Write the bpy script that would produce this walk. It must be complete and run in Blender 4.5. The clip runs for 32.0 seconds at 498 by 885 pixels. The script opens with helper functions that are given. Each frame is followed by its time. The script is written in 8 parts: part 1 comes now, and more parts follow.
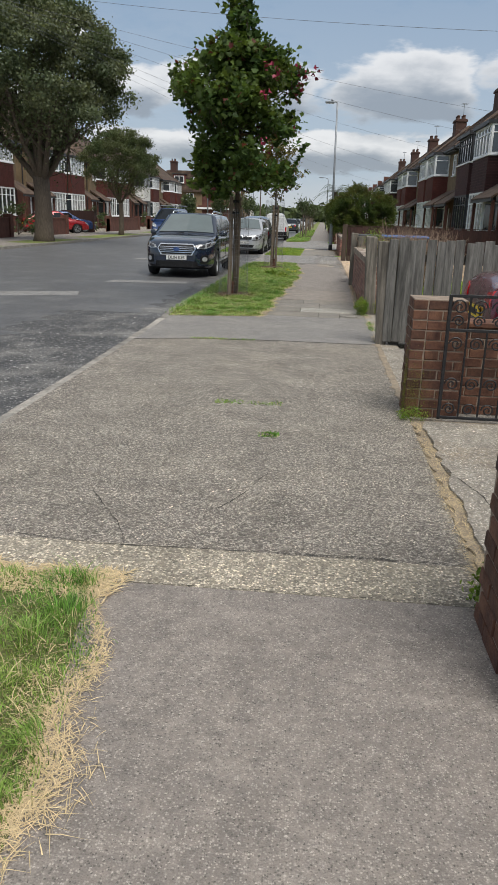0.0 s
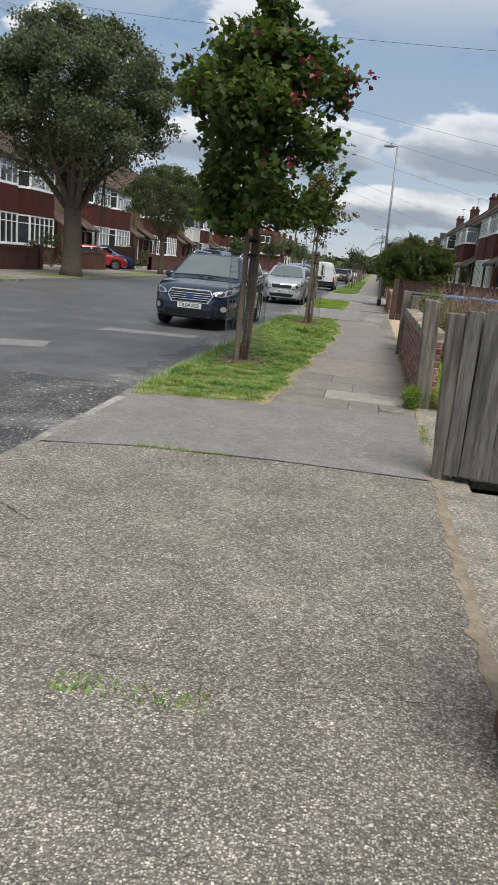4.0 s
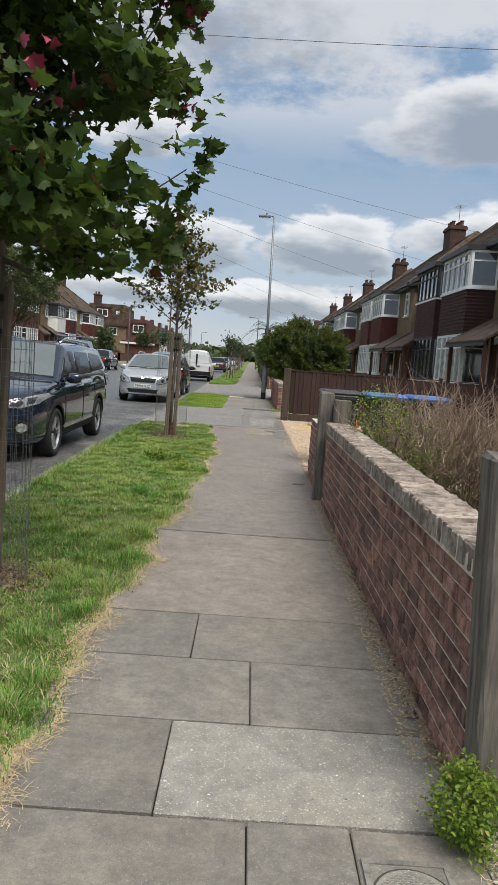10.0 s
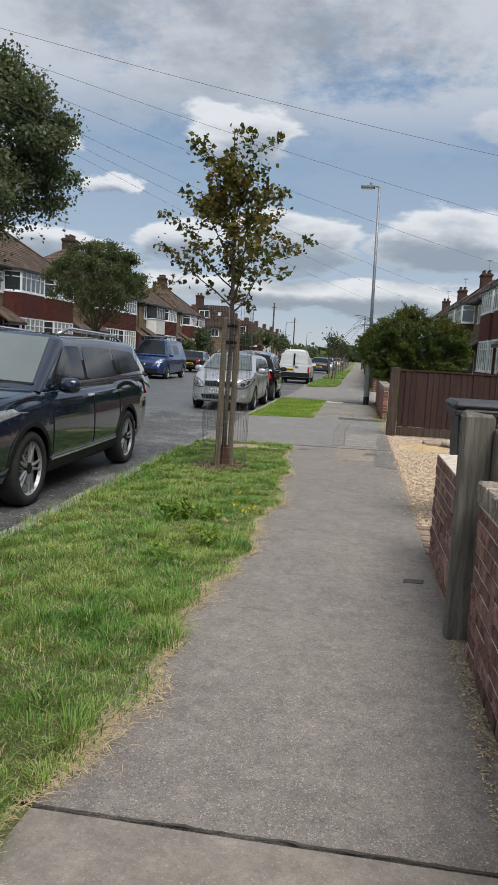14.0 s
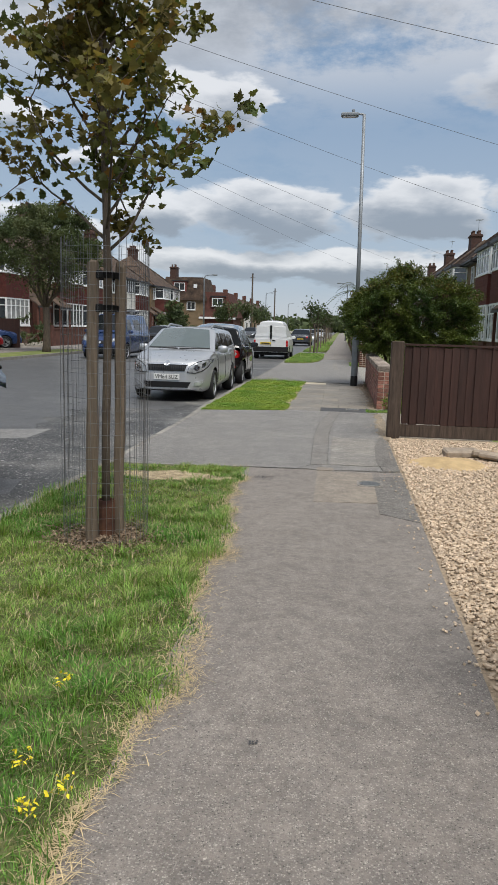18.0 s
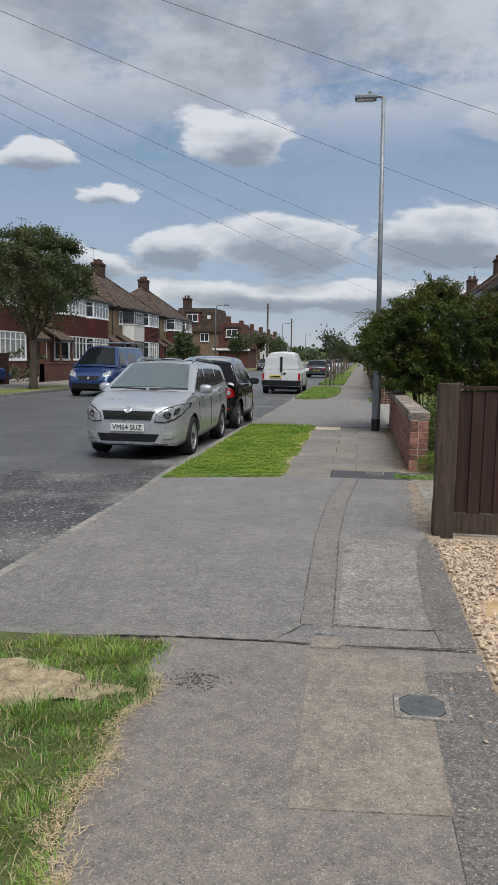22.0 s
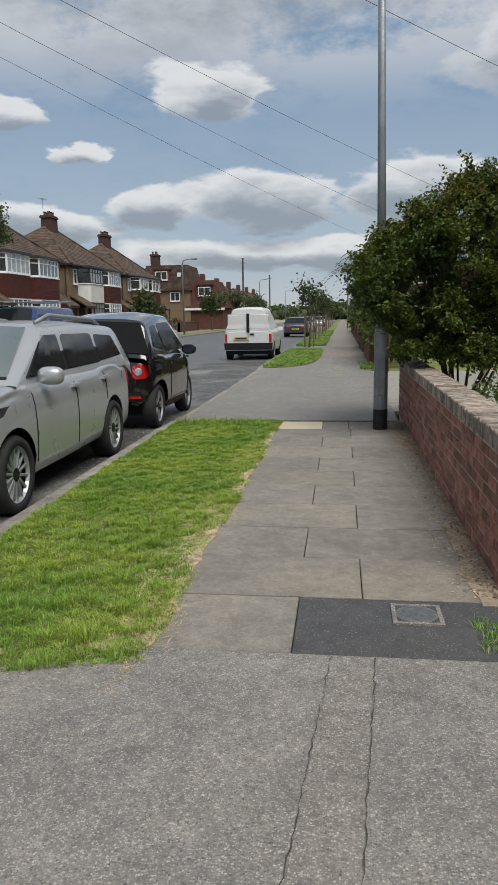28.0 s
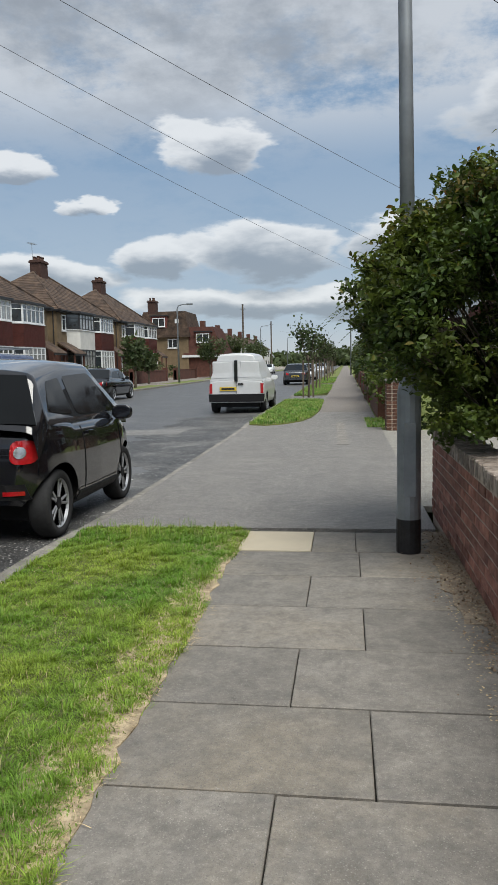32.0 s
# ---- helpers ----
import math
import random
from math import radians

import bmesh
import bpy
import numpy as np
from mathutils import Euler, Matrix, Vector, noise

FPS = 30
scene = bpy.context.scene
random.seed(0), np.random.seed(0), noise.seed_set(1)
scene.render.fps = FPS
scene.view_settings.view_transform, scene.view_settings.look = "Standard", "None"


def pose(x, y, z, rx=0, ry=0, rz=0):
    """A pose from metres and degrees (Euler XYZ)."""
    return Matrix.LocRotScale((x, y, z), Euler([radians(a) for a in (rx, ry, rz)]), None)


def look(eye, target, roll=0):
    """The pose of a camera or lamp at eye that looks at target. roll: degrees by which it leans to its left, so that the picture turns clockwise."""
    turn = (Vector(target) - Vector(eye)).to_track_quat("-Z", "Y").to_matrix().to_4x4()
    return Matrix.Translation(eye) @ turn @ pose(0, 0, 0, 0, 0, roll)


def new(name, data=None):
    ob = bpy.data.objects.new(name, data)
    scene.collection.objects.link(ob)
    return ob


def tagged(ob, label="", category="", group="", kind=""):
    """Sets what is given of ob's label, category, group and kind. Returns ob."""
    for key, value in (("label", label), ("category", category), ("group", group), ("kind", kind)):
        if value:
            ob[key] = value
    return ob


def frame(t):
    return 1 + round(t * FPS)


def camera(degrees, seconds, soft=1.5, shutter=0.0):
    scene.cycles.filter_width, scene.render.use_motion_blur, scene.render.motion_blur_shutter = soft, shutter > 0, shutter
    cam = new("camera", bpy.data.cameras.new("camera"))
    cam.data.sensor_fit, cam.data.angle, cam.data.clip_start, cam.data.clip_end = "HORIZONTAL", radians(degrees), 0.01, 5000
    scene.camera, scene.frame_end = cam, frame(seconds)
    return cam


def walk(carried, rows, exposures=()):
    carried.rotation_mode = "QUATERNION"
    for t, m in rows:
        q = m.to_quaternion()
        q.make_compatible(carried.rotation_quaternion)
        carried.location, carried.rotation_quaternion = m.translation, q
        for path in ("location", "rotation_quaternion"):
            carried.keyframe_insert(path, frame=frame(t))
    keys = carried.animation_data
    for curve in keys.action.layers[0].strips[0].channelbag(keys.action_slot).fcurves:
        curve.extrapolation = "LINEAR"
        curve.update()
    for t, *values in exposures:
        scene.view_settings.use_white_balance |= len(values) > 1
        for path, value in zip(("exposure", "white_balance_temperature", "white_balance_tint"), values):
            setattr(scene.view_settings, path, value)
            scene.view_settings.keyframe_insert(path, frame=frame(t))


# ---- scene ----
cam = camera(37.8, 32.0)
PATH = [
    (0, (0.031, 0.254, 1.442), (-0.134, 2.157, 0.849), 1.8),
    (0.5, (0.049, 0.714, 1.498), (-0.078, 2.641, 0.977), 1.6),
    (1, (0.149, 1.108, 1.498), (0.01, 3.049, 1.036), 3.9),
    (1.5, (0.164, 1.564, 1.454), (0.015, 3.501, 0.977), 2.1),
    (2, (0.242, 2.072, 1.42), (0.087, 4.003, 0.925), 2.1),
    (2.5, (0.271, 2.489, 1.432), (0.047, 4.415, 0.94), 3.8),
    (4.5, (0.052, 4.346, 1.45), (-0.236, 6.267, 0.973), 5.6),
    (5, (-0.039, 4.833, 1.433), (-0.337, 6.771, 1.038), 6.2),
    (5.5, (-0.025, 5.346, 1.447), (-0.217, 7.288, 1.006), 5.4),
    (6, (-0.027, 5.869, 1.427), (-0.299, 7.774, 0.882), 3.7),
    (6.5, (-0.014, 6.438, 1.446), (-0.296, 8.368, 1.0), 3.2),
    (7, (0.046, 6.933, 1.473), (-0.217, 8.879, 1.094), 3.8),
    (7.5, (0.046, 7.452, 1.469), (-0.126, 9.406, 1.077), 3.7),
    (8, (0.097, 7.969, 1.465), (-0.013, 9.924, 1.056), 4.8),
    (8.5, (0.004, 8.475, 1.434), (-0.066, 10.439, 1.068), 4.1),
    (9, (0.004, 8.973, 1.441), (-0.003, 10.955, 1.172), 3.9),
    (9.5, (-0.076, 9.475, 1.437), (-0.076, 11.461, 1.201), 4.1),
    (9.6, (-0.086, 9.579, 1.461), (-0.077, 11.564, 1.222), 3.9),
    (10, (-0.028, 9.96, 1.45), (-0.018, 11.947, 1.221), 4.1),
    (10.2, (0.004, 10.108, 1.455), (0.033, 12.097, 1.255), 3.9),
    (10.5, (0.022, 10.404, 1.446), (0.036, 12.391, 1.216), 3.8),
    (11, (0.067, 10.977, 1.432), (0.095, 12.962, 1.188), 3.0),
    (11.5, (0.148, 11.458, 1.433), (0.118, 13.435, 1.13), 3.0),
    (12, (0.166, 11.977, 1.414), (0.097, 13.955, 1.127), 2.0),
    (12.5, (0.242, 12.443, 1.428), (0.135, 14.421, 1.155), 2.6),
    (13, (0.176, 12.911, 1.392), (-0.038, 14.884, 1.15), 2.7),
    (13.5, (0.194, 13.384, 1.397), (-0.081, 15.349, 1.146), 3.4),
    (15.5, (0.171, 15.585, 1.355), (-0.118, 17.554, 1.156), 2.6),
    (16, (0.212, 16.093, 1.342), (-0.049, 18.066, 1.146), 1.9),
    (16.5, (0.091, 16.678, 1.302), (-0.281, 18.596, 0.873), 0.2),
    (17, (0.123, 17.154, 1.361), (-0.077, 19.112, 1.002), -1.1),
    (17.5, (0.119, 17.543, 1.4), (-0.081, 19.506, 1.07), 1.3),
    (18, (0.138, 18.008, 1.411), (-0.101, 19.969, 1.097), 1.6),
    (18.5, (0.234, 18.455, 1.433), (-0.089, 20.403, 1.112), 2.8),
    (19, (0.182, 18.942, 1.423), (-0.191, 20.875, 1.068), 3.0),
    (19.5, (0.225, 19.37, 1.421), (-0.176, 21.307, 1.125), 3.0),
    (20, (0.215, 19.827, 1.406), (-0.227, 21.736, 1.002), 2.3),
    (20.5, (0.231, 20.341, 1.446), (-0.002, 22.294, 1.085), 2.6),
    (21, (0.263, 20.789, 1.487), (-0.03, 22.745, 1.194), 3.7),
    (21.5, (0.17, 21.249, 1.459), (-0.146, 23.207, 1.201), 1.0),
    (22, (0.156, 21.687, 1.458), (-0.14, 23.651, 1.226), 0.9),
    (22.5, (0.056, 22.172, 1.417), (-0.241, 24.131, 1.146), 1.1),
    (23, (0.019, 22.661, 1.452), (-0.267, 24.62, 1.165), 1.1),
    (23.5, (0.037, 23.093, 1.467), (-0.272, 25.053, 1.219), 1.1),
    (24, (0.017, 23.575, 1.448), (-0.299, 25.538, 1.228), 0.6),
    (24.5, (0.111, 24.047, 1.447), (-0.202, 26.011, 1.234), 0.7),
    (26.5, (0.001, 26.356, 1.324), (-0.288, 28.301, 0.955), -1.1),
    (27, (0.006, 26.856, 1.345), (-0.376, 28.774, 0.927), -2.1),
    (27.5, (-0.017, 27.322, 1.349), (-0.278, 29.26, 0.927), -3.4),
    (28, (0.034, 27.803, 1.377), (-0.219, 29.758, 1.038), -0.9),
    (28.5, (0.042, 28.272, 1.37), (-0.202, 30.236, 1.081), -1.4),
    (29, (0.101, 28.747, 1.347), (-0.073, 30.715, 1.037), -0.8),
    (29.5, (0.133, 29.161, 1.36), (-0.052, 31.126, 1.034), -1.3),
    (30, (0.15, 29.663, 1.376), (0.003, 31.617, 0.974), -2.1),
    (30.5, (0.192, 30.116, 1.409), (0.018, 32.075, 1.05), 0.1),
    (31, (0.132, 30.532, 1.412), (-0.069, 32.505, 1.155), 0.0),
    (31.5, (0.104, 31.029, 1.41), (-0.126, 33.004, 1.199), 0.4),
    (32, (0.053, 31.481, 1.385), (-0.212, 33.452, 1.171), -1.2),
]
walk(cam, [(t, look(eye, target, roll)) for t, eye, target, roll in PATH], exposures=[(0.0, 0.38, 6450, 10), (4.5, 0.44, 6350, 10), (8.0, 0.50, 6450, 10), (11.0, 0.47, 6450, 10), (13.0, 0.36, 6300, 10), (17.0, 0.32, 6300, 10), (20.0, 0.43, 6400, 10), (21.0, 0.21, 6250, 10), (22.0, 0.20, 6200, 11), (24.5, 0.12, 6200, 11), (27.0, 0.24, 6350, 9), (28.0, 0.24, 6450, 9), (29.0, 0.40, 6450, 9), (30.0, 0.42, 6400, 9), (32.0, 0.35, 6300, 8)])

# ---- light ----
SUN_ELEV, SUN_AZ = 60.0, 148.0     # azimuth clockwise from straight ahead (+y)
CLOUDS = (4.2, 1.3, 0.0)
world = bpy.data.worlds.new("sky")
scene.world = world
world.use_nodes = True
wn, wl = world.node_tree.nodes, world.node_tree.links
wn.clear()
w_out, w_bg = wn.new("ShaderNodeOutputWorld"), wn.new("ShaderNodeBackground")
sky = wn.new("ShaderNodeTexSky")
sky.sky_type, sky.sun_disc = "NISHITA", False
sky.sun_elevation, sky.sun_rotation = radians(SUN_ELEV), radians(SUN_AZ)
sky.dust_density, sky.ozone_density = 2.0, 1.5
w_co = wn.new("ShaderNodeTexCoord")


def wmath(op, a, b=None):
    n = wn.new("ShaderNodeMath")
    n.operation = op
    for k, v in enumerate((a, b)):
        if v is None:
            continue
        if isinstance(v, (int, float)):
            n.inputs[k].default_value = v
        else:
            wl.new(v, n.inputs[k])
    return n.outputs[0]


def wramp(v, a, b):
    n = wn.new("ShaderNodeMapRange")
    n.interpolation_type = "SMOOTHSTEP"
    wl.new(v, n.inputs[0])
    n.inputs[1].default_value, n.inputs[2].default_value = a, b
    return n.outputs[0]


def wmix(f, a, b):
    n = wn.new("ShaderNodeMix")
    n.data_type = "RGBA"
    wl.new(f, n.inputs[0])
    for k, v in ((6, a), (7, b)):
        if isinstance(v, tuple):
            n.inputs[k].default_value = (*v, 1)
        else:
            wl.new(v, n.inputs[k])
    return n.outputs[2]


w_sep = wn.new("ShaderNodeSeparateXYZ")
wl.new(w_co.outputs["Generated"], w_sep.inputs[0])
up = wmath("MAXIMUM", w_sep.outputs[2], 0.0)
bearing = wmath("ARCTAN2", w_sep.outputs[0], w_sep.outputs[1])


def wvec(x, y, z=0.0):
    n = wn.new("ShaderNodeCombineXYZ")
    for k, v in enumerate((x, y, z)):
        if isinstance(v, (int, float)):
            n.inputs[k].default_value = v
        else:
            wl.new(v, n.inputs[k])
    return n.outputs[0]


def wnoise(vec, scale, detail, rough, off):
    m = wn.new("ShaderNodeMapping")
    m.inputs["Location"].default_value = off
    wl.new(vec, m.inputs[0])
    n = wn.new("ShaderNodeTexNoise")
    n.inputs["Scale"].default_value, n.inputs["Detail"].default_value, n.inputs["Roughness"].default_value = scale, detail, rough
    wl.new(m.outputs[0], n.inputs["Vector"])
    return n.outputs[0]


# heaped clouds with bright tops and grey undersides, single ones ahead and drifts elsewhere, a streaked veil higher up
low_vec = wvec(wmath("MULTIPLY", bearing, 3.4), wmath("MULTIPLY", up, 9.0))
heap_n = wnoise(low_vec, 1.35, 9.0, 0.56, CLOUDS)
puff = wnoise(low_vec, 4.2, 9.0, 0.58, (2.0, 9.0, 4.0))
warp_x = wmath("ADD", bearing, wmath("MULTIPLY", wmath("SUBTRACT", wnoise(low_vec, 2.6, 5.0, 0.55, (5.0, 3.0, 1.0)), 0.5), 0.16))
warp_z = wmath("ADD", up, wmath("MULTIPLY", wmath("SUBTRACT", wnoise(low_vec, 2.6, 5.0, 0.55, (8.0, 1.0, 6.0)), 0.5), 0.055))
# bearing and height of each heap, half its width and height, all as sines and radians
HEAPS = [(-0.178, 0.270, 0.072, 0.034), (-0.43, 0.247, 0.055, 0.020), (-0.335, 0.203, 0.038, 0.016), (-0.10, 0.150, 0.125, 0.042), (-0.255, 0.145, 0.075, 0.032),
         (0.10, 0.155, 0.115, 0.042), (0.30, 0.165, 0.13, 0.045), (-0.40, 0.115, 0.12, 0.030), (-0.02, 0.085, 0.30, 0.022), (0.30, 0.30, 0.17, 0.055)]


def heaps(rise):
    """How deep a direction lies inside the heaps; rise looks that much higher up."""
    total = None
    for b0, e0, w, h in HEAPS:
        dx = wmath("DIVIDE", wmath("SUBTRACT", warp_x, b0), w)
        dz = wmath("DIVIDE", wmath("SUBTRACT", warp_z, e0 - rise), h)
        g = wmath("EXPONENT", wmath("MULTIPLY", wmath("ADD", wmath("MULTIPLY", dx, dx), wmath("MULTIPLY", dz, dz)), -0.9))
        total = g if total is None else wmath("MAXIMUM", total, g)
    return total


den = wmath("ADD", up, 0.22)
high_vec = wvec(wmath("DIVIDE", w_sep.outputs[0], den), wmath("DIVIDE", w_sep.outputs[1], den))
veil = wnoise(high_vec, 1.5, 10.0, 0.66, (7.3, 2.2, 1.0))
veil_d = wnoise(high_vec, 1.2, 9.0, 0.62, (1.3, 5.2, 3.0))
blue = wmix(wramp(up, 0.0, 0.34), (0.47, 0.565, 0.66), (0.235, 0.36, 0.53))
thin = wmix(wmath("MULTIPLY", wramp(veil, 0.38, 0.52), wmath("ADD", wmath("MULTIPLY", wramp(up, 0.24, 0.35), 0.84), 0.12)), blue, (0.70, 0.715, 0.74))
thin = wmix(wmath("MULTIPLY", wramp(veil_d, 0.46, 0.62), wramp(up, 0.25, 0.38)), thin, (0.36, 0.385, 0.42))
grain = wmath("MULTIPLY", wmath("SUBTRACT", puff, 0.5), 0.42)
drift = wmath("MULTIPLY", wmath("SUBTRACT", heap_n, 0.5), 0.9)
depth_in = wmath("ADD", wmath("ADD", heaps(0.0), grain), drift)
above = wmath("ADD", wmath("ADD", heaps(0.018), wmath("MULTIPLY", grain, 1.3)), wmath("MULTIPLY", drift, 0.5))
shade = wramp(above, 0.24, 0.90)
body = wmix(shade, (0.90, 0.90, 0.90), (0.325, 0.37, 0.43))
clouds = wmix(wramp(depth_in, 0.38, 0.58), thin, body)
clouds = wmix(wramp(up, 0.07, 0.0), clouds, (0.62, 0.66, 0.69))
w_mul = wn.new("ShaderNodeMix")
w_mul.data_type, w_mul.blend_type = "RGBA", "ADD"
w_mul.inputs[0].default_value = 0.018
wl.new(clouds, w_mul.inputs[6])
wl.new(sky.outputs[0], w_mul.inputs[7])
wl.new(w_mul.outputs[2], w_bg.inputs[0])
w_bg.inputs[1].default_value = 0.65
wl.new(w_bg.outputs[0], w_out.inputs[0])

sun = new("sun", bpy.data.lights.new("sun", "SUN"))
sun.data.energy, sun.data.angle, sun.data.color = 2.65, radians(40), (1.0, 0.955, 0.87)
_e, _a = radians(SUN_ELEV), radians(SUN_AZ)
sun.matrix_world = look((0, 0, 50), (-math.sin(_a) * math.cos(_e), -math.cos(_a) * math.cos(_e), 50 - math.sin(_e)))

# ---- materials ----
def mat(name, base, rough=0.8, metal=0.0, var=0.25, scale=8.0, fine=0.0, fscale=120.0, fcol=None, bump=0.0, bscale=60.0,
        per=0.0, tint=None, spec=0.5, coat=0.0, stretch=None, island=False):
    """A surface: base colour, broad stains (var at scale), fine grains of a second colour (fine at fscale), relief, and a shift per object."""
    m = bpy.data.materials.new(name)
    m.use_nodes = True
    nt = m.node_tree
    n, l = nt.nodes, nt.links
    b = n["Principled BSDF"]
    b.inputs["Roughness"].default_value, b.inputs["Metallic"].default_value = rough, metal
    b.inputs["Specular IOR Level"].default_value = spec
    b.inputs["Coat Weight"].default_value = coat
    b.inputs["Coat Roughness"].default_value = 0.04
    co = n.new("ShaderNodeTexCoord")
    vec = co.outputs["Object"]
    if stretch:
        mp = n.new("ShaderNodeMapping")
        mp.inputs["Scale"].default_value = stretch
        l.new(vec, mp.inputs[0])
        vec = mp.outputs[0]
    rnd = None
    if per or island:
        oi = n.new("ShaderNodeNewGeometry" if island else "ShaderNodeObjectInfo")
        rnd = oi.outputs["Random Per Island" if island else "Random"]
        ad = n.new("ShaderNodeVectorMath")
        ad.operation = "MULTIPLY_ADD"
        cx = n.new("ShaderNodeCombineXYZ")
        for k in range(3):
            l.new(rnd, cx.inputs[k])
        l.new(cx.outputs[0], ad.inputs[0])
        ad.inputs[1].default_value = (37.0, 53.0, 71.0)
        l.new(vec, ad.inputs[2])
        vec = ad.outputs[0]

    def noise_at(s, d=5.0, r=0.6):
        t = n.new("ShaderNodeTexNoise")
        t.inputs["Scale"].default_value, t.inputs["Detail"].default_value, t.inputs["Roughness"].default_value = s, d, r
        l.new(vec, t.inputs["Vector"])
        return t.outputs[0]

    def mix(f, a, c):
        x = n.new("ShaderNodeMix")
        x.data_type = "RGBA"
        if isinstance(f, float):
            x.inputs[0].default_value = f
        else:
            l.new(f, x.inputs[0])
        for k, v in ((6, a), (7, c)):
            if isinstance(v, tuple):
                x.inputs[k].default_value = (*v[:3], 1)
            else:
                l.new(v, x.inputs[k])
        return x.outputs[2]

    def ramp(v, a, c, to=1.0):
        x = n.new("ShaderNodeMapRange")
        l.new(v, x.inputs[0])
        x.inputs[1].default_value, x.inputs[2].default_value, x.inputs[4].default_value = a, c, to
        return x.outputs[0]

    lo = tuple(c * (1 - var) for c in base)
    hi = tuple(min(1, c * (1 + var)) for c in (tint or base))
    col = mix(ramp(noise_at(scale), 0.3, 0.7), lo, hi)
    if fine:
        dark = fcol or tuple(c * 0.45 for c in base)
        col = mix(ramp(noise_at(fscale, 2.0, 0.5), 0.52, 0.64, fine), col, dark)
    if per:
        col = mix(ramp(rnd, 0.0, 1.0), mix(float(per), col, (0, 0, 0)), col)
    l.new(col, b.inputs["Base Color"])
    rr = ramp(noise_at(scale * 2.3), 0.3, 0.7, 0.0)
    rr.node.inputs[3].default_value, rr.node.inputs[4].default_value = max(0.02, rough - 0.08), min(1, rough + 0.08)
    l.new(rr, b.inputs["Roughness"])
    if bump:
        bp = n.new("ShaderNodeBump")
        bp.inputs["Strength"].default_value, bp.inputs["Distance"].default_value = bump, 0.01
        l.new(noise_at(bscale, 4.0, 0.6), bp.inputs["Height"])
        l.new(bp.outputs[0], b.inputs["Normal"])
    return m


def aggregate(name, base, stone, pebble=70.0, amount=0.6, stain=(0.5, 0.45, 0.35), bump=0.5, stained=0.5, rough=0.72, spec=0.45, per=0.0, fill=0.25, worn=0.0, grit=0.6, coarse=0.0, deep=0.34, pale=1.6):
    """Concrete or tarmac with the stones showing: cells of stone of many tones in a binder, with broad stains."""
    m = bpy.data.materials.new(name)
    m.use_nodes = True
    n, l = m.node_tree.nodes, m.node_tree.links
    b = n["Principled BSDF"]
    b.inputs["Roughness"].default_value, b.inputs["Specular IOR Level"].default_value = rough, spec
    co = n.new("ShaderNodeTexCoord")
    vec, rnd = co.outputs["Object"], None
    if per:
        oi = n.new("ShaderNodeObjectInfo")
        rnd = oi.outputs["Random"]
        ad = n.new("ShaderNodeVectorMath")
        ad.operation = "MULTIPLY_ADD"
        l.new(rnd, ad.inputs[0])
        ad.inputs[1].default_value = (37.0, 53.0, 71.0)
        l.new(vec, ad.inputs[2])
        vec = ad.outputs[0]

    def tex(kind, s, **kw):
        t = n.new(kind)
        t.inputs["Scale"].default_value = s
        for k, v in kw.items():
            t.inputs[k].default_value = v
        l.new(vec, t.inputs["Vector"])
        return t

    def rng(v, a, c, lo=0.0, hi=1.0):
        x = n.new("ShaderNodeMapRange")
        l.new(v, x.inputs[0])
        for k, q in ((1, a), (2, c), (3, lo), (4, hi)):
            x.inputs[k].default_value = q
        return x.outputs[0]

    def mix(f, a, c):
        x = n.new("ShaderNodeMix")
        x.data_type = "RGBA"
        l.new(f, x.inputs[0])
        for k, v in ((6, a), (7, c)):
            if isinstance(v, tuple):
                x.inputs[k].default_value = (*v, 1)
            else:
                l.new(v, x.inputs[k])
        return x.outputs[2]

    wob = n.new("ShaderNodeVectorMath")
    wob.operation = "MULTIPLY_ADD"
    l.new(tex("ShaderNodeTexNoise", pebble * 1.1, Detail=2.0).outputs["Color"], wob.inputs[0])
    wob.inputs[1].default_value = (0.9 / pebble,) * 3
    l.new(vec, wob.inputs[2])
    v = tex("ShaderNodeTexVoronoi", pebble)
    l.new(wob.outputs[0], v.inputs["Vector"])
    sep = n.new("ShaderNodeSeparateColor")
    l.new(v.outputs["Color"], sep.inputs[0])
    tone = mix(sep.outputs[0], tuple(c * deep for c in stone), tuple(min(1, c * pale) for c in stone))
    near = rng(v.outputs["Distance"], fill, fill + 0.30, 1.0, 0.0)
    pick = n.new("ShaderNodeMath")
    pick.operation = "MULTIPLY"
    l.new(near, pick.inputs[0])
    l.new(rng(sep.outputs[1], 1 - amount - 0.05, 1 - amount + 0.05), pick.inputs[1])
    big = tex("ShaderNodeTexNoise", 0.9, Detail=6.0, Roughness=0.65).outputs[0]
    mid = tex("ShaderNodeTexNoise", 5.0, Detail=5.0, Roughness=0.6).outputs[0]
    ground = mix(rng(mid, 0.3, 0.7), tuple(c * 0.80 for c in base), tuple(c * 1.16 for c in base))
    ground = mix(rng(big, 0.48, 0.66, 0.0, stained), ground, stain)
    ground = mix(rng(tex("ShaderNodeTexNoise", 220.0, Detail=2.0).outputs[0], 0.5, 0.7, 0.0, grit), ground, tuple(c * 0.45 for c in base))
    col = mix(pick.outputs[0], ground, tone)
    if coarse:
        # larger stones, pale and dark, strewn among the small ones
        v2 = tex("ShaderNodeTexVoronoi", pebble * 0.52)
        l.new(wob.outputs[0], v2.inputs["Vector"])
        sep2 = n.new("ShaderNodeSeparateColor")
        l.new(v2.outputs["Color"], sep2.inputs[0])
        p2 = n.new("ShaderNodeMath")
        p2.operation = "MULTIPLY"
        l.new(rng(v2.outputs["Distance"], 0.30, 0.42, 1.0, 0.0), p2.inputs[0])
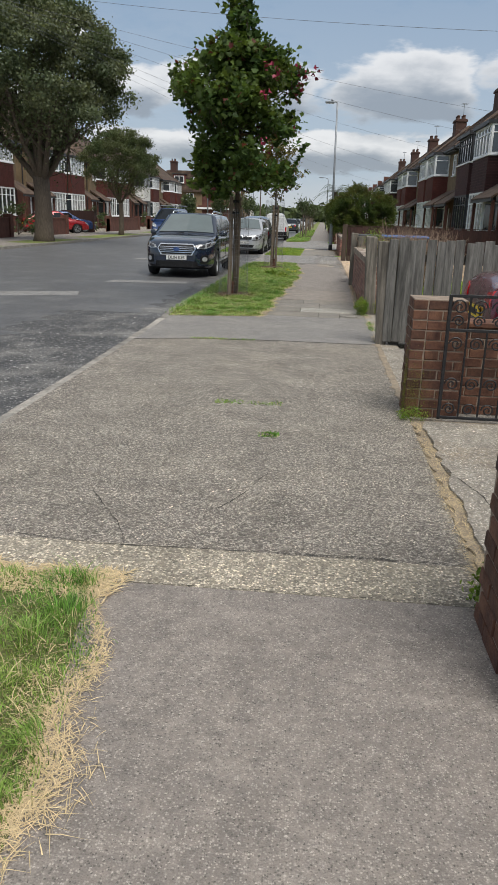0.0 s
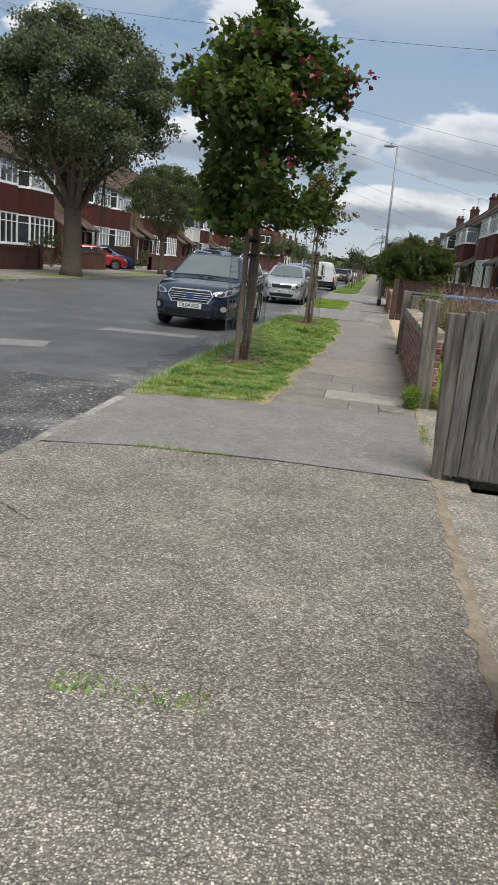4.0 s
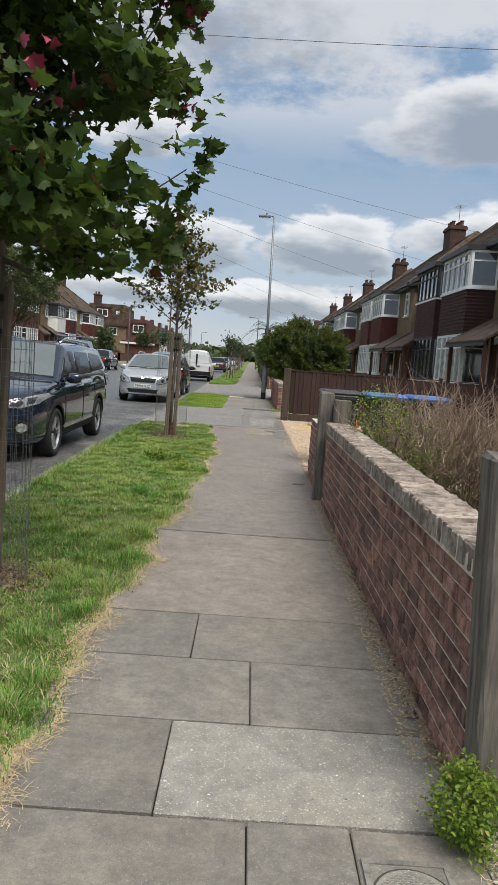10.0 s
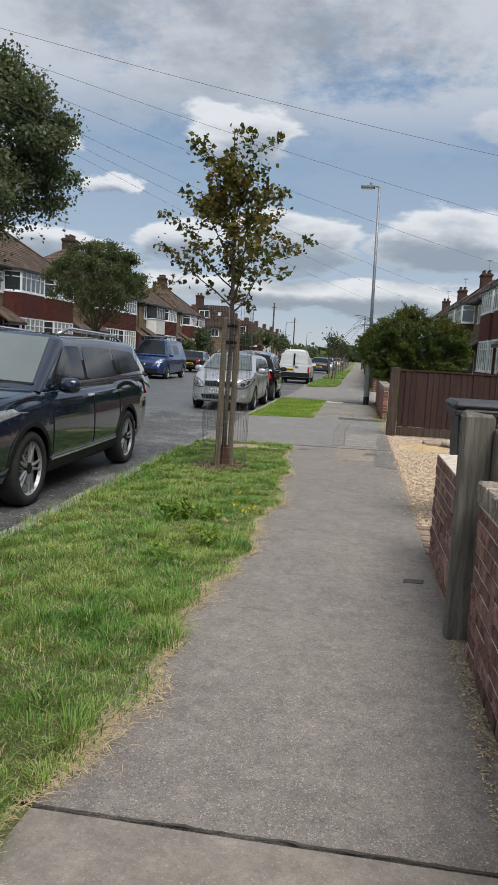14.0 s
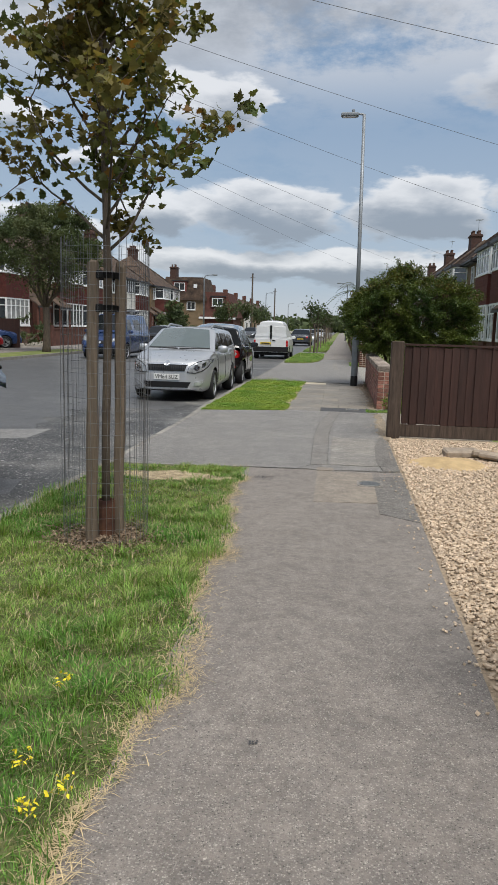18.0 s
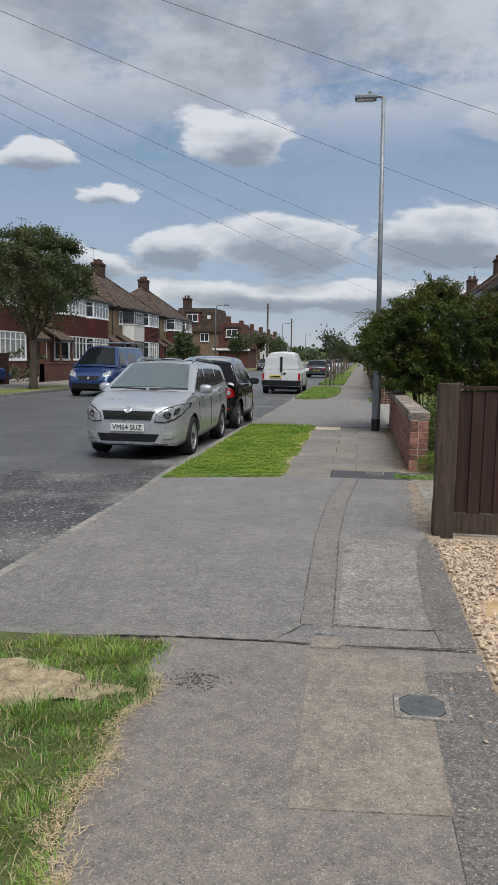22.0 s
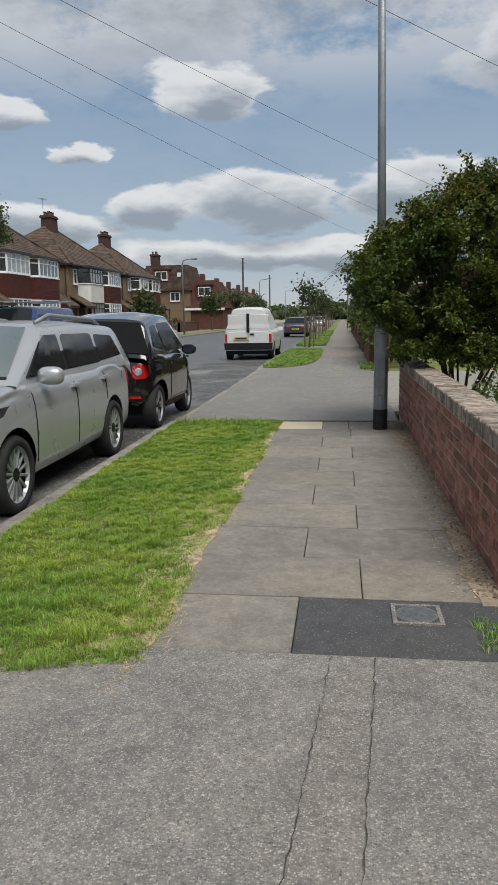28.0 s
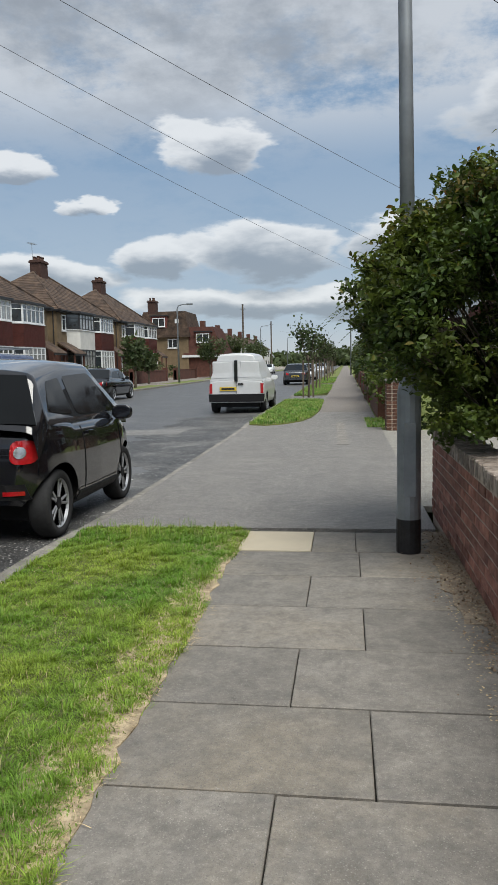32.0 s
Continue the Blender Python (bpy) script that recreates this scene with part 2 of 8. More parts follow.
        l.new(rng(sep2.outputs[1], 1 - coarse - 0.02, 1 - coarse + 0.02), p2.inputs[1])
        col = mix(p2.outputs[0], col, mix(sep2.outputs[0], tuple(c * 0.30 for c in stone), tuple(min(1, c * 2.0) for c in stone)))
    blot = tex("ShaderNodeTexNoise", 14.0, Detail=4.0, Roughness=0.65).outputs[0]
    mul = n.new("ShaderNodeMix")
    mul.data_type, mul.blend_type = "RGBA", "MULTIPLY"
    mul.inputs[0].default_value = 1.0
    l.new(col, mul.inputs[6])
    l.new(mix(rng(blot, 0.32, 0.68), (0.80, 0.80, 0.81), (1.12, 1.11, 1.09)), mul.inputs[7])
    col = mul.outputs[2]
    if worn:
        # coarse grit and patches rubbed pale
        for src, lo, hi, dark, pale in ((tex("ShaderNodeTexNoise", 46.0, Detail=3.0, Roughness=0.7).outputs[0], 0.36, 0.64, 1 - worn, 1 + worn * 0.9),
                                        (tex("ShaderNodeTexNoise", 2.3, Detail=7.0, Roughness=0.72).outputs[0], 0.36, 0.66, 1 - worn * 0.45, 1 + worn * 0.75)):
            w = n.new("ShaderNodeMix")
            w.data_type, w.blend_type = "RGBA", "MULTIPLY"
            w.inputs[0].default_value = 1.0
            l.new(col, w.inputs[6])
            l.new(rng(src, lo, hi, dark, pale), w.inputs[7])
            col = w.outputs[2]
    if per:
        dk = n.new("ShaderNodeMix")
        dk.data_type = "RGBA"
        l.new(rng(rnd, 0.0, 1.0, 0.0, per), dk.inputs[0])
        l.new(col, dk.inputs[6])
        dk.inputs[7].default_value = (0.06, 0.058, 0.05, 1)
        col = dk.outputs[2]
    l.new(col, b.inputs["Base Color"])
    bp = n.new("ShaderNodeBump")
    bp.inputs["Strength"].default_value, bp.inputs["Distance"].default_value = bump, 0.006
    l.new(near, bp.inputs["Height"])
    l.new(bp.outputs[0], b.inputs["Normal"])
    return m


def leafy(name, base, tint, trans=0.35, rough=0.55, spec=0.3, scale=1.2, dry=0.0, dry_col=(0.5, 0.4, 0.2), spread=0.45):
    """Leaves or grass: a tone per leaf, a broad drift from base to tint over the plant, some dry ones, and light that shines through."""
    m = bpy.data.materials.new(name)
    m.use_nodes = True
    n, l = m.node_tree.nodes, m.node_tree.links
    b = n["Principled BSDF"]
    b.inputs["Roughness"].default_value, b.inputs["Specular IOR Level"].default_value = rough, spec
    co, geo = n.new("ShaderNodeTexCoord"), n.new("ShaderNodeNewGeometry")
    rnd = geo.outputs["Random Per Island"]

    def rng_(v, a, c, lo, hi):
        x = n.new("ShaderNodeMapRange")
        l.new(v, x.inputs[0])
        for k, q in ((1, a), (2, c), (3, lo), (4, hi)):
            x.inputs[k].default_value = q
        return x.outputs[0]

    def mix(f, a, c, blend="MIX"):
        x = n.new("ShaderNodeMix")
        x.data_type, x.blend_type = "RGBA", blend
        if isinstance(f, float):
            x.inputs[0].default_value = f
        else:
            l.new(f, x.inputs[0])
        for k, v in ((6, a), (7, c)):
            if isinstance(v, tuple):
                x.inputs[k].default_value = (*v, 1)
            else:
                l.new(v, x.inputs[k])
        return x.outputs[2]

    drift_ = n.new("ShaderNodeTexNoise")
    drift_.inputs["Scale"].default_value, drift_.inputs["Detail"].default_value = scale, 4.0
    l.new(co.outputs["Object"], drift_.inputs["Vector"])
    col = mix(rng_(drift_.outputs[0], 0.36, 0.64, 0.0, 1.0), base, tint)
    # the per-leaf tone, spread out by a second draw from the same number
    fr = n.new("ShaderNodeMath")
    fr.operation = "FRACT"
    ml = n.new("ShaderNodeMath")
    ml.operation = "MULTIPLY"
    l.new(rnd, ml.inputs[0])
    ml.inputs[1].default_value = 57.3
    l.new(ml.outputs[0], fr.inputs[0])
    col = mix(1.0, col, rng_(rnd, 0.0, 1.0, 1 - spread, 1 + spread), "MULTIPLY")
    if dry:
        col = mix(rng_(fr.outputs[0], 1 - dry - 0.01, 1 - dry + 0.01, 0.0, 0.85), col, dry_col)
    l.new(col, b.inputs["Base Color"])
    tr = n.new("ShaderNodeBsdfTranslucent")
    l.new(mix(1.0, col, (1.25, 1.2, 0.7), "MULTIPLY"), tr.inputs[0])
    sh = n.new("ShaderNodeMixShader")
    sh.inputs[0].default_value = trans
    l.new(b.outputs[0], sh.inputs[1])
    l.new(tr.outputs[0], sh.inputs[2])
    l.new(sh.outputs[0], n["Material Output"].inputs[0])
    return m



M = {
    "road": aggregate("asphalt_road", (0.102, 0.102, 0.104), (0.20, 0.20, 0.198), 90, 0.40, (0.17, 0.168, 0.165), 0.35, 0.75, 0.46, 0.6, worn=0.18, pale=1.35),
    "gutter_scuff": aggregate("scuffed_gutter", (0.068, 0.068, 0.068), (0.36, 0.35, 0.335), 46, 0.34, (0.22, 0.215, 0.20), 0.9, 0.9, 0.55, 0.5, worn=0.45, coarse=0.06, pale=1.35),
    "road_patch": aggregate("asphalt_patch", (0.23, 0.226, 0.22), (0.31, 0.305, 0.295), 90, 0.4, (0.17, 0.16, 0.15), 0.3),
    "path_tar": aggregate("path_tarmac", (0.235, 0.208, 0.186), (0.275, 0.249, 0.223), 170, 0.6, (0.29, 0.256, 0.226), 0.4, fill=0.35, worn=0.10, grit=0.35, coarse=0.03),
    "cross_tar": aggregate("crossing_tarmac", (0.226, 0.213, 0.198), (0.302, 0.287, 0.268), 150, 0.75, (0.33, 0.305, 0.272), 0.6, 0.5, 0.60, 0.55, fill=0.36, worn=0.17, grit=0.45, coarse=0.03, pale=1.6),
    "trench": aggregate("trench_tarmac", (0.225, 0.21, 0.193), (0.30, 0.283, 0.262), 150, 0.6, (0.27, 0.24, 0.21), 0.5, fill=0.36, worn=0.16),
    "agg": aggregate("exposed_aggregate", (0.188, 0.166, 0.142), (0.44, 0.402, 0.346), 118, 0.86, (0.355, 0.308, 0.24), 1.0, 0.45, fill=0.40, worn=0.34, coarse=0.09, deep=0.30, pale=1.5),
    "agg_pale": aggregate("pale_aggregate", (0.30, 0.265, 0.208), (0.47, 0.425, 0.345), 100, 0.75, (0.39, 0.34, 0.25), 0.8, fill=0.40, worn=0.28, coarse=0.14, deep=0.3, pale=1.75),
    "rough_tar": aggregate("rough_dark_tarmac", (0.20, 0.184, 0.168), (0.27, 0.254, 0.233), 120, 0.7, (0.23, 0.21, 0.185), 0.8, 0.5, fill=0.36, worn=0.26, grit=0.5, coarse=0.04),
    "tan_fill": aggregate("tan_concrete_fill", (0.275, 0.236, 0.196), (0.33, 0.29, 0.245), 150, 0.5, (0.35, 0.30, 0.24), 0.4, 0.7, fill=0.35, worn=0.16, grit=0.35),
    "repair": aggregate("pale_speckled_repair", (0.26, 0.243, 0.22), (0.42, 0.395, 0.36), 130, 0.55, (0.34, 0.305, 0.255), 0.6, fill=0.36, worn=0.26),
    "drive": aggregate("drive_concrete", (0.31, 0.28, 0.235), (0.46, 0.43, 0.38), 110, 0.5, (0.30, 0.235, 0.16), 0.8, 0.9, fill=0.36, worn=0.34, coarse=0.10),
    "bay": aggregate("smooth_concrete", (0.262, 0.229, 0.199), (0.295, 0.262, 0.230), 150, 0.35, (0.285, 0.25, 0.21), 0.25, worn=0.10, grit=0.3, deep=0.6, pale=1.3),
    "slab": aggregate("paving_slab", (0.245, 0.226, 0.200), (0.285, 0.265, 0.238), 190, 0.3, (0.345, 0.295, 0.225), 0.3, 0.6, per=0.24, fill=0.33, worn=0.12, grit=0.25, deep=0.6, pale=1.3),
    "slab_pale": aggregate("pale_paving_slab", (0.32, 0.305, 0.27), (0.42, 0.41, 0.38), 150, 0.4, (0.36, 0.33, 0.27), 0.4, 0.6, grit=0.3, coarse=0.04),
    "cream": mat("cream_paving_slab", (0.55, 0.48, 0.36), 0.85, var=0.08, scale=3, fine=0.1, bump=0.1),
    "dark_tar": aggregate("dark_tarmac_patch", (0.075, 0.075, 0.08), (0.13, 0.13, 0.13), 110, 0.3, (0.09, 0.085, 0.08), 0.3),
    "kerb": mat("kerb_concrete", (0.33, 0.31, 0.275), 0.85, var=0.4, scale=7, fine=0.5, fscale=70, bump=0.5, bscale=70, per=0.35),
    "joint": mat("dark_joint", (0.06, 0.055, 0.045), 0.95, var=0.3, scale=30),
    "iron": mat("cast_iron_cover", (0.15, 0.16, 0.165), 0.5, metal=0.3, var=0.3, scale=30, bump=0.3, bscale=200),
    "soil": mat("dry_soil", (0.28, 0.23, 0.17), 0.95, var=0.35, scale=9, fine=0.4, fscale=80, bump=0.7, bscale=60),
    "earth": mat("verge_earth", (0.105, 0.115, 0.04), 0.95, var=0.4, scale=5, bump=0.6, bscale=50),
    "grass": leafy("grass_blades", (0.112, 0.262, 0.040), (0.255, 0.365, 0.085), 0.32, 0.5, 0.35, 1.7, 0.11, (0.55, 0.47, 0.27), 0.6),
    "grass_mown": leafy("mown_grass_blades", (0.165, 0.31, 0.040), (0.31, 0.41, 0.065), 0.32, 0.5, 0.35, 1.5, 0.04, (0.46, 0.40, 0.20), 0.45),
    "straw": mat("dry_grass", (0.56, 0.44, 0.26), 0.8, var=0.45, scale=6, island=True),
    "thatch": mat("tan_thatch", (0.40, 0.30, 0.185), 0.95, var=0.5, scale=14, tint=(0.47, 0.38, 0.25), fine=0.5, fscale=90, fcol=(0.15, 0.11, 0.06), bump=0.8, bscale=80),
    "lawn": mat("far_grass", (0.15, 0.20, 0.045), 0.9, var=0.35, scale=1.2, tint=(0.17, 0.19, 0.05), fine=0.4, fscale=40, bump=0.6, bscale=40),
    "gravel": mat("pale_gravel", (0.56, 0.44, 0.32), 0.85, var=0.5, scale=3, island=True),
    "gravel_bed": mat("gravel_bed", (0.36, 0.28, 0.195), 0.9, var=0.4, scale=40, bump=0.8, bscale=60),
    "sand": mat("yellow_sand", (0.50, 0.36, 0.19), 0.95, var=0.2, scale=8, bump=0.4, bscale=60),
    "brick_r": mat("weathered_red_brick", (0.275, 0.090, 0.063), 0.85, var=0.6, scale=11, tint=(0.37, 0.205, 0.160), fine=0.5, fscale=42, fcol=(0.07, 0.05, 0.045), bump=0.8, bscale=45, per=0.6),
    "coping": mat("weathered_tan_coping", (0.37, 0.285, 0.225), 0.92, var=0.5, scale=10, tint=(0.42, 0.36, 0.31), fine=0.5, fscale=38, fcol=(0.12, 0.09, 0.07), bump=0.8, bscale=45, per=0.5),
    "brick_m": mat("dark_red_brick", (0.36, 0.125, 0.088), 0.88, var=0.45, scale=8, tint=(0.40, 0.19, 0.14), fine=0.4, fscale=50, fcol=(0.10, 0.05, 0.045), bump=0.5, bscale=60, per=0.55),
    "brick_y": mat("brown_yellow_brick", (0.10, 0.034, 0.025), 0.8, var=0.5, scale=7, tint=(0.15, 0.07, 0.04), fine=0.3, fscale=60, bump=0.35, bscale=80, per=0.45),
    "mortar": mat("mortar", (0.62, 0.55, 0.45), 0.95, var=0.25, scale=12, fine=0.3, bump=0.4),
    "paver": mat("brown_block_paver", (0.30, 0.215, 0.17), 0.9, var=0.3, scale=9, fine=0.3, fscale=70, bump=0.35, bscale=70, per=0.3),
    "mortar_y": mat("brown_mortar", (0.26, 0.205, 0.16), 0.95, var=0.25, scale=12, fine=0.3, bump=0.4),
    "wood_silver": mat("silver_grey_boards", (0.150, 0.145, 0.134), 0.9, var=0.6, scale=3, stretch=(9, 9, 0.7), fine=0.4, fscale=14, bump=0.5, bscale=14, per=0.35),
    "mortar_d": mat("dark_mortar", (0.46, 0.38, 0.31), 0.95, var=0.25, scale=12, fine=0.3, bump=0.4),
    "wood_grey": mat("weathered_grey_wood", (0.155, 0.14, 0.118), 0.9, var=0.6, scale=3, stretch=(9, 9, 0.7), fine=0.35, fscale=14, bump=0.5, bscale=14, per=0.3),
    "wood_brown": mat("dark_brown_stained_wood", (0.052, 0.023, 0.018), 0.75, var=0.3, scale=3, stretch=(9, 9, 0.7), fine=0.3, fscale=12, bump=0.35, bscale=14, per=0.3),
    "stake_dark": mat("dark_weathered_timber", (0.085, 0.060, 0.045), 0.9, var=0.5, scale=3, stretch=(9, 9, 0.7), fine=0.4, fscale=14, bump=0.5, bscale=14, per=0.2),
    "stake": mat("tree_stake_wood", (0.20, 0.155, 0.115), 0.9, var=0.3, scale=3, stretch=(9, 9, 0.7), fine=0.35, fscale=14, bump=0.4, bscale=14, per=0.2),
    "bark": mat("tree_bark", (0.115, 0.09, 0.068), 0.92, var=0.35, scale=5, stretch=(5, 5, 1), fine=0.4, fscale=14, bump=0.8, bscale=14),
    "leaf_d": leafy("maple_leaves", (0.050, 0.096, 0.029), (0.105, 0.150, 0.035), 0.42, 0.55, 0.25, 1.6, 0.02, (0.16, 0.04, 0.045), 0.5),
    "leaf_r": mat("red_new_leaves", (0.27, 0.026, 0.062), 0.5, var=0.3, scale=3, island=True),
    "leaf_y": leafy("young_tree_leaves", (0.072, 0.105, 0.032), (0.170, 0.135, 0.048), 0.4, 0.55, 0.25, 1.8, 0.04, (0.22, 0.11, 0.03), 0.5),
    "leaf_b": leafy("bush_leaves", (0.048, 0.088, 0.022), (0.105, 0.136, 0.026), 0.3, 0.5, 0.35, 1.4, 0.02, (0.20, 0.17, 0.04), 0.5),
    "leaf_f": leafy("far_leaves", (0.058, 0.085, 0.036), (0.10, 0.125, 0.055), 0.3, 0.6, 0.3, 0.6, 0.0, (0.2, 0.17, 0.05), 0.45),
    "leaf_g": leafy("street_tree_leaves", (0.085, 0.115, 0.06), (0.15, 0.17, 0.095), 0.4, 0.55, 0.4, 0.7, 0.0, (0.2, 0.17, 0.05), 0.45),
    "leaf_v": leafy("feathery_leaves", (0.07, 0.10, 0.042), (0.13, 0.15, 0.068), 0.35, 0.6, 0.3, 0.8, 0.0, (0.2, 0.17, 0.05), 0.45),
    "leaf_w": leafy("weed_leaves", (0.10, 0.19, 0.028), (0.24, 0.31, 0.045), 0.3, 0.55, 0.25, 4.0, 0.03, (0.4, 0.35, 0.1), 0.45),
    "twig": mat("dry_hedge_twigs", (0.27, 0.195, 0.145), 0.9, var=0.35, scale=6, island=True),
    "wire": mat("galvanised_wire", (0.30, 0.31, 0.32), 0.45, metal=0.8, var=0.15, scale=30),
    "galv": mat("galvanised_steel", (0.25, 0.27, 0.29), 0.5, metal=0.3, var=0.2, scale=5, bump=0.05),
    "black_paint": mat("black_painted_metal", (0.02, 0.02, 0.022), 0.5, metal=0.3, var=0.3, scale=30, bump=0.2),
    "cable": mat("overhead_cable", (0.11, 0.115, 0.125), 0.6, var=0.1),
    "tyre": mat("tyre_rubber", (0.02, 0.02, 0.021), 0.85, var=0.25, scale=12),
    "alloy": mat("alloy_wheel", (0.46, 0.47, 0.49), 0.42, metal=0.7, var=0.1, scale=25),
    "plastic": mat("black_plastic", (0.012, 0.012, 0.013), 0.55, var=0.2, scale=10, spec=0.25),
    "chrome": mat("chrome", (0.75, 0.76, 0.78), 0.12, metal=1.0, var=0.03),
    "car_navy": mat("navy_car_paint", (0.010, 0.018, 0.036), 0.12, metal=0.0, var=0.1, scale=3, coat=1.0),
    "car_silver": mat("silver_car_paint", (0.47, 0.485, 0.51), 0.33, metal=0.45, var=0.03, scale=3, coat=0.6),
    "car_black": mat("black_car_paint", (0.008, 0.008, 0.010), 0.12, metal=0.0, var=0.1, scale=3, coat=1.0),
    "car_grey": mat("dark_grey_car_paint", (0.06, 0.065, 0.075), 0.3, metal=0.5, var=0.1, scale=3, coat=0.8),
    "car_white": mat("white_van_paint", (0.68, 0.69, 0.70), 0.35, var=0.06, scale=3, coat=0.5),
    "car_blue": mat("blue_van_paint", (0.020, 0.048, 0.15), 0.3, metal=0.3, var=0.1, scale=3, coat=0.8),
    "car_red": mat("red_car_paint", (0.36, 0.012, 0.018), 0.28, metal=0.1, var=0.1, scale=3, coat=0.9),
    "car_maroon": mat("maroon_car_paint", (0.10, 0.010, 0.022), 0.28, metal=0.2, var=0.1, scale=3, coat=0.9),
    "car_glass": mat("tinted_car_glass", (0.010, 0.012, 0.014), 0.05, var=0.2, scale=2, spec=0.4, coat=0.1),
    "dark_glass": mat("smoked_car_glass", (0.008, 0.009, 0.010), 0.10, var=0.2, scale=2, spec=0.22),
    "screen": mat("windscreen_glass", (0.105, 0.13, 0.126), 0.06, var=0.12, scale=2, spec=1.0, coat=1.0),
    "headlamp": mat("headlamp_lens", (0.46, 0.48, 0.50), 0.12, metal=0.45, var=0.35, scale=14, coat=1.0),
    "lamp_dark": mat("headlamp_black_inner", (0.04, 0.04, 0.045), 0.15, var=0.2, coat=1.0),
    "red_lens": mat("red_lamp_lens", (0.42, 0.012, 0.015), 0.15, var=0.2, scale=20, coat=1.0),
    "plate_w": mat("white_number_plate", (0.72, 0.72, 0.70), 0.4, var=0.03),
    "plate_y": mat("yellow_number_plate", (0.72, 0.52, 0.04), 0.4, var=0.03),
    "ink": mat("black_letters", (0.015, 0.015, 0.015), 0.5, var=0.05),
    "roof": mat("brown_roof_tiles", (0.064, 0.043, 0.035), 0.9, var=0.5, scale=1.6, fine=0.5, fscale=13, tint=(0.105, 0.070, 0.048), bump=0.4, bscale=20),
    "roof_red": mat("red_roof_tiles", (0.125, 0.052, 0.040), 0.9, var=0.3, scale=1.2, fine=0.3, fscale=9, bump=0.4, bscale=20),
    "tile_hung": mat("red_hung_tiles", (0.155, 0.046, 0.036), 0.85, var=0.3, scale=3, per=0.25, bump=0.3, bscale=30),
    "render_b": mat("brown_roughcast", (0.20, 0.145, 0.085), 0.95, var=0.2, scale=2, fine=0.3, fscale=60, bump=0.5, bscale=60),
    "render_w": mat("white_render", (0.66, 0.65, 0.61), 0.9, var=0.1, scale=2, bump=0.3, bscale=60),
    "brick_h": mat("house_brick", (0.11, 0.045, 0.032), 0.9, var=0.3, scale=3, fine=0.4, fscale=18, bump=0.3, bscale=20),
    "upvc": mat("white_window_frame", (0.82, 0.83, 0.83), 0.45, var=0.05, scale=4),
    "black_frame": mat("black_window_frame", (0.03, 0.03, 0.032), 0.5, var=0.1),
    "pane": mat("window_glass", (0.035, 0.042, 0.048), 0.05, var=0.3, scale=0.9, spec=1.0, coat=0.6),
    # pale grey base paints the sky's reflection into some panes
    "sky_pale": mat("sky_paled_glass", (0.34, 0.35, 0.35), 0.25, var=0.3, scale=1.5, spec=0.8, coat=0.6),
    "door": mat("dark_front_door", (0.07, 0.03, 0.025), 0.5, var=0.2),
    "gutter": mat("black_gutter", (0.025, 0.025, 0.027), 0.5, var=0.2),
    # chimney stacks, a darker brick tone than the house walls
    "stack": mat("dark_chimney_brick", (0.070, 0.036, 0.028), 0.92, var=0.3, scale=4, fine=0.4, fscale=18, bump=0.3, bscale=20),
    "pot": mat("clay_chimney_pot", (0.095, 0.05, 0.036), 0.9, var=0.25, scale=6),
    "bin_black": mat("black_bin_plastic", (0.030, 0.032, 0.036), 0.55, var=0.2, scale=5),
    "bin_blue": mat("blue_bin_lid", (0.04, 0.15, 0.42), 0.5, var=0.15, scale=5),
    "white_p": mat("white_plastic", (0.7, 0.71, 0.72), 0.5, var=0.06),
    "orange": mat("orange_cone_plastic", (0.75, 0.12, 0.03), 0.5, var=0.12, scale=6),
    "palm": mat("palm_fronds", (0.06, 0.085, 0.03), 0.6, var=0.3, scale=2, island=True),
    "yellow": mat("yellow_flowers", (0.80, 0.66, 0.03), 0.7, var=0.15, island=True),
    "pink": mat("pink_flowers", (0.70, 0.45, 0.48), 0.7, var=0.2, island=True),
    "far": mat("distant_trees", (0.05, 0.07, 0.045), 0.95, var=0.4, scale=0.15, bump=0.5, bscale=0.8),
    "moss": mat("yellow_green_moss", (0.16, 0.15, 0.03), 0.95, var=0.4, scale=20, bump=0.6, bscale=90),
    "litter": mat("dry_leaf_litter", (0.15, 0.095, 0.06), 0.9, var=0.5, scale=8, tint=(0.27, 0.20, 0.135), island=True),
    "tile_dark": mat("dark_purple_hung_tiles", (0.070, 0.026, 0.026), 0.8, var=0.35, scale=3, per=0.25, bump=0.3, bscale=30),
    "rubber_grey": mat("hose_and_rubble", (0.33, 0.27, 0.21), 0.9, var=0.3, scale=10, bump=0.4),
}

# ---- building tools ----
def mesh(name, verts, faces, material, smooth=False):
    me = bpy.data.meshes.new(name)
    me.from_pydata([tuple(v) for v in verts], [], [tuple(f) for f in faces])
    me.materials.append(M[material])
    if smooth:
        me.polygons.foreach_set("use_smooth", [True] * len(me.polygons))
    me.update()
    return me


def bmesh_of(name, bm, material, smooth=False):
    me = bpy.data.meshes.new(name)
    bm.to_mesh(me)
    bm.free()
    me.materials.append(M[material])
    if smooth:
        me.polygons.foreach_set("use_smooth", [True] * len(me.polygons))
    return me


def part(name, data, material, parent, label="", smooth=False):
    """One mesh object under a thing or a part. data: a bmesh, or a mesh that is shared."""
    me = bmesh_of(name, data, material, smooth) if isinstance(data, bmesh.types.BMesh) else data
    ob = new(name, me)
    ob.parent = parent
    if label:
        ob["label"] = label
    return ob


def thing(name, label, category, at=(0, 0, 0), rz=0.0, group="", kind=""):
    ob = new(name)
    ob.empty_display_size = 0.1
    ob.matrix_basis = pose(*at, 0, 0, rz)
    return tagged(ob, label, category, group, kind)


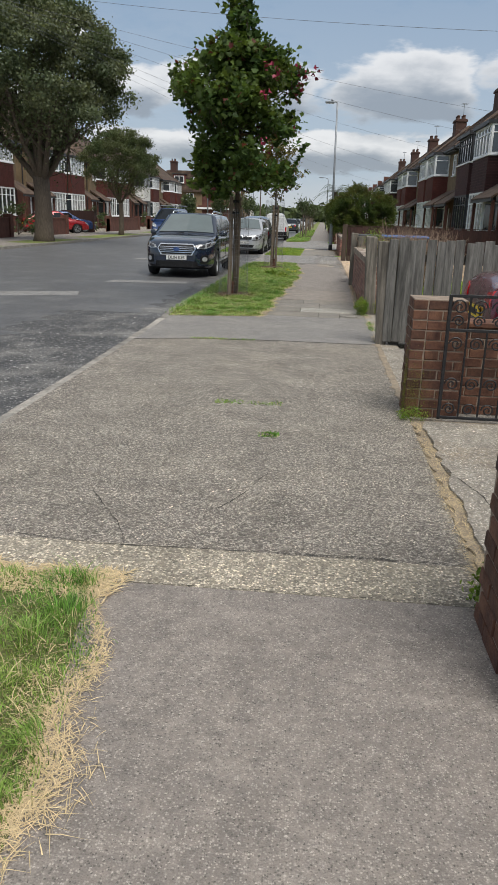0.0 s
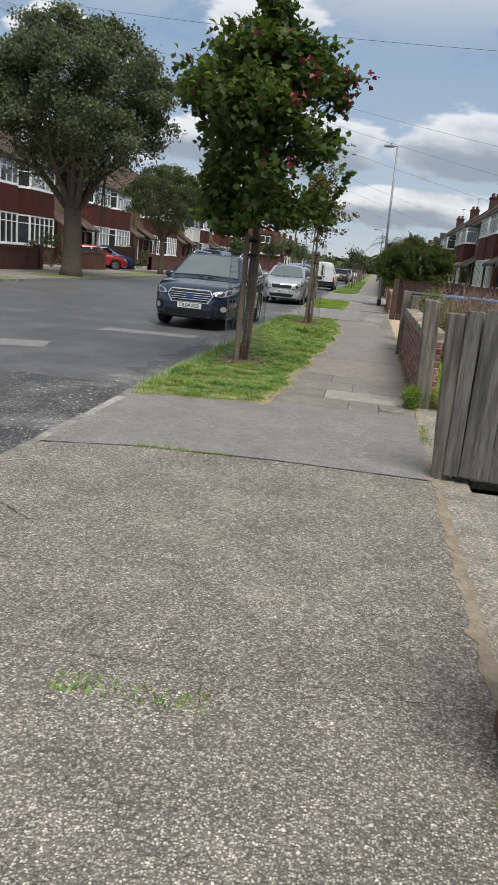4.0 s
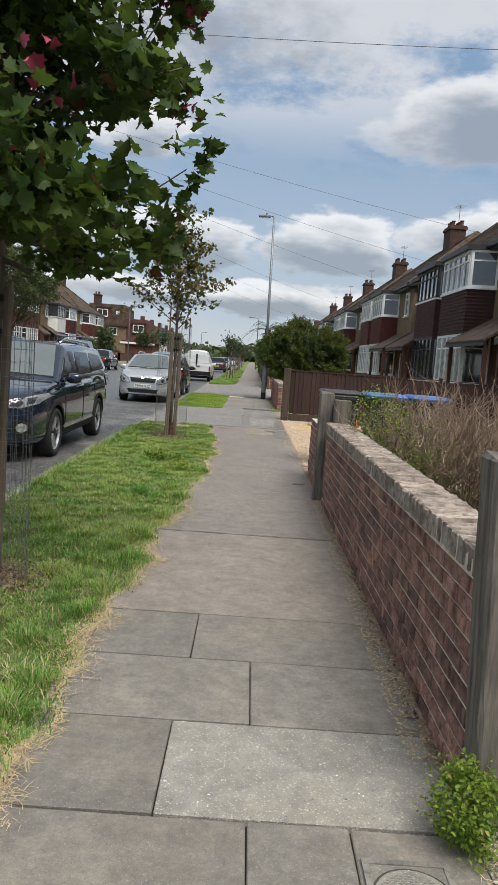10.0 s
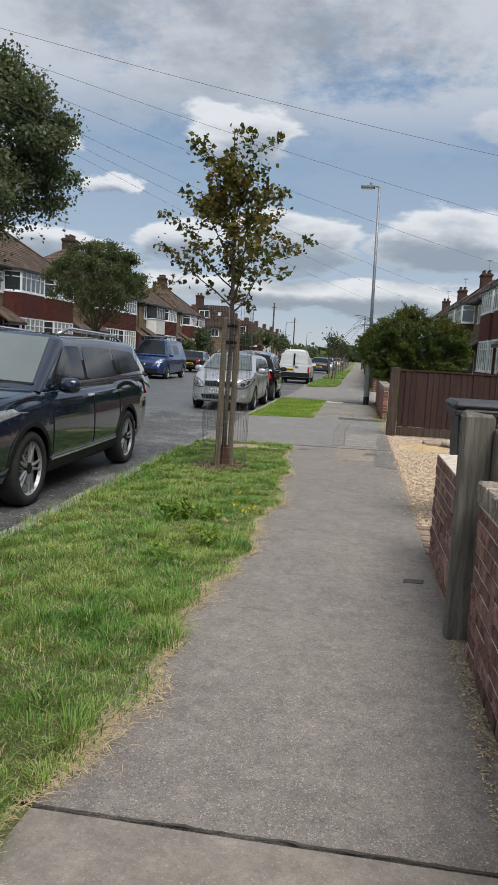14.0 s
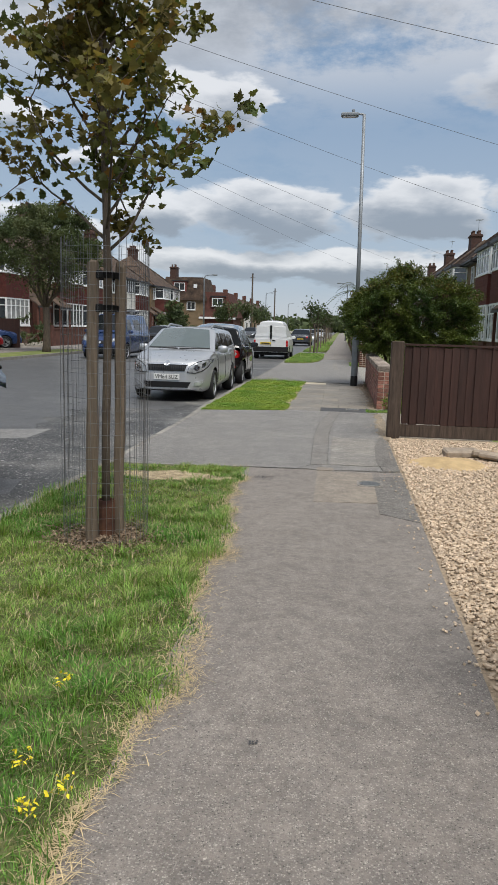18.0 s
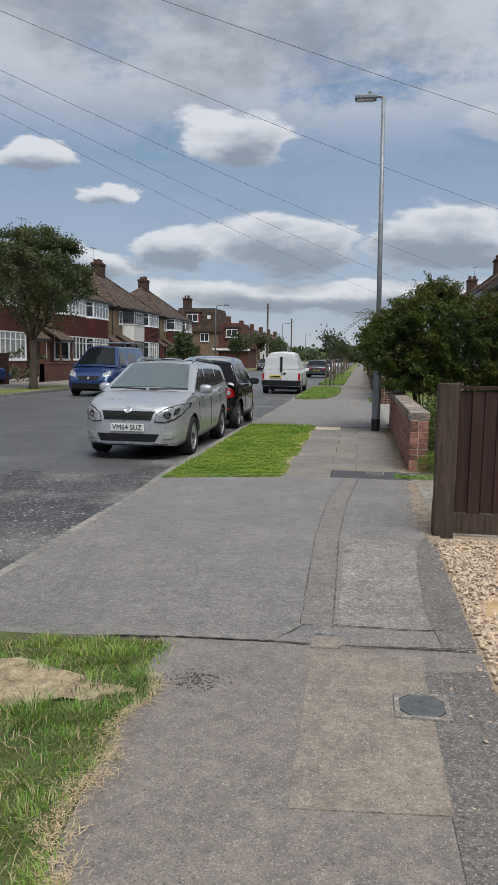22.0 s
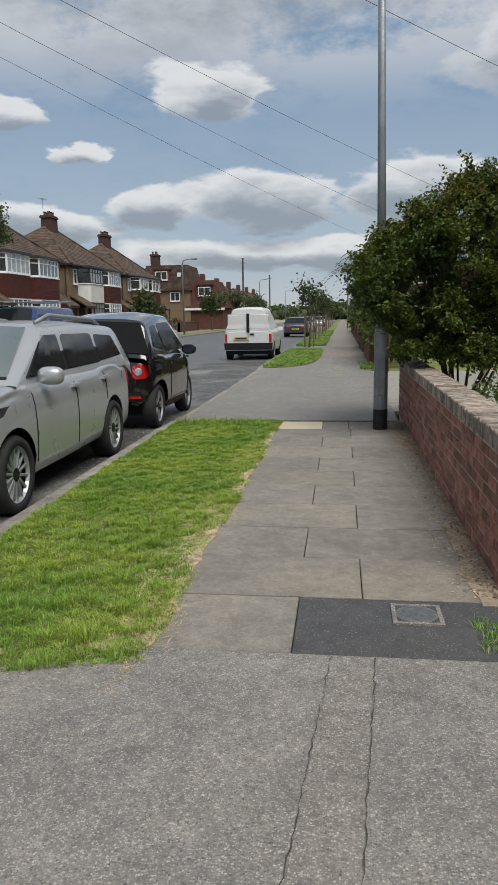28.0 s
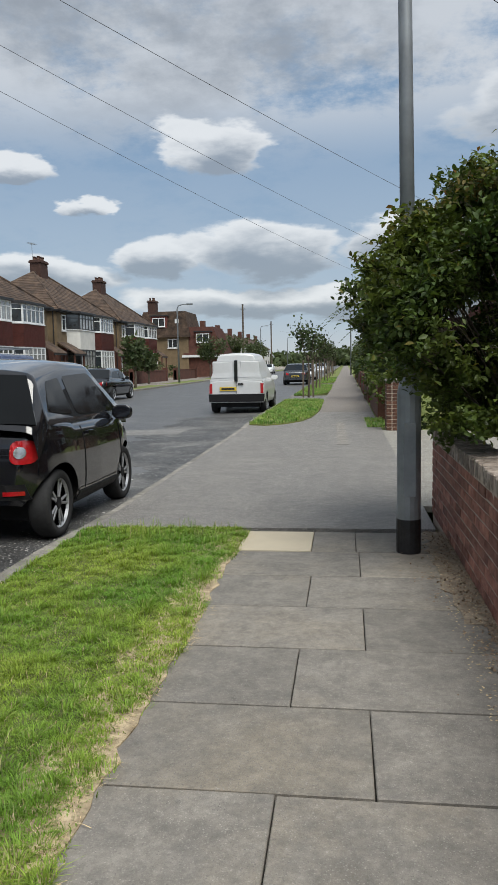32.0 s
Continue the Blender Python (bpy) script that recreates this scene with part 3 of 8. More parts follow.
def box_into(bm, x0, x1, y0, y1, z0, z1, bevel=0.0):
    b2 = bmesh.new()
    bmesh.ops.create_cube(b2, size=1)
    for v in b2.verts:
        v.co = Vector((x0 + (v.co.x + 0.5) * (x1 - x0), y0 + (v.co.y + 0.5) * (y1 - y0), z0 + (v.co.z + 0.5) * (z1 - z0)))
    if bevel:
        bmesh.ops.bevel(b2, geom=b2.edges[:], offset=bevel, segments=1, affect="EDGES", profile=0.5)
    me = bpy.data.meshes.new("tmp")
    b2.to_mesh(me)
    b2.free()
    bm.from_mesh(me)
    bpy.data.meshes.remove(me)
    return bm


def box(x0, x1, y0, y1, z0, z1, bevel=0.0):
    return box_into(bmesh.new(), x0, x1, y0, y1, z0, z1, bevel)


def prism(outline, z0, z1):
    """An upright prism over a counter-clockwise outline."""
    n = len(outline)
    v = [(x, y, z0) for x, y in outline] + [(x, y, z1) for x, y in outline]
    f = [tuple(range(n - 1, -1, -1)), tuple(range(n, 2 * n))] + [(i, (i + 1) % n, n + (i + 1) % n, n + i) for i in range(n)]
    bm = bmesh.new()
    bv = [bm.verts.new(p) for p in v]
    for q in f:
        bm.faces.new([bv[i] for i in q])
    return bm


def tube_into(bm, pts, radii, n=8, cap=True):
    """A tapered tube through pts."""
    rings = []
    pts = [Vector(p) for p in pts]
    for i, p in enumerate(pts):
        d = (pts[min(i + 1, len(pts) - 1)] - pts[max(i - 1, 0)]).normalized()
        a = d.orthogonal().normalized() if i == 0 else (rings_a - d * rings_a.dot(d)).normalized()
        rings_a = a
        b = d.cross(a)
        rings.append([bm.verts.new(p + radii[i] * (a * math.cos(2 * math.pi * k / n) + b * math.sin(2 * math.pi * k / n))) for k in range(n)])
    for r, s in zip(rings, rings[1:]):
        for k in range(n):
            bm.faces.new((r[k], r[(k + 1) % n], s[(k + 1) % n], s[k]))
    if cap:
        bm.faces.new(list(reversed(rings[0])))
        bm.faces.new(rings[-1])
    return bm


def tube(pts, radii, n=8):
    if isinstance(radii, (int, float)):
        radii = [radii] * len(pts)
    return tube_into(bmesh.new(), pts, radii, n)


def lathe(profile, n=20, axis="z"):
    """A turned body from (radius, height) pairs."""
    bm = bmesh.new()
    rings = []
    for r, h in profile:
        ring = []
        for k in range(n):
            a = 2 * math.pi * k / n
            p = (r * math.cos(a), r * math.sin(a), h)
            ring.append(bm.verts.new(p if axis == "z" else (p[2], p[0], p[1])))
        rings.append(ring)
    for r, s in zip(rings, rings[1:]):
        for k in range(n):
            bm.faces.new((r[k], r[(k + 1) % n], s[(k + 1) % n], s[k]))
    bm.faces.new(list(reversed(rings[0])))
    bm.faces.new(rings[-1])
    bmesh.ops.recalc_face_normals(bm, faces=bm.faces[:])
    return bm


def writing(text, size, material, parent, m, name="lettering", depth=0.002):
    """Letters in the built-in font, turned into a mesh, centred at the pose m (they read in its x-z plane)."""
    cu = bpy.data.curves.new("text", "FONT")
    cu.body, cu.size, cu.align_x, cu.align_y, cu.extrude = text, size, "CENTER", "CENTER", depth
    ob = bpy.data.objects.new("text", cu)
    scene.collection.objects.link(ob)
    me = bpy.data.meshes.new_from_object(ob.evaluated_get(bpy.context.evaluated_depsgraph_get()))
    bpy.data.objects.remove(ob)
    me.transform(m @ pose(0, 0, 0, 90))
    me.materials.clear()
    me.materials.append(M[material])
    return part(name, me, material, parent)


rng = np.random.default_rng(7)


def tri_mesh(name, verts, tris, material):
    """A mesh from arrays of corners and triangles, for what has very many."""
    me = bpy.data.meshes.new(name)
    v, t = np.asarray(verts, np.float32).reshape(-1, 3), np.asarray(tris, np.int32).reshape(-1, 3)
    me.vertices.add(len(v))
    me.vertices.foreach_set("co", v.ravel())
    me.loops.add(t.size)
    me.loops.foreach_set("vertex_index", t.ravel())
    me.polygons.add(len(t))
    me.polygons.foreach_set("loop_start", np.arange(0, t.size, 3, dtype=np.int32))
    me.update(calc_edges=True)
    me.materials.append(M[material])
    return me


def leaves(centers, size, spread=0.35, flat=0.0):
    """Verts and faces of folded leaves (two triangles each side of a midrib) at the centres, at random turns."""
    c = np.asarray(centers, float)
    n = len(c)
    u = rng.normal(size=(n, 3))
    u[:, 2] *= 1 - flat
    u /= np.linalg.norm(u, axis=1, keepdims=True) + 1e-9
    w = rng.normal(size=(n, 3))
    w[:, 2] *= 1 - flat
    w -= u * np.sum(u * w, axis=1, keepdims=True)
    w /= np.linalg.norm(w, axis=1, keepdims=True) + 1e-9
    nn = np.cross(u, w)
    s = size * (1 + spread * rng.uniform(-1, 1, (n, 1)))
    p0, p1 = c - u * s * 0.5, c + u * s * 0.5
    q0 = c + w * s * 0.42 + nn * s * 0.14
    q1 = c - w * s * 0.42 + nn * s * 0.14
    v = np.stack([p0, q0, p1, q1], 1).reshape(-1, 3)
    i = np.arange(n)[:, None] * 4
    f = np.concatenate([i + np.array([[0, 1, 2]]), i + np.array([[0, 2, 3]])], 1).reshape(-1, 3)
    return v, f


def leaf_mesh(name, centers, size, material, spread=0.35, flat=0.0):
    v, f = leaves(centers, size, spread, flat)
    return tri_mesh(name, v, f, material)


# ---- ground, road, kerbs, verges and pavement ----
XK, XL, XR = -2.14, -0.74, 0.78        # kerb's back, path's left and right edges
ROAD_Z, XFAR = -0.11, -12.6            # road level, far kerb's face


def sheet(name, outline, z, material, label="", category="", kind="structure", thick=0.06):
    ob = new(name, bmesh_of(name, prism(outline, z - thick, z), material))
    return tagged(ob, label, category, kind=kind)


def rect(x0, x1, y0, y1):
    return [(x0, y0), (x1, y0), (x1, y1), (x0, y1)]


sheet("ground", rect(-1500, 1500, -1500, 2500), -0.30, "lawn", "flat grassy land reaching to the horizon", "ground", thick=0.5)
sheet("road", rect(XFAR, XK - 0.05, -60, 420), ROAD_Z, "road", "worn grey asphalt street with pale scuffs", "road", thick=0.15)
# pale repairs and scuffed gutter, a few millimetres over the asphalt
for name, o in (("road_repair", [(-7.2, 13.0), (-4.6, 14.2), (-4.8, 14.9), (-7.5, 13.8)]), ("road_repair", [(-9.0, 11.6), (-6.6, 11.2), (-6.6, 12.2), (-9.0, 12.6)]),
                ("road_repair", [(-6.5, 26.0), (-3.9, 27.0), (-3.9, 27.9), (-6.5, 27.0)]), ("road_repair", [(-4.9, 17.2), (-3.1, 17.5), (-3.1, 18.0), (-4.9, 17.8)]),
                ("road_repair", [(-6.8, 46.5), (-3.6, 47.0), (-3.6, 48.4), (-6.8, 47.6)])):
    sheet(name, o, ROAD_Z + 0.004, "road_patch", "pale worn repair patch in the asphalt", "road patch", thick=0.01)



def ragged_strip(x0, x1, y0, y1, wob, step=0.25):
    """An outline along y whose sides wander."""
    ys = np.arange(y0, y1 + 1e-6, step)
    a = x0 + rng.normal(0, wob, len(ys))
    b = x1 + rng.normal(0, wob * 0.3, len(ys))
    return [(float(q), float(y)) for q, y in zip(b, ys)] + [(float(q), float(y)) for q, y in zip(a[::-1], ys[::-1])]


sheet("gutter_wear", ragged_strip(-2.85, XK - 0.17, 2.0, 58.0, 0.10), ROAD_Z + 0.003, "gutter_scuff", "gritty scuffed strip of asphalt along the kerb", "road wear", thick=0.01)
sheet("road_wear", ragged_strip(-4.0, -2.6, 6.0, 12.0, 0.2), ROAD_Z + 0.002, "gutter_scuff", "patch of worn asphalt with pale stones", "road wear", thick=0.01)
sheet("road_wear", ragged_strip(-4.3, -2.55, 42.0, 52.0, 0.2), ROAD_Z + 0.002, "gutter_scuff", "patch of worn asphalt with pale stones", "road wear", thick=0.01)
sheet("road_wear", ragged_strip(-4.3, -2.55, 24.6, 31.0, 0.16), ROAD_Z + 0.002, "gutter_scuff", "patch of worn asphalt with pale stones", "road wear", thick=0.01)
# kerb stones: full height along the grass, dropped along the crossings
GRASS = [(-30.0, 2.85), (11.15, 24.75), (30.2, 37.45), (47.9, 58.5), (62.5, 76.0), (80.0, 96.0), (100.0, 140.0)]
kerb = thing("kerb", "worn concrete kerb stones along the street", "kerb", kind="structure")
k_full = bmesh_of("kerb_stone", box(-0.085, 0.085, 0.004, 0.911, -0.2, 0.0, 0.012), "kerb")
y = -4.575


def kerb_z(v):
    d = min([abs(v - q) for ab in GRASS for q in ab])
    up_ = any(a < v < b for a, b in GRASS)
    return -0.03 + (0.025 if up_ else -0.025) * min(1.0, d / 0.6)


while y < 80:
    z0, z1 = kerb_z(y), kerb_z(y + 0.915)
    st = part("kerb_stone", k_full, "kerb", kerb)
    st.matrix_basis = pose(XK - 0.09 + rng.normal(0, 0.004), y, z0 + rng.normal(0, 0.002), math.degrees(math.atan2(z1 - z0, 0.915)), rng.normal(0, 0.6), rng.normal(0, 0.25))
    y += 0.915
sheet("kerb_beyond", rect(XK - 0.13, XK, 80.0, 400), -0.01, "kerb", "distant run of concrete kerb", "kerb", thick=0.2)
sheet("kerb_opposite", rect(XFAR - 0.13, XFAR, -60, 400), 0.0, "kerb", "concrete kerb on the opposite side of the street", "kerb", thick=0.2)

# the far side: verge, pavement
sheet("verge_opposite", rect(XFAR - 1.9, XFAR - 0.13, -60, 400), -0.01, "lawn", "mown grass verge across the street", "verge")
for a, b in ((30.2, 33.4), (40.0, 43.0), (55.0, 58.5), (69, 72.5), (84, 87), (99, 102)):
    sheet("crossing_opposite", rect(XFAR - 1.9, XFAR - 0.13, a, b), -0.004, "path_tar", "tarmac vehicle crossing over the far verge", "crossing")
sheet("pavement_opposite", rect(XFAR - 4.0, XFAR - 1.9, -60, 400), -0.006, "path_tar", "tarmac footpath across the street", "pavement")
sheet("front_gardens_opposite", rect(-60, XFAR - 4.0, -60, 400), -0.03, "drive", "concrete forecourts before the houses", "ground")

# near side, from the start of the walk on
sheet("footpath_start", rect(XL - 0.08, XR, -30, 2.87), 0.0, "path_tar", "brown-grey tarmac footpath", "pavement")
sheet("crossing_edge_strip", rect(XK, XR, 2.872, 3.22), 0.002, "agg_pale", "pale concrete edging strip of a vehicle crossing", "crossing")
sheet("crossing_concrete", [(XK, 3.221), (XR, 3.221), (XR, 9.12), (-0.4, 9.12), (-0.9, 9.07), (-1.4, 9.03), (XK, 8.80)], 0.0, "agg", "exposed-aggregate concrete vehicle crossing", "crossing")
sheet("crossing_tarmac", [(XK, 8.82), (-1.4, 9.05), (-0.9, 9.09), (-0.4, 9.135), (XR, 9.135), (XR, 11.49), (XL, 11.49), (XL - 0.1, 11.38), (XK, 11.2)], 0.003, "cross_tar", "grey tarmac edge of the crossing", "crossing")
sheet("footpath_bed", rect(XL, XR, 11.495, 13.93), -0.025, "joint", "bedding under the paving slabs", "pavement")
sheet("footpath_concrete", rect(XL - 0.08, XR, 13.94, 15.84), 0.0, "bay", "smooth concrete footpath bay", "pavement")
sheet("footpath_tarmac", [(XL - 0.1, 15.865), (XR, 15.865), (XR + 0.02, 25.33), (-0.26, 25.28), (XL, 25.25), (XL - 0.1, 25.24)], -0.002, "path_tar", "worn tarmac footpath", "pavement")
sheet("crossing_drive", [(XK, 25.03), (-1.1, 25.21), (XL, 25.26), (-0.26, 25.29), (XR, 25.34), (XR, 30.62), (XK, 30.62)], 0.003, "cross_tar", "speckled grey tarmac crossing before a gravel drive", "crossing")
# trench strip and patches let into it
sheet("trench_strip", [(-0.12, 25.55), (0.05, 25.55), (0.02, 27.6), (0.06, 29.0), (0.17, 30.6), (0.0, 30.6), (-0.13, 29.0), (-0.16, 27.6)], 0.007, "trench", "reinstated trench strip in the tarmac", "pavement", thick=0.02)
sheet("pale_repair", rect(0.078, XR - 0.16, 25.58, 27.55), 0.0062, "repair", "paler speckled concrete repair", "pavement", thick=0.02)
sheet("brown_repair", [(-0.03, 23.9), (0.5, 23.95), (0.5, 25.22), (0.16, 25.2), (-0.04, 25.2)], 0.0035, "tan_fill", "square tan concrete repair", "pavement", thick=0.02)
sheet("cream_repair", [(-0.05, 25.24), (0.09, 25.25), (0.12, 25.33), (0.10, 25.395), (-0.05, 25.385)], 0.0068, "tan_fill", "small tan concrete repair", "pavement", thick=0.02)
sheet("footpath_bed", rect(XL - 0.05, XR + 0.02, 30.63, 37.38), -0.025, "joint", "bedding under the paving slabs", "pavement")
sheet("crossing_beyond", rect(XK, XR, 37.50, 52.0), 0.002, "cross_tar", "wide grey tarmac crossing", "crossing")
sheet("pale_strip", [(-0.10, 43.8), (0.10, 43.8), (-0.0, 48.4), (-0.18, 48.4)], 0.006, "repair", "pale reinstated strip in the tarmac", "pavement", thick=0.01)
sheet("footpath_beyond", rect(XL, XR, 52.001, 400), 0.0, "path_tar", "long straight tarmac footpath", "pavement")
for a, b in ((58.5, 62.5), (76, 80), (96, 100)):
    sheet("crossing_far", rect(XK, XL, a, b), 0.001, "cross_tar", "distant tarmac crossing", "crossing")

# rough dark tarmac beside the repairs, and tan debris along the drive's edge
sheet("dark_strip", [(0.62, 25.35), (0.79, 25.38), (0.79, 27.3), (0.74, 27.75), (0.67, 27.55), (0.60, 26.9), (0.57, 25.84)], 0.0085, "rough_tar", "strip of rough darker tarmac beside the drive", "pavement", thick=0.02)
sheet("dark_strip", [(0.50, 23.6), (0.79, 23.4), (0.79, 25.1), (0.48, 25.05)], 0.0025, "rough_tar", "strip of rough darker tarmac beside the drive", "pavement", thick=0.02)
sheet("edge_debris", ragged_strip(0.735, 0.86, 27.5, 30.5, 0.03, 0.08), 0.006, "soil", "tan grit and dirt along the path's edge", "dirt", thick=0.012)
# small dark specks and a dark patch on the footpath
for x, y, r, n in ((-0.54, 24.77, 0.06, 190), (0.50, 24.9, 0.02, 14), (-0.1, 20.3, 0.012, 8), (0.25, 19.1, 0.012, 8)):
    q = np.column_stack([x + rng.normal(0, r * 1.2, n), y + rng.normal(0, r * 0.7, n), np.full(n, 0.001)])
    tagged(new("tar_specks", leaf_mesh("tar_specks", q, 0.010, "dark_tar", 0.6, 0.97)), "small dark tar specks on the footpath", "stain", kind="stuff")
sheet("dark_patch", [(0.57, 18.50), (0.70, 18.52), (0.71, 18.60), (0.58, 18.585)], 0.001, "dark_tar", "small dark tarmac patch at the path's edge", "pavement", thick=0.004)

# crack across the crossing with dirt in it


def crack(pts, w=0.012, z=0.006):
    """A wandering crack along pts."""
    left, right = [], []
    q = []
    for (x0, y0), (x1, y1) in zip(pts, pts[1:]):
        m = max(2, int(math.hypot(x1 - x0, y1 - y0) / 0.035))
        q += [(x0 + (x1 - x0) * k / m, y0 + (y1 - y0) * k / m) for k in range(m)]
    q.append(pts[-1])
    dx, dy = pts[-1][0] - pts[0][0], pts[-1][1] - pts[0][1]
    ln = math.hypot(dx, dy)
    nx, ny = -dy / ln, dx / ln
    for x, y in q:
        o = rng.normal(0, 0.0028)
        h = w * rng.uniform(0.05, 0.5)
        left.append((x + nx * (o + h), y + ny * (o + h), z))
        right.append((x + nx * (o - h), y + ny * (o - h), z))
    n = len(left)
    f = [(i, n + i, n + i + 1, i + 1) for i in range(n - 1)]
    tagged(new("crack", mesh("crack", left + right, f, "joint")), "thin dark crack in the paving", "crack", kind="structure")


crack([(XK, 8.81), (-1.4, 9.04), (-0.9, 9.08), (-0.4, 9.13), (XR, 9.13)], 0.013, 0.0055)
crack([(-1.1, 25.205), (-0.73, 25.255), (-0.26, 25.285), (-0.06, 25.275)], 0.014, 0.0065)
crack([(-0.26, 25.29), (-0.17, 25.42), (-0.10, 25.55)], 0.011, 0.0065)
crack([(0.06, 25.565), (0.5, 25.565), (0.66, 25.60)], 0.013, 0.0105)
crack([(-0.05, 25.41), (0.11, 25.42)], 0.012, 0.0098)
crack([(0.16, 25.28), (0.5, 25.325), (XR, 25.34)], 0.014, 0.0098)
crack([(-0.126, 25.5), (-0.166, 27.6), (-0.136, 29.0), (-0.005, 30.6)], 0.005, 0.0085)
crack([(0.056, 25.5), (0.026, 27.6), (0.066, 29.0), (0.175, 30.6)], 0.006, 0.0085)
crack([(-1.3, 3.25), (-0.9, 3.2), (-0.3, 3.22), (0.3, 3.24), (0.75, 3.22)], 0.009)
crack([(-1.15, 3.9), (-0.85, 3.4), (-0.78, 3.2)], 0.007)
crack([(-0.2, 4.3), (-0.32, 3.9), (-0.42, 3.7)], 0.008)
crack([(-2.0, 6.15), (-1.2, 6.1), (0.1, 6.18), (0.7, 6.2)], 0.005)
crack([(-0.7, 2.87), (0.0, 2.88), (0.72, 2.875)], 0.004, 0.004)
crack([(-1.9, 7.6), (-1.5, 7.3), (-1.3, 7.32)], 0.01)
crack([(0.9, 4.35), (0.98, 4.1), (1.02, 3.8), (1.1, 3.55)], 0.012, 0.024)
crack([(0.88, 3.3), (1.1, 3.42), (1.5, 3.45)], 0.012, 0.024)
crack([(-0.75, 15.85), (0.0, 15.855), (0.76, 15.85)], 0.016, 0.004)
crack([(-0.72, 17.7), (-0.1, 17.75)], 0.006, 0.004)

# ground to the right of the path: openings, forecourts and gardens
lip = ragged_strip(0.86, 7.0, 2.9, 5.62, 0.018, 0.09)
sheet("forecourt_first", lip, 0.022, "drive", "cracked pale concrete forecourt with a broken raised edge", "ground")
sheet("forecourt_gap", rect(XR, 7.0, 2.6, 5.75), -0.012, "soil", "dry soil below the forecourt's edge", "ground")
sheet("border_soil", ragged_strip(0.80, 0.86, 2.9, 5.6, 0.016, 0.05), 0.004, "soil", "dry soil and straw between path and forecourt", "dirt", thick=0.02)
sheet("border_soil", ragged_strip(0.755, 0.82, 6.2, 9.2, 0.014, 0.05), 0.004, "soil", "dry soil along the path's edge", "dirt", thick=0.02)
sheet("forecourt_car", rect(XR + 0.25, 7.0, 5.75, 9.0), -0.006, "repair", "concrete forecourt behind the gate", "ground")
sheet("border_dirt", rect(XR, XR + 0.25, 5.75, 9.3), -0.003, "drive", "dusty concrete border beside the path", "ground")
sheet("forecourt_garden", rect(XR, 3.0, 9.3, 12.25), -0.002, "drive", "pale weathered concrete drive", "ground")
sheet("garden_soil", rect(XR + 0.1, 6.9, 12.25, 18.2), -0.01, "earth", "overgrown garden soil", "ground")
sheet("gravel_bed", rect(XR + 0.004, 6.9, 18.2, 27.9), -0.012, "gravel_bed", "bed of pale gravel on a front drive", "ground")
sheet("entry_dirt", rect(XR, 2.2, 27.9, 31.3), -0.004, "drive", "dusty concrete entry beside the brick wall", "ground")
sheet("wall_foot_bed", rect(XR - 0.10, XR + 0.16, 31.2, 37.36), -0.006, "soil", "bare dirt between the slabs and the wall", "dirt", thick=0.03)
sheet("garden_second", rect(XR + 0.2, 6.9, 31.3, 38.5), -0.01, "earth", "garden soil behind the wall", "ground")
sheet("drive_beyond", rect(XR, 6.9, 38.5, 46.4), -0.002, "slab_pale", "pale paved drive", "ground")
sheet("gardens_beyond", rect(XR, 6.9, 46.4, 400), -0.02, "lawn", "far front gardens", "ground")
sheet("house_plots", rect(6.9, 60, -60, 400), -0.03, "lawn", "ground below the houses", "ground")
sheet("forecourt_start", rect(XR, 6.9, -60, 2.9), -0.03, "drive", "concrete ground behind the first wall", "ground")

for a, b, c in ((31.2, 32.6, 0.70), (32.6, 35.3, 0.79), (35.3, 37.4, 0.66)):
    sheet("wall_foot_dirt", ragged_strip(c, 0.84, a, b, 0.03, 0.1), 0.004, "soil", "dry dirt and leaf litter along the wall foot", "dirt", thick=0.01)
sheet("wall_foot_dirt", ragged_strip(0.765, 0.83, 12.4, 18.2, 0.015, 0.1), 0.0035, "soil", "narrow dry dirt along the wall foot", "dirt", thick=0.01)
sheet("verge_edge", rect(XL - 0.14, XL - 0.002, 11.42, 13.935), -0.003, "soil", "strip of bare dirt between grass and slabs", "dirt")
sheet("verge_edge", ragged_strip(XL - 0.30, XL - 0.03, 30.58, 37.40, 0.045, 0.09), 0.005, "thatch", "strip of bare dirt between grass and slabs", "dirt")
# verge soil under the grass
EDGE_Y = [-30, 0.5, 1.7, 2.5, 2.9, 11.4, 13.4, 15.8, 17.5, 19.3, 21.3, 23.5, 24.9, 30.4, 34.0, 37.5]
EDGE_X = [-0.50, -0.50, -0.55, -0.68, -0.80, -0.74, -0.69, -0.60, -0.53, -0.45, -0.45, -0.60, -0.74, -0.78, -0.76, -0.78]


def verge(y0a, y0b, y1):
    ys = [y0b] + [q for q in EDGE_Y if y0b + 0.1 < q < y1 - 0.1] + [y1]
    return [(XK, y0a)] + [(max(float(np.interp(q, EDGE_Y, EDGE_X)) - 0.09, -0.80), q) for q in ys] + [(XK, y1 - 0.05)]


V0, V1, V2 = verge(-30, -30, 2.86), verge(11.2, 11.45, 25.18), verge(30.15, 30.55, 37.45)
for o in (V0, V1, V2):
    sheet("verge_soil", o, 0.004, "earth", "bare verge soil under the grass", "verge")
BARE = [(-1.42 + (0.56 + 0.07 * math.sin(5 * a + 1) + 0.05 * math.sin(11 * a)) * math.cos(a), 24.58 + (0.19 + 0.04 * math.sin(4 * a + 2) + 0.03 * math.sin(9 * a)) * math.sin(a)) for a in (2 * math.pi * k / 48 for k in range(48))]
sheet("bare_patch", BARE, 0.012, "thatch", "sandy bare patch in the verge", "verge", thick=0.01)


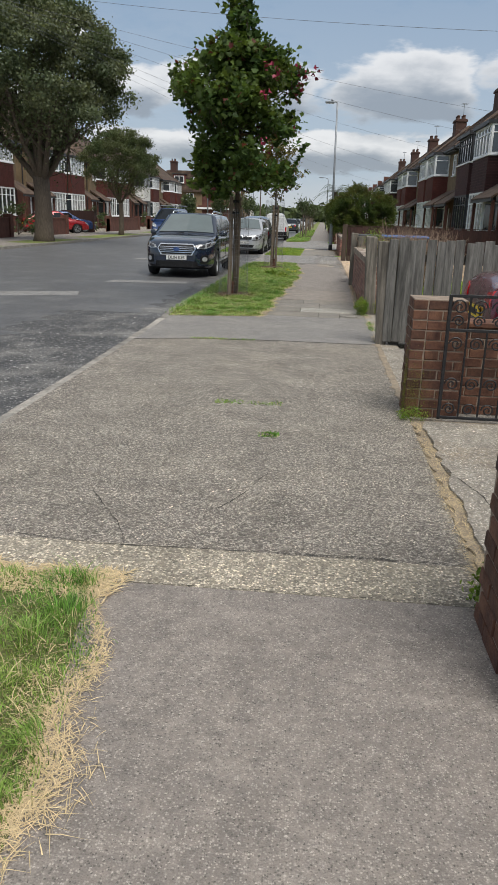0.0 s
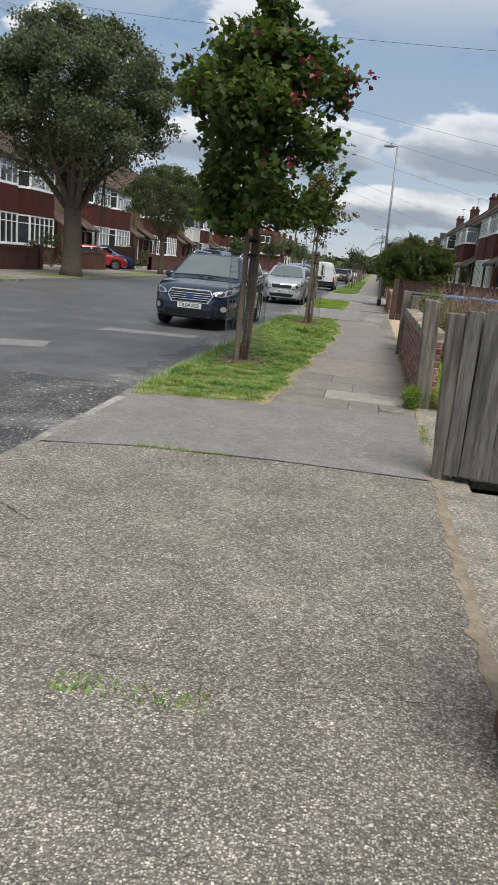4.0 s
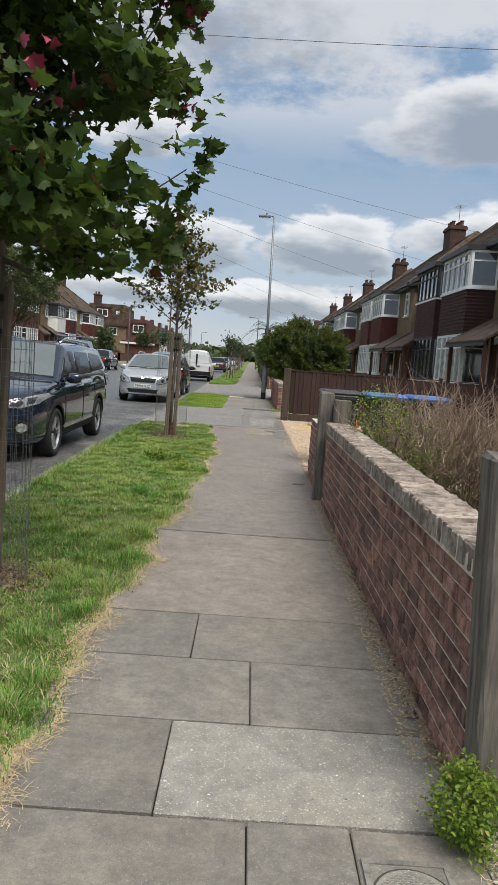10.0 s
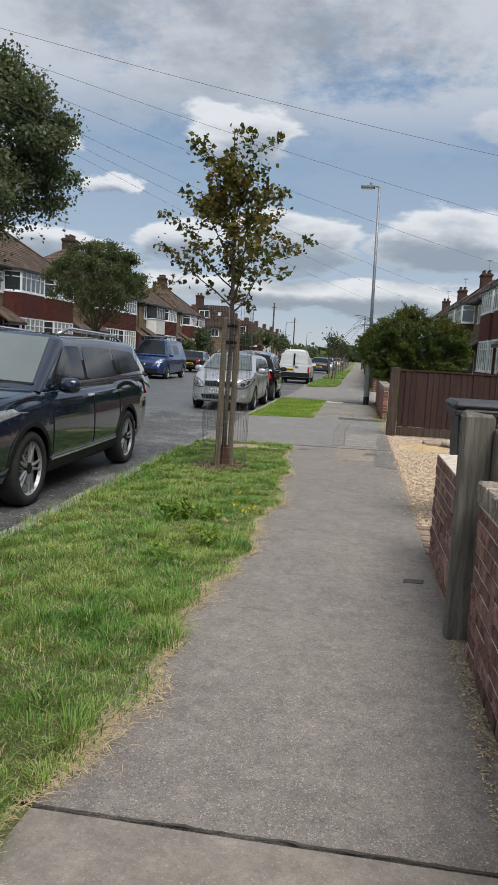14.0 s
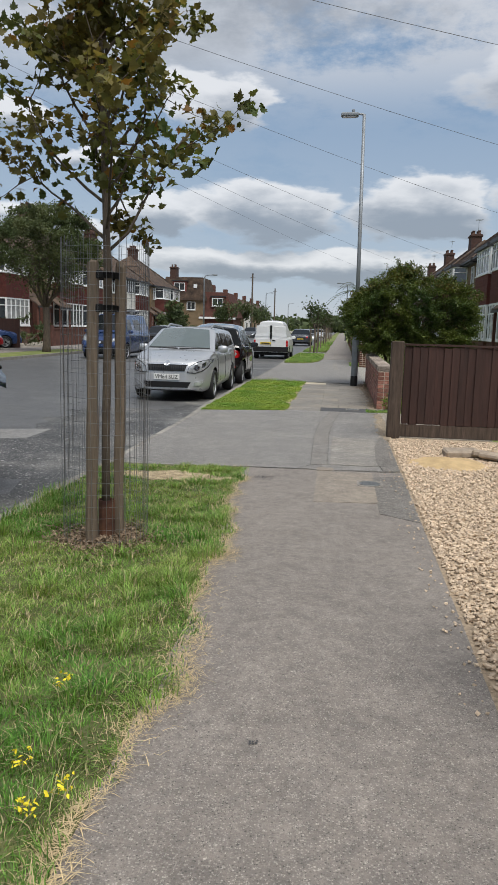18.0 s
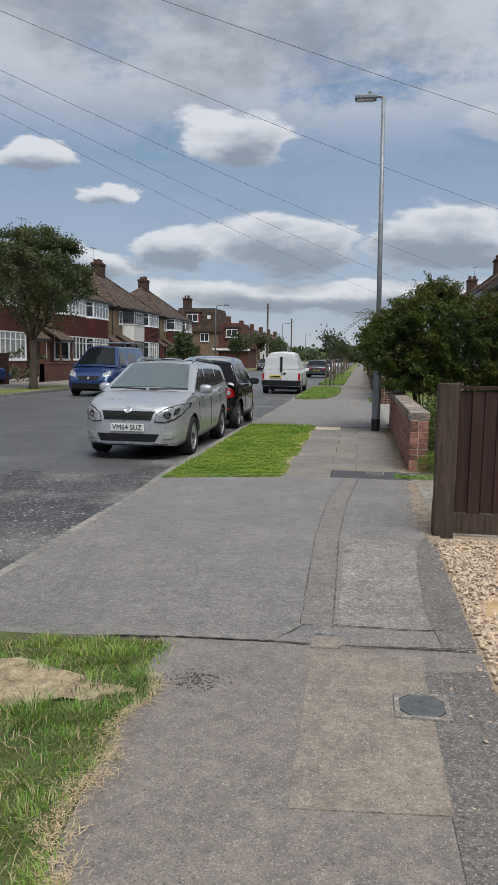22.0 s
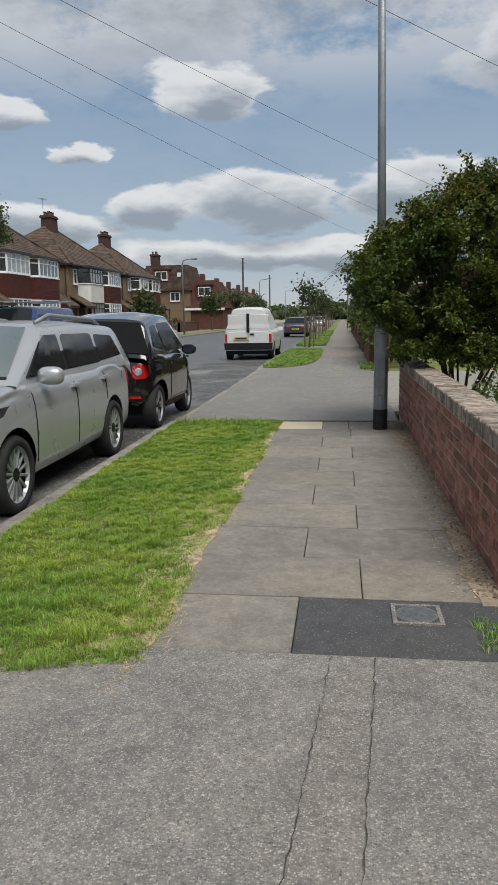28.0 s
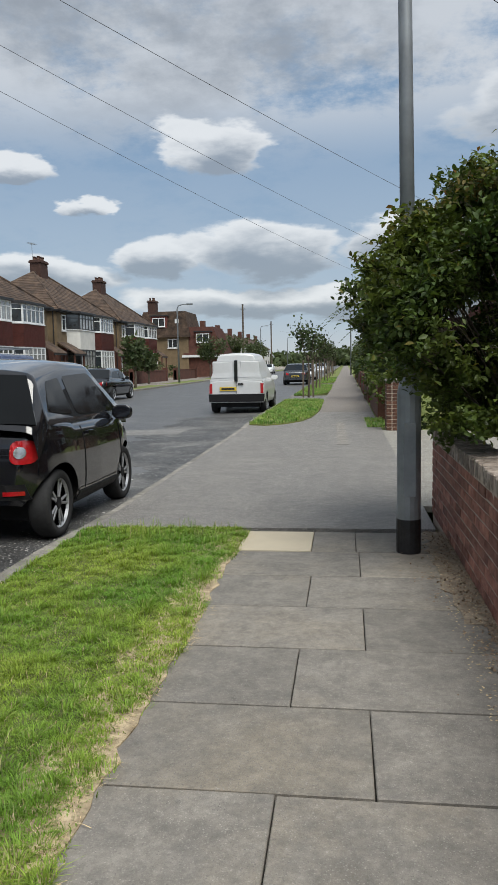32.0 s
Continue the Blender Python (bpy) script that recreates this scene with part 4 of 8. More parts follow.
def far_verge(a, b):
    return [(XK, a), (-1.75, a - 0.25), (-1.35, a + 0.1), (-1.0, a + 0.9), (XL - 0.08, a + 2.0), (XL, a + 3.4), (XL + 0.05, (a + b) / 2), (XL, b - 0.6), (XL - 0.3, b), (XK, b)]


for a, b in GRASS[3:]:
    sheet("verge_far", far_verge(a, b), 0.03, "lawn", "distant grass verge", "verge", thick=0.1)

# ---- houses ----
def window_into(house, name, w, h, cols, rows, m, sky_pale=0.4, top=0.28, frame_m="upvc"):
    """A casement window facing -y of m, w wide and h high from its lower left corner: frame, bars, panes, sill."""
    win = new(name)
    win.parent, win.empty_display_size = house, 0.1
    win.matrix_basis = m
    t = 0.085
    fr = bmesh.new()
    for a in ((0, w, 0, t), (0, w, h - t, h), (0, t, t, h - t), (w - t, w, t, h - t)):
        box_into(fr, a[0], a[1], -0.05, 0.05, a[2], a[3])
    part("window_frame", fr, frame_m, win)
    bars = bmesh.new()
    for k in range(1, cols):
        x = w * k / cols
        box_into(bars, x - 0.038, x + 0.038, -0.046, 0.046, t, h - t)
    if top:
        box_into(bars, t, w - t, -0.043, 0.043, h * (1 - top) - 0.025, h * (1 - top) + 0.025)
    for k in range(1, rows):
        z = h * (1 - top) * k / rows
        box_into(bars, t, w - t, -0.03, 0.03, z - 0.012, z + 0.012)
    part("glazing_bar", bars, frame_m, win)
    # a share of panes gets the painted sky reflection, the rest stay dark
    part("window_pane", box(t, w - t, -0.006, 0.006, t, h - t), "sky_pale" if rng.uniform() < sky_pale else "pane", win)
    part("window_sill", box(-0.05, w + 0.05, -0.1, 0.04, -0.06, 0.0), "upvc", win)
    return win


def roof_mesh(x0, x1, y0, y1, z0, rise, hip=0.0, over=0.35):
    """A tiled roof with its ridge along y, in courses that step out over one another; hip: how far the ends lean in."""
    x0, x1, y0, y1 = x0 - over, x1 + over, y0 - over * 0.5, y1 + over * 0.5
    xm = (x0 + x1) / 2
    n = 22
    bm = bmesh.new()
    prev = None
    for k in range(n + 1):
        f = k / n
        rings = []
        for lift in ((0.0, 0.03) if k < n else (0.0,)):
            z = z0 + rise * f + (lift if k else lift)
            a = [(x0 + (xm - x0) * f, y0 + hip * f, z), (x1 + (xm - x1) * f, y0 + hip * f, z), (x1 + (xm - x1) * f, y1 - hip * f, z), (x0 + (xm - x0) * f, y1 - hip * f, z)]
            rings.append([bm.verts.new(p) for p in a])
        for r in rings:
            if prev:
                for q in range(4):
                    try:
                        bm.faces.new((prev[q], prev[(q + 1) % 4], r[(q + 1) % 4], r[q]))
                    except ValueError:
                        pass
            else:
                bm.faces.new(list(reversed(r)))
            prev = r
    return bm


def chimney(house, x, y, z0, z1, pots=6):
    st = part("chimney", box(x - 0.45, x + 0.45, y - 0.75, y + 0.75, z0, z1 - 0.45), "stack", house)
    cap = box(x - 0.53, x + 0.53, y - 0.83, y + 0.83, z1 - 0.45, z1 - 0.3, 0.01)
    box_into(cap, x - 0.47, x + 0.47, y - 0.77, y + 0.77, z1 - 0.3, z1 - 0.22)
    part("chimney_cap", cap, "stack", st)
    for k in range(pots):
        p = part("chimney_pot", lathe([(0.13, 0), (0.15, 0.03), (0.11, 0.06), (0.10, 0.24), (0.13, 0.27), (0.13, 0.32)], 10), "pot", st, smooth=True)
        p.matrix_basis = pose(x + (-0.22 if k % 2 else 0.22), y - 0.55 + 0.22 * k, z1 - 0.22)


def aerial(house, x, y, z):
    bm = tube([(x, y, z), (x, y, z + 1.6)], 0.02, 5)
    tube_into(bm, [(x - 0.1, y - 0.55, z + 1.5), (x + 0.1, y + 0.55, z + 1.55)], [0.012, 0.012], 4)
    for k in range(7):
        yy = y - 0.5 + 0.16 * k
        tube_into(bm, [(x - 0.28, yy, z + 1.52), (x + 0.28, yy, z + 1.52)], [0.008, 0.008], 4)
    part("aerial", bm, "galv", house)


def semi_pair(at, rz, label, wall_m, bay_m="tile_hung", upper="render_b", roof="roof", hip=3.2, width=13.6, dep=7.4, eave=5.7, rise=3.3, stack=10.3, bay=(2.9, 2.0, 2.7, 0.9), dark=0, white_bay=0, group=""):
    """A pair of semi-detached houses of the 1930s, the two bays side by side at the middle, porches at the outer ends.
    Local: the front faces -y, the party wall is at x = 0. bay: centre, half widths of front and back, depth."""
    h = thing("house", label, "house", at, rz, group)
    hw = width / 2
    part("wall", box(-hw, hw, 0, dep, -0.1, 2.9), wall_m, h)
    part("upper_wall", box(-hw, hw, 0.004, dep - 0.004, 2.9, eave), upper, h)
    r = roof_mesh(0, dep, -hw, hw, eave, rise, hip)
    bmesh.ops.transform(r, matrix=Matrix(((0, 1, 0, 0), (1, 0, 0, 0), (0, 0, 1, 0), (0, 0, 0, 1))), verts=r.verts[:])
    bmesh.ops.reverse_faces(r, faces=r.faces[:])
    part("roof", r, roof, h)
    part("ridge_tile", tube([(-hw + hip, dep / 2, eave + rise + 0.02), (hw - hip, dep / 2, eave + rise + 0.02)], 0.11, 8), roof, h)
    for s in (-1, 1):
        for e, q in ((-0.35, 0), (dep + 0.35, 1)):
            part("hip_tile", tube([(s * (hw + 0.17), e, eave + 0.05), (s * (hw - hip), dep / 2, eave + rise + 0.04)], 0.09, 6), roof, h)
    part("gutter", box(-hw - 0.15, hw + 0.15, -0.46, -0.34, eave - 0.08, eave + 0.03), "gutter", h)
    part("fascia", box(-hw - 0.1, hw + 0.1, -0.34, 0.0, eave - 0.16, eave - 0.005), "gutter", h)
    for s in (-1, 1):
        part("side_gutter", box(s * (hw + 0.2) - 0.06, s * (hw + 0.2) + 0.06, -0.46, dep + 0.3, eave - 0.08, eave + 0.03), "gutter", h)
        part("downpipe", tube([(s * (hw + 0.06), 0.25, 0), (s * (hw + 0.06), 0.25, eave - 0.1)], 0.04, 6), "gutter", h)
    chm = thing("chimney_stack", "", "", (0, dep / 2, 0), 90)
    chm.parent = h
    chimney(chm, 0, 0, eave + rise - 1.2, stack)
    if rng.uniform() < 0.75:
        aerial(chm, 0.3, 0.5, stack - 0.4)
    cx, fw, bw, d = bay
    for s in (-1, 1):
        c = s * cx
        fm = "black_frame" if dark == s else "upvc"
        o = [(c - bw, 0.0), (c - fw, -d), (c + fw, -d), (c + bw, 0.0)]
        bb = part("bay", prism(o, -0.1, 1.05), wall_m, h)
        tm = "render_w" if white_bay == s else bay_m
        part("hung_tiles", prism(o, 2.8, 4.28), tm, bb)
        if white_bay != s:
            courses = bmesh.new()
            for k in range(12):
                z = 2.82 + 0.12 * k
                g = 0.03
                q = prism([(c - bw - g, 0.0), (c - fw - g, -d - g), (c + fw + g, -d - g), (c + bw + g, 0.0)], z, z + 0.03)
                me = bpy.data.meshes.new("t")
                q.to_mesh(me)
                q.free()
                courses.from_mesh(me)
                bpy.data.meshes.remove(me)
            part("tile_course", courses, bay_m, bb)
        part("bay_top", prism([(c - bw - 0.12, 0.0), (c - fw - 0.08, -d - 0.16), (c + fw + 0.08, -d - 0.16), (c + bw + 0.12, 0.0)], eave - 0.14, eave + 0.02), "gutter", bb)
        ang = math.degrees(math.atan2(d, bw - fw))
        side = math.hypot(d, bw - fw)
        for z, hh in ((1.1, 1.7), (4.33, eave - 0.14 - 4.33)):
            # street-facing panes often carry the painted reflection, side panes never
            window_into(h, "window", 2 * fw, hh, 5, 1, pose(c - fw, -d + 0.04, z), 0.55, frame_m=fm)
            window_into(h, "window", side, hh, 1, 1, pose(c - bw + 0.02, 0.02, z, 0, 0, -ang), 0.0, frame_m=fm)
            window_into(h, "window", side, hh, 1, 1, pose(c + fw + 0.02, -d + 0.03, z, 0, 0, ang), 0.0, frame_m=fm)
        part("bay_core", prism([(c - bw + 0.12, 0.0), (c - fw + 0.06, -d + 0.14), (c + fw - 0.06, -d + 0.14), (c + bw - 0.12, 0.0)], 1.0, eave - 0.1), "pane", bb)
        # narrow landing window, door and porch roof at the outer end
        e = s * (hw - 1.25)
        window_into(h, "window", 0.75, 1.2, 1, 1, pose(e - 0.37, -0.03, 4.2), 0.1)
        part("door", box(e - 0.46, e + 0.46, -0.03, 0.05, 0.0, 2.05), "door", h)
        part("door_frame", prism([(e - 0.75, -0.02), (e - 0.5, -0.02), (e - 0.5, 0.02), (e - 0.75, 0.02)], 0.0, 2.3), fm, h)
        xa, xb = sorted((s * (cx + bw - 0.35), s * (hw + 0.1)))
        pr = bmesh.new()
        prof = [(-1.38, 2.40)]
        for k in range(7):
            prof += [(-1.38 + 0.19 * k, 2.47 + 0.12 * k), (-1.38 + 0.19 * (k + 1), 2.52 + 0.12 * (k + 1) - 0.02)]
        prof += [(0.0, 3.25)]
        rows_ = [[pr.verts.new((x, a, b)) for a, b in prof] for x in (xa, xb)]
        for k in range(len(prof)):
            q = (k + 1) % len(prof)
            pr.faces.new((rows_[0][k], rows_[0][q], rows_[1][q], rows_[1][k]))
        pr.faces.new(list(reversed(rows_[0])))
        pr.faces.new(rows_[1])
        bmesh.ops.recalc_face_normals(pr, faces=pr.faces[:])
        pc = part("porch_roof", pr, roof, h)
        part("porch_beam", box(xa, xb, -1.38, -1.30, 2.30, 2.42), "gutter", pc)
        for x in (xa + 0.2, xb - 0.2):
            part("porch_post", box(x - 0.06, x + 0.06, -1.3, -1.18, 0, 2.35), wall_m, pc)
    return h


# right-hand row: fronts face the street (-x)
RIGHT = "pair of brown roughcast houses with white bays and red hung tiles"
for k in range(-2, 6):
    semi_pair((7.9, 38.5 + 16.2 * k, 0), -90, RIGHT, "brick_h", bay_m="tile_dark" if k % 3 == 0 else "tile_hung", hip=3.0, width=15.1, bay=(2.1, 1.66, 1.86, 0.88), dark=-1 if k == 0 else 0, group="houses on the near side")
# left-hand row
LEFT = "pair of brown roughcast houses with white bays and hipped tiled roof"
for k in range(-3, 3):
    semi_pair((-21.2, 75.4 + 15.0 * k, 0), 90, LEFT, "brick_h", upper="render_b", hip=5.4, width=13.2, dep=8.0, rise=3.5, stack=10.5, bay=(2.45, 1.65, 2.3, 0.85), dark=-1 if k == 1 else 0, white_bay=-1 if k == 1 else 0, group="houses on the far side")

# ---- vehicles ----
def wheel_parts(car, x, y, r, w, spokes, side, alloy="alloy"):
    """A wheel at (x, y): tyre, rim with spokes, hub."""
    wh = new("wheel")
    wh.parent, wh.empty_display_size = car, 0.1
    wh.matrix_basis = pose(x, y, r, 0, 0, 0 if side > 0 else 180)
    part("tyre", lathe([(r * 0.72, -w / 2), (r * 0.93, -w / 2), (r * 0.99, -w * 0.36), (r, 0), (r * 0.99, w * 0.36), (r * 0.93, w / 2), (r * 0.73, w / 2), (r * 0.70, w * 0.3)], 28, "x"), "tyre", wh, smooth=True)
    part("wheel_well", lathe([(0.02, -w * 0.3), (r * 0.71, -w * 0.3), (r * 0.71, w * 0.12), (0.02, w * 0.12)], 20, "x"), "plastic", wh)
    rim = lathe([(r * 0.665, w * 0.30), (r * 0.72, w * 0.43), (r * 0.745, w * 0.41), (r * 0.71, w * 0.2), (r * 0.665, w * 0.2)], 28, "x")
    for k in range(spokes):
        a = 2 * math.pi * k / spokes + (0.14 if k % 2 else -0.14) * (spokes == 10)
        b2 = box(w * 0.26, w * 0.38, -0.012, 0.012, 0.03, r * 0.70, 0.005)
        bmesh.ops.rotate(b2, cent=(0, 0, 0), matrix=Matrix.Rotation(a, 3, "X"), verts=b2.verts[:])
        me = bpy.data.meshes.new("t")
        b2.to_mesh(me)
        b2.free()
        rim.from_mesh(me)
        bpy.data.meshes.remove(me)
    part("rim", rim, alloy, wh)
    part("hub", lathe([(0.055, w * 0.2), (0.055, w * 0.39), (0.04, w * 0.41)], 14, "x"), "plastic", wh)
    return wh


def panel(outline, d, thick=0.012):
    """A thin panel from 3D corner points, thickened inwards against the direction d."""
    d = Vector(d).normalized()
    bm = bmesh.new()
    a = [bm.verts.new(Vector(p) + d * 0.004) for p in outline]
    b = [bm.verts.new(Vector(p) - d * thick) for p in outline]
    n = len(a)
    bm.faces.new(a)
    bm.faces.new(list(reversed(b)))
    for i in range(n):
        bm.faces.new((a[i], b[i], b[(i + 1) % n], a[(i + 1) % n]))
    bmesh.ops.recalc_face_normals(bm, faces=bm.faces[:])
    return bm


SECTION = [(0.93, 0.0), (0.965, 0.05), (0.985, 0.14), (0.995, 0.28), (1.0, 0.45), (0.998, 0.60), (0.988, 0.74), (0.968, 0.85), (0.94, 0.925), (0.90, 0.97), (0.84, 0.993), (0.75, 1.0), (0.55, 1.0), (0.3, 1.0), (0.0, 1.0)]
NSEC = 12
SURF = {}


def half_width(c, y, z):
    """The body's half width at (y, z), or a negative number where the body does not reach."""
    ys, tz, lz, wd, crown = SURF[c.name]
    t, l, w = (float(np.interp(y, ys, q)) for q in (tz, lz, wd))
    f = (z - l) / max(t - l, 1e-4)
    f = max(f, 0.0)
    if f > 1.0:
        over = (z - t) / crown
        return w * math.sqrt(max(0.0, 1 - over)) if over < 1 else -1.0
    return w * float(np.interp(f, [q[1] for q in SECTION[:NSEC]], [q[0] for q in SECTION[:NSEC]]))


def end_y(c, x, z, sign):
    """Where the body's nose (sign 1) or tail (-1) lies at (x, z)."""
    ys = SURF[c.name][0]
    y = ys[-1] if sign > 0 else ys[0]
    if half_width(c, y, z) >= abs(x):
        return y
    out, inn = y, y
    for _ in range(60):
        inn -= sign * 0.02
        if half_width(c, inn, z) >= abs(x):
            break
        out = inn
    for _ in range(12):
        mid = (out + inn) / 2
        out, inn = (out, mid) if half_width(c, mid, z) >= abs(x) else (mid, inn)
    return inn


def decal(c, name, material, outline, side, eps=0.006, thick=0.03, both=True, label="", cuts=7):
    """A piece that lies on the body's skin: outline in (x, z) for the nose or tail, in (y, z) for the sides."""
    for s in ((1, -1) if both else (1,)):
        bm = bmesh.new()
        f = bm.faces.new([bm.verts.new((u, 0, v)) for u, v in outline])
        bmesh.ops.triangulate(bm, faces=[f])
        bmesh.ops.subdivide_edges(bm, edges=bm.edges[:], cuts=cuts, use_grid_fill=True)
        e = bmesh.ops.extrude_face_region(bm, geom=bm.faces[:])
        for v in e["geom"]:
            if isinstance(v, bmesh.types.BMVert):
                v.co.y = -thick
        for v in bm.verts:
            u, d, z = v.co
            if side == "side":
                v.co = Vector((s * (half_width(c, u, z) + eps + 0.004 + d), u, z))
            else:
                g = 1 if side == "front" else -1
                v.co = Vector((s * u, end_y(c, u, z, g) + g * (eps + 0.005 + d), z))
        bmesh.ops.recalc_face_normals(bm, faces=bm.faces[:])
        q = part(name, bm, material, c)
        if label:
            q["label"] = label


def car(label, at, rz, paint, W, top, low, width, axles, r, cabin, sides, rails=False, spokes=10, trim="plastic", category="car", screen="screen", glass="car_glass", crown=0.03, inset=0.115, tread=0.215):
    """A car, its front towards +y, from profiles along its length: top (hood and belt line), low (sill), width (share of W).
    cabin: rear base, rear top, front top, front base as (y, z). sides: windows as outlines of (y, z)."""
    c = thing("car" if category == "car" else "van", label, category, (at[0], at[1], ROAD_Z if len(at) < 3 else at[2]), rz)
    hw = W / 2
    ys = np.unique(np.concatenate([np.linspace(top[0][0], top[-1][0], 110), [top[0][0] + 0.012, top[-1][0] - 0.012]]))
    tz = np.interp(ys, *zip(*top))
    lz = np.interp(ys, *zip(*low))
    wd = np.interp(ys, *zip(*width)) * hw
    for _ in range(3):
        for q in (tz, wd):
            q[1:-1] = q[1:-1] * 0.5 + (q[:-2] + q[2:]) * 0.25
    R = r + 0.055
    for a in axles:
        d = np.abs(ys - a)
        lz = np.where(d < R, np.maximum(lz, r + np.sqrt(np.maximum(0, R * R - d * d))), lz)
    bm = bmesh.new()
    prev = None
    sec = SECTION
    SURF[c.name] = (ys, tz, np.interp(ys, *zip(*low)), wd, crown)
    for y, t, l, w in zip(ys, tz, lz, wd):
        l0 = float(np.interp(y, *zip(*low)))
        pts = []
        for fx, fz in sec:
            z = l + (t - l) * fz
            if fz < 0.9 and l > l0 + 1e-4:
                fx = float(np.interp((z - l0) / max(t - l0, 1e-4), [q[1] for q in SECTION[:NSEC]], [q[0] for q in SECTION[:NSEC]]))
            pts.append((w * fx, y, z + (crown * (1 - fx * fx) if fz > 0.96 else 0)))
        ring = [bm.verts.new(p) for p in pts] + [bm.verts.new((-p[0], p[1], p[2])) for p in reversed(pts[:-1])]
        if prev:
            for k in range(len(ring) - 1):
                bm.faces.new((prev[k], ring[k], ring[k + 1], prev[k + 1]))
        else:
            bm.faces.new(ring)
        prev = ring
    bm.faces.new(list(reversed(prev)))
    bmesh.ops.recalc_face_normals(bm, faces=bm.faces[:])
    bd = part("body", bm, paint, c, smooth=True)
    for f in bd.data.polygons:
        if len(f.vertices) > 4:
            f.use_smooth = False
    y0, y1 = max(min(axles) - 0.45, top[0][0] + 0.2), min(max(axles) + 0.42, top[-1][0] - 0.2)
    part("underbody", box(-hw * 0.80, hw * 0.80, y0, y1, 0.19, 0.50), "plastic", c)
    # cabin
    (ra, za), (rb, zb), (fb, zc), (fa, zd) = cabin
    tum = 0.34
    cb = bmesh.new()
    wbelt = hw * 0.915
    cy = [ra, rb - (rb - ra) * 0.12, rb, rb + 0.05] + [rb + (fb - rb) * q for q in (0.12, 0.25, 0.4, 0.55, 0.7, 0.85)] + [fb - 0.05, fb, fb + (fa - fb) * 0.08, fa]
    prev = None

    def roof_z(y):
        return float(np.interp(y, [ra, rb, (rb + fb) / 2, fb, fa], [za, zb, max(zb, zc) + 0.02, zc, zd]))
    for y in cy:
        z = roof_z(y)
        zbase = float(np.interp(y, *zip(*top))) - 0.06
        h = max(z - zbase, 0.02)
        wt = wbelt - h * tum
        pts = [(wbelt + 0.005, y, zbase), (wt + 0.045, y, zbase + h * 0.86), (wt + 0.035, y, zbase + h * 0.88), (wt + 0.02, y, zbase + h * 0.92), (wt - 0.02, y, zbase + h * 0.965), (wt - 0.07, y, zbase + h * 0.99), (wt - 0.14, y, z + 0.004), (wt * 0.6, y, z + 0.016), (wt * 0.3, y, z + 0.023), (0, y, z + 0.025)]
        ring = [cb.verts.new(p) for p in pts] + [cb.verts.new((-p[0], p[1], p[2])) for p in reversed(pts[:-1])]
        if prev:
            for k in range(len(ring) - 1):
                cb.faces.new((prev[k], ring[k], ring[k + 1], prev[k + 1]))
        prev = ring
    bmesh.ops.recalc_face_normals(cb, faces=cb.faces[:])
    part("roof", cb, paint, c, smooth=True)

    def side_x(y, z):
        zbase = float(np.interp(y, *zip(*top))) - 0.06
        h = max(roof_z(y) - zbase, 0.05)
        wt = wbelt - h * tum
        return wbelt + 0.005 + (wt + 0.035 - wbelt - 0.005) * min(1.0, (z - zbase) / (h * 0.88))
    if len(sides) > 1 and category == "car":
        # black pillars between and round the side windows
        band = [p for o in sides for p in o[:2]] + [p for o in reversed(sides) for p in o[2:]]
        mid = sum((Vector(p) for p in band), Vector((0, 0))) / len(band)
        band = [Vector(p) + (Vector(p) - mid).normalized() * 0.018 for p in band]
        for s in (1, -1):
            wb = bmesh.new()
            fc = wb.faces.new([wb.verts.new((0, p.x, p.y)) for p in band])
            bmesh.ops.triangulate(wb, faces=[fc])
            bmesh.ops.subdivide_edges(wb, edges=wb.edges[:], cuts=5, use_grid_fill=True)
            ex = bmesh.ops.extrude_face_region(wb, geom=wb.faces[:])
            inner = {v for v in ex["geom"] if isinstance(v, bmesh.types.BMVert)}
            for v in wb.verts:
                v.co.x = s * (side_x(v.co.y, v.co.z) + (0.004 if v not in inner else -0.012))
            bmesh.ops.recalc_face_normals(wb, faces=wb.faces[:])
            part("window_surround", wb, "plastic", c)
    for o in sides:
        for s in (1, -1):
            q = [Vector((y, z)) for y, z in o]
            for _ in range(2):
                q = [a.lerp(b, f) for a, b in zip(q, q[1:] + q[:1]) for f in (0.07, 0.93)]
            wb = bmesh.new()
            fc = wb.faces.new([wb.verts.new((0, p.x, p.y)) for p in q])
            bmesh.ops.triangulate(wb, faces=[fc])
            bmesh.ops.subdivide_edges(wb, edges=wb.edges[:], cuts=3, use_grid_fill=True)
            ex = bmesh.ops.extrude_face_region(wb, geom=wb.faces[:])
            inner = {v for v in ex["geom"] if isinstance(v, bmesh.types.BMVert)}
            for v in wb.verts:
                v.co.x = s * (side_x(v.co.y, v.co.z) + (0.008 if v not in inner else -0.012))
            bmesh.ops.recalc_face_normals(wb, faces=wb.faces[:])
            part("side_window", wb, glass, c)
    # windscreen and rear window
    for name, (ya, z_a), (yb, z_b), sg, m in (("windscreen", (fa, zd), (fb, zc), 1, screen), ("rear_window", (ra, za), (rb, zb), -1, glass)):
        lo, hi = 0.10, 0.93
        p0 = Vector((0, ya + (yb - ya) * lo, z_a + (z_b - z_a) * lo))
        p1 = Vector((0, ya + (yb - ya) * hi, z_a + (z_b - z_a) * hi))
        nrm = Vector((0, sg * (z_b - z_a), abs(ya - yb))).normalized()
        mg = 0.10 if sg > 0 else 0.012
        w0 = wbelt - mg
        w1 = wbelt - (z_b - z_a) * tum - mg
        up_ = Vector((0, 0, 0.026))
        o = [p0 - Vector((w0, 0, 0)), p0 + up_, p0 + Vector((w0, 0, 0)), p1 + Vector((w1, 0, 0)), p1 + up_, p1 - Vector((w1, 0, 0))]
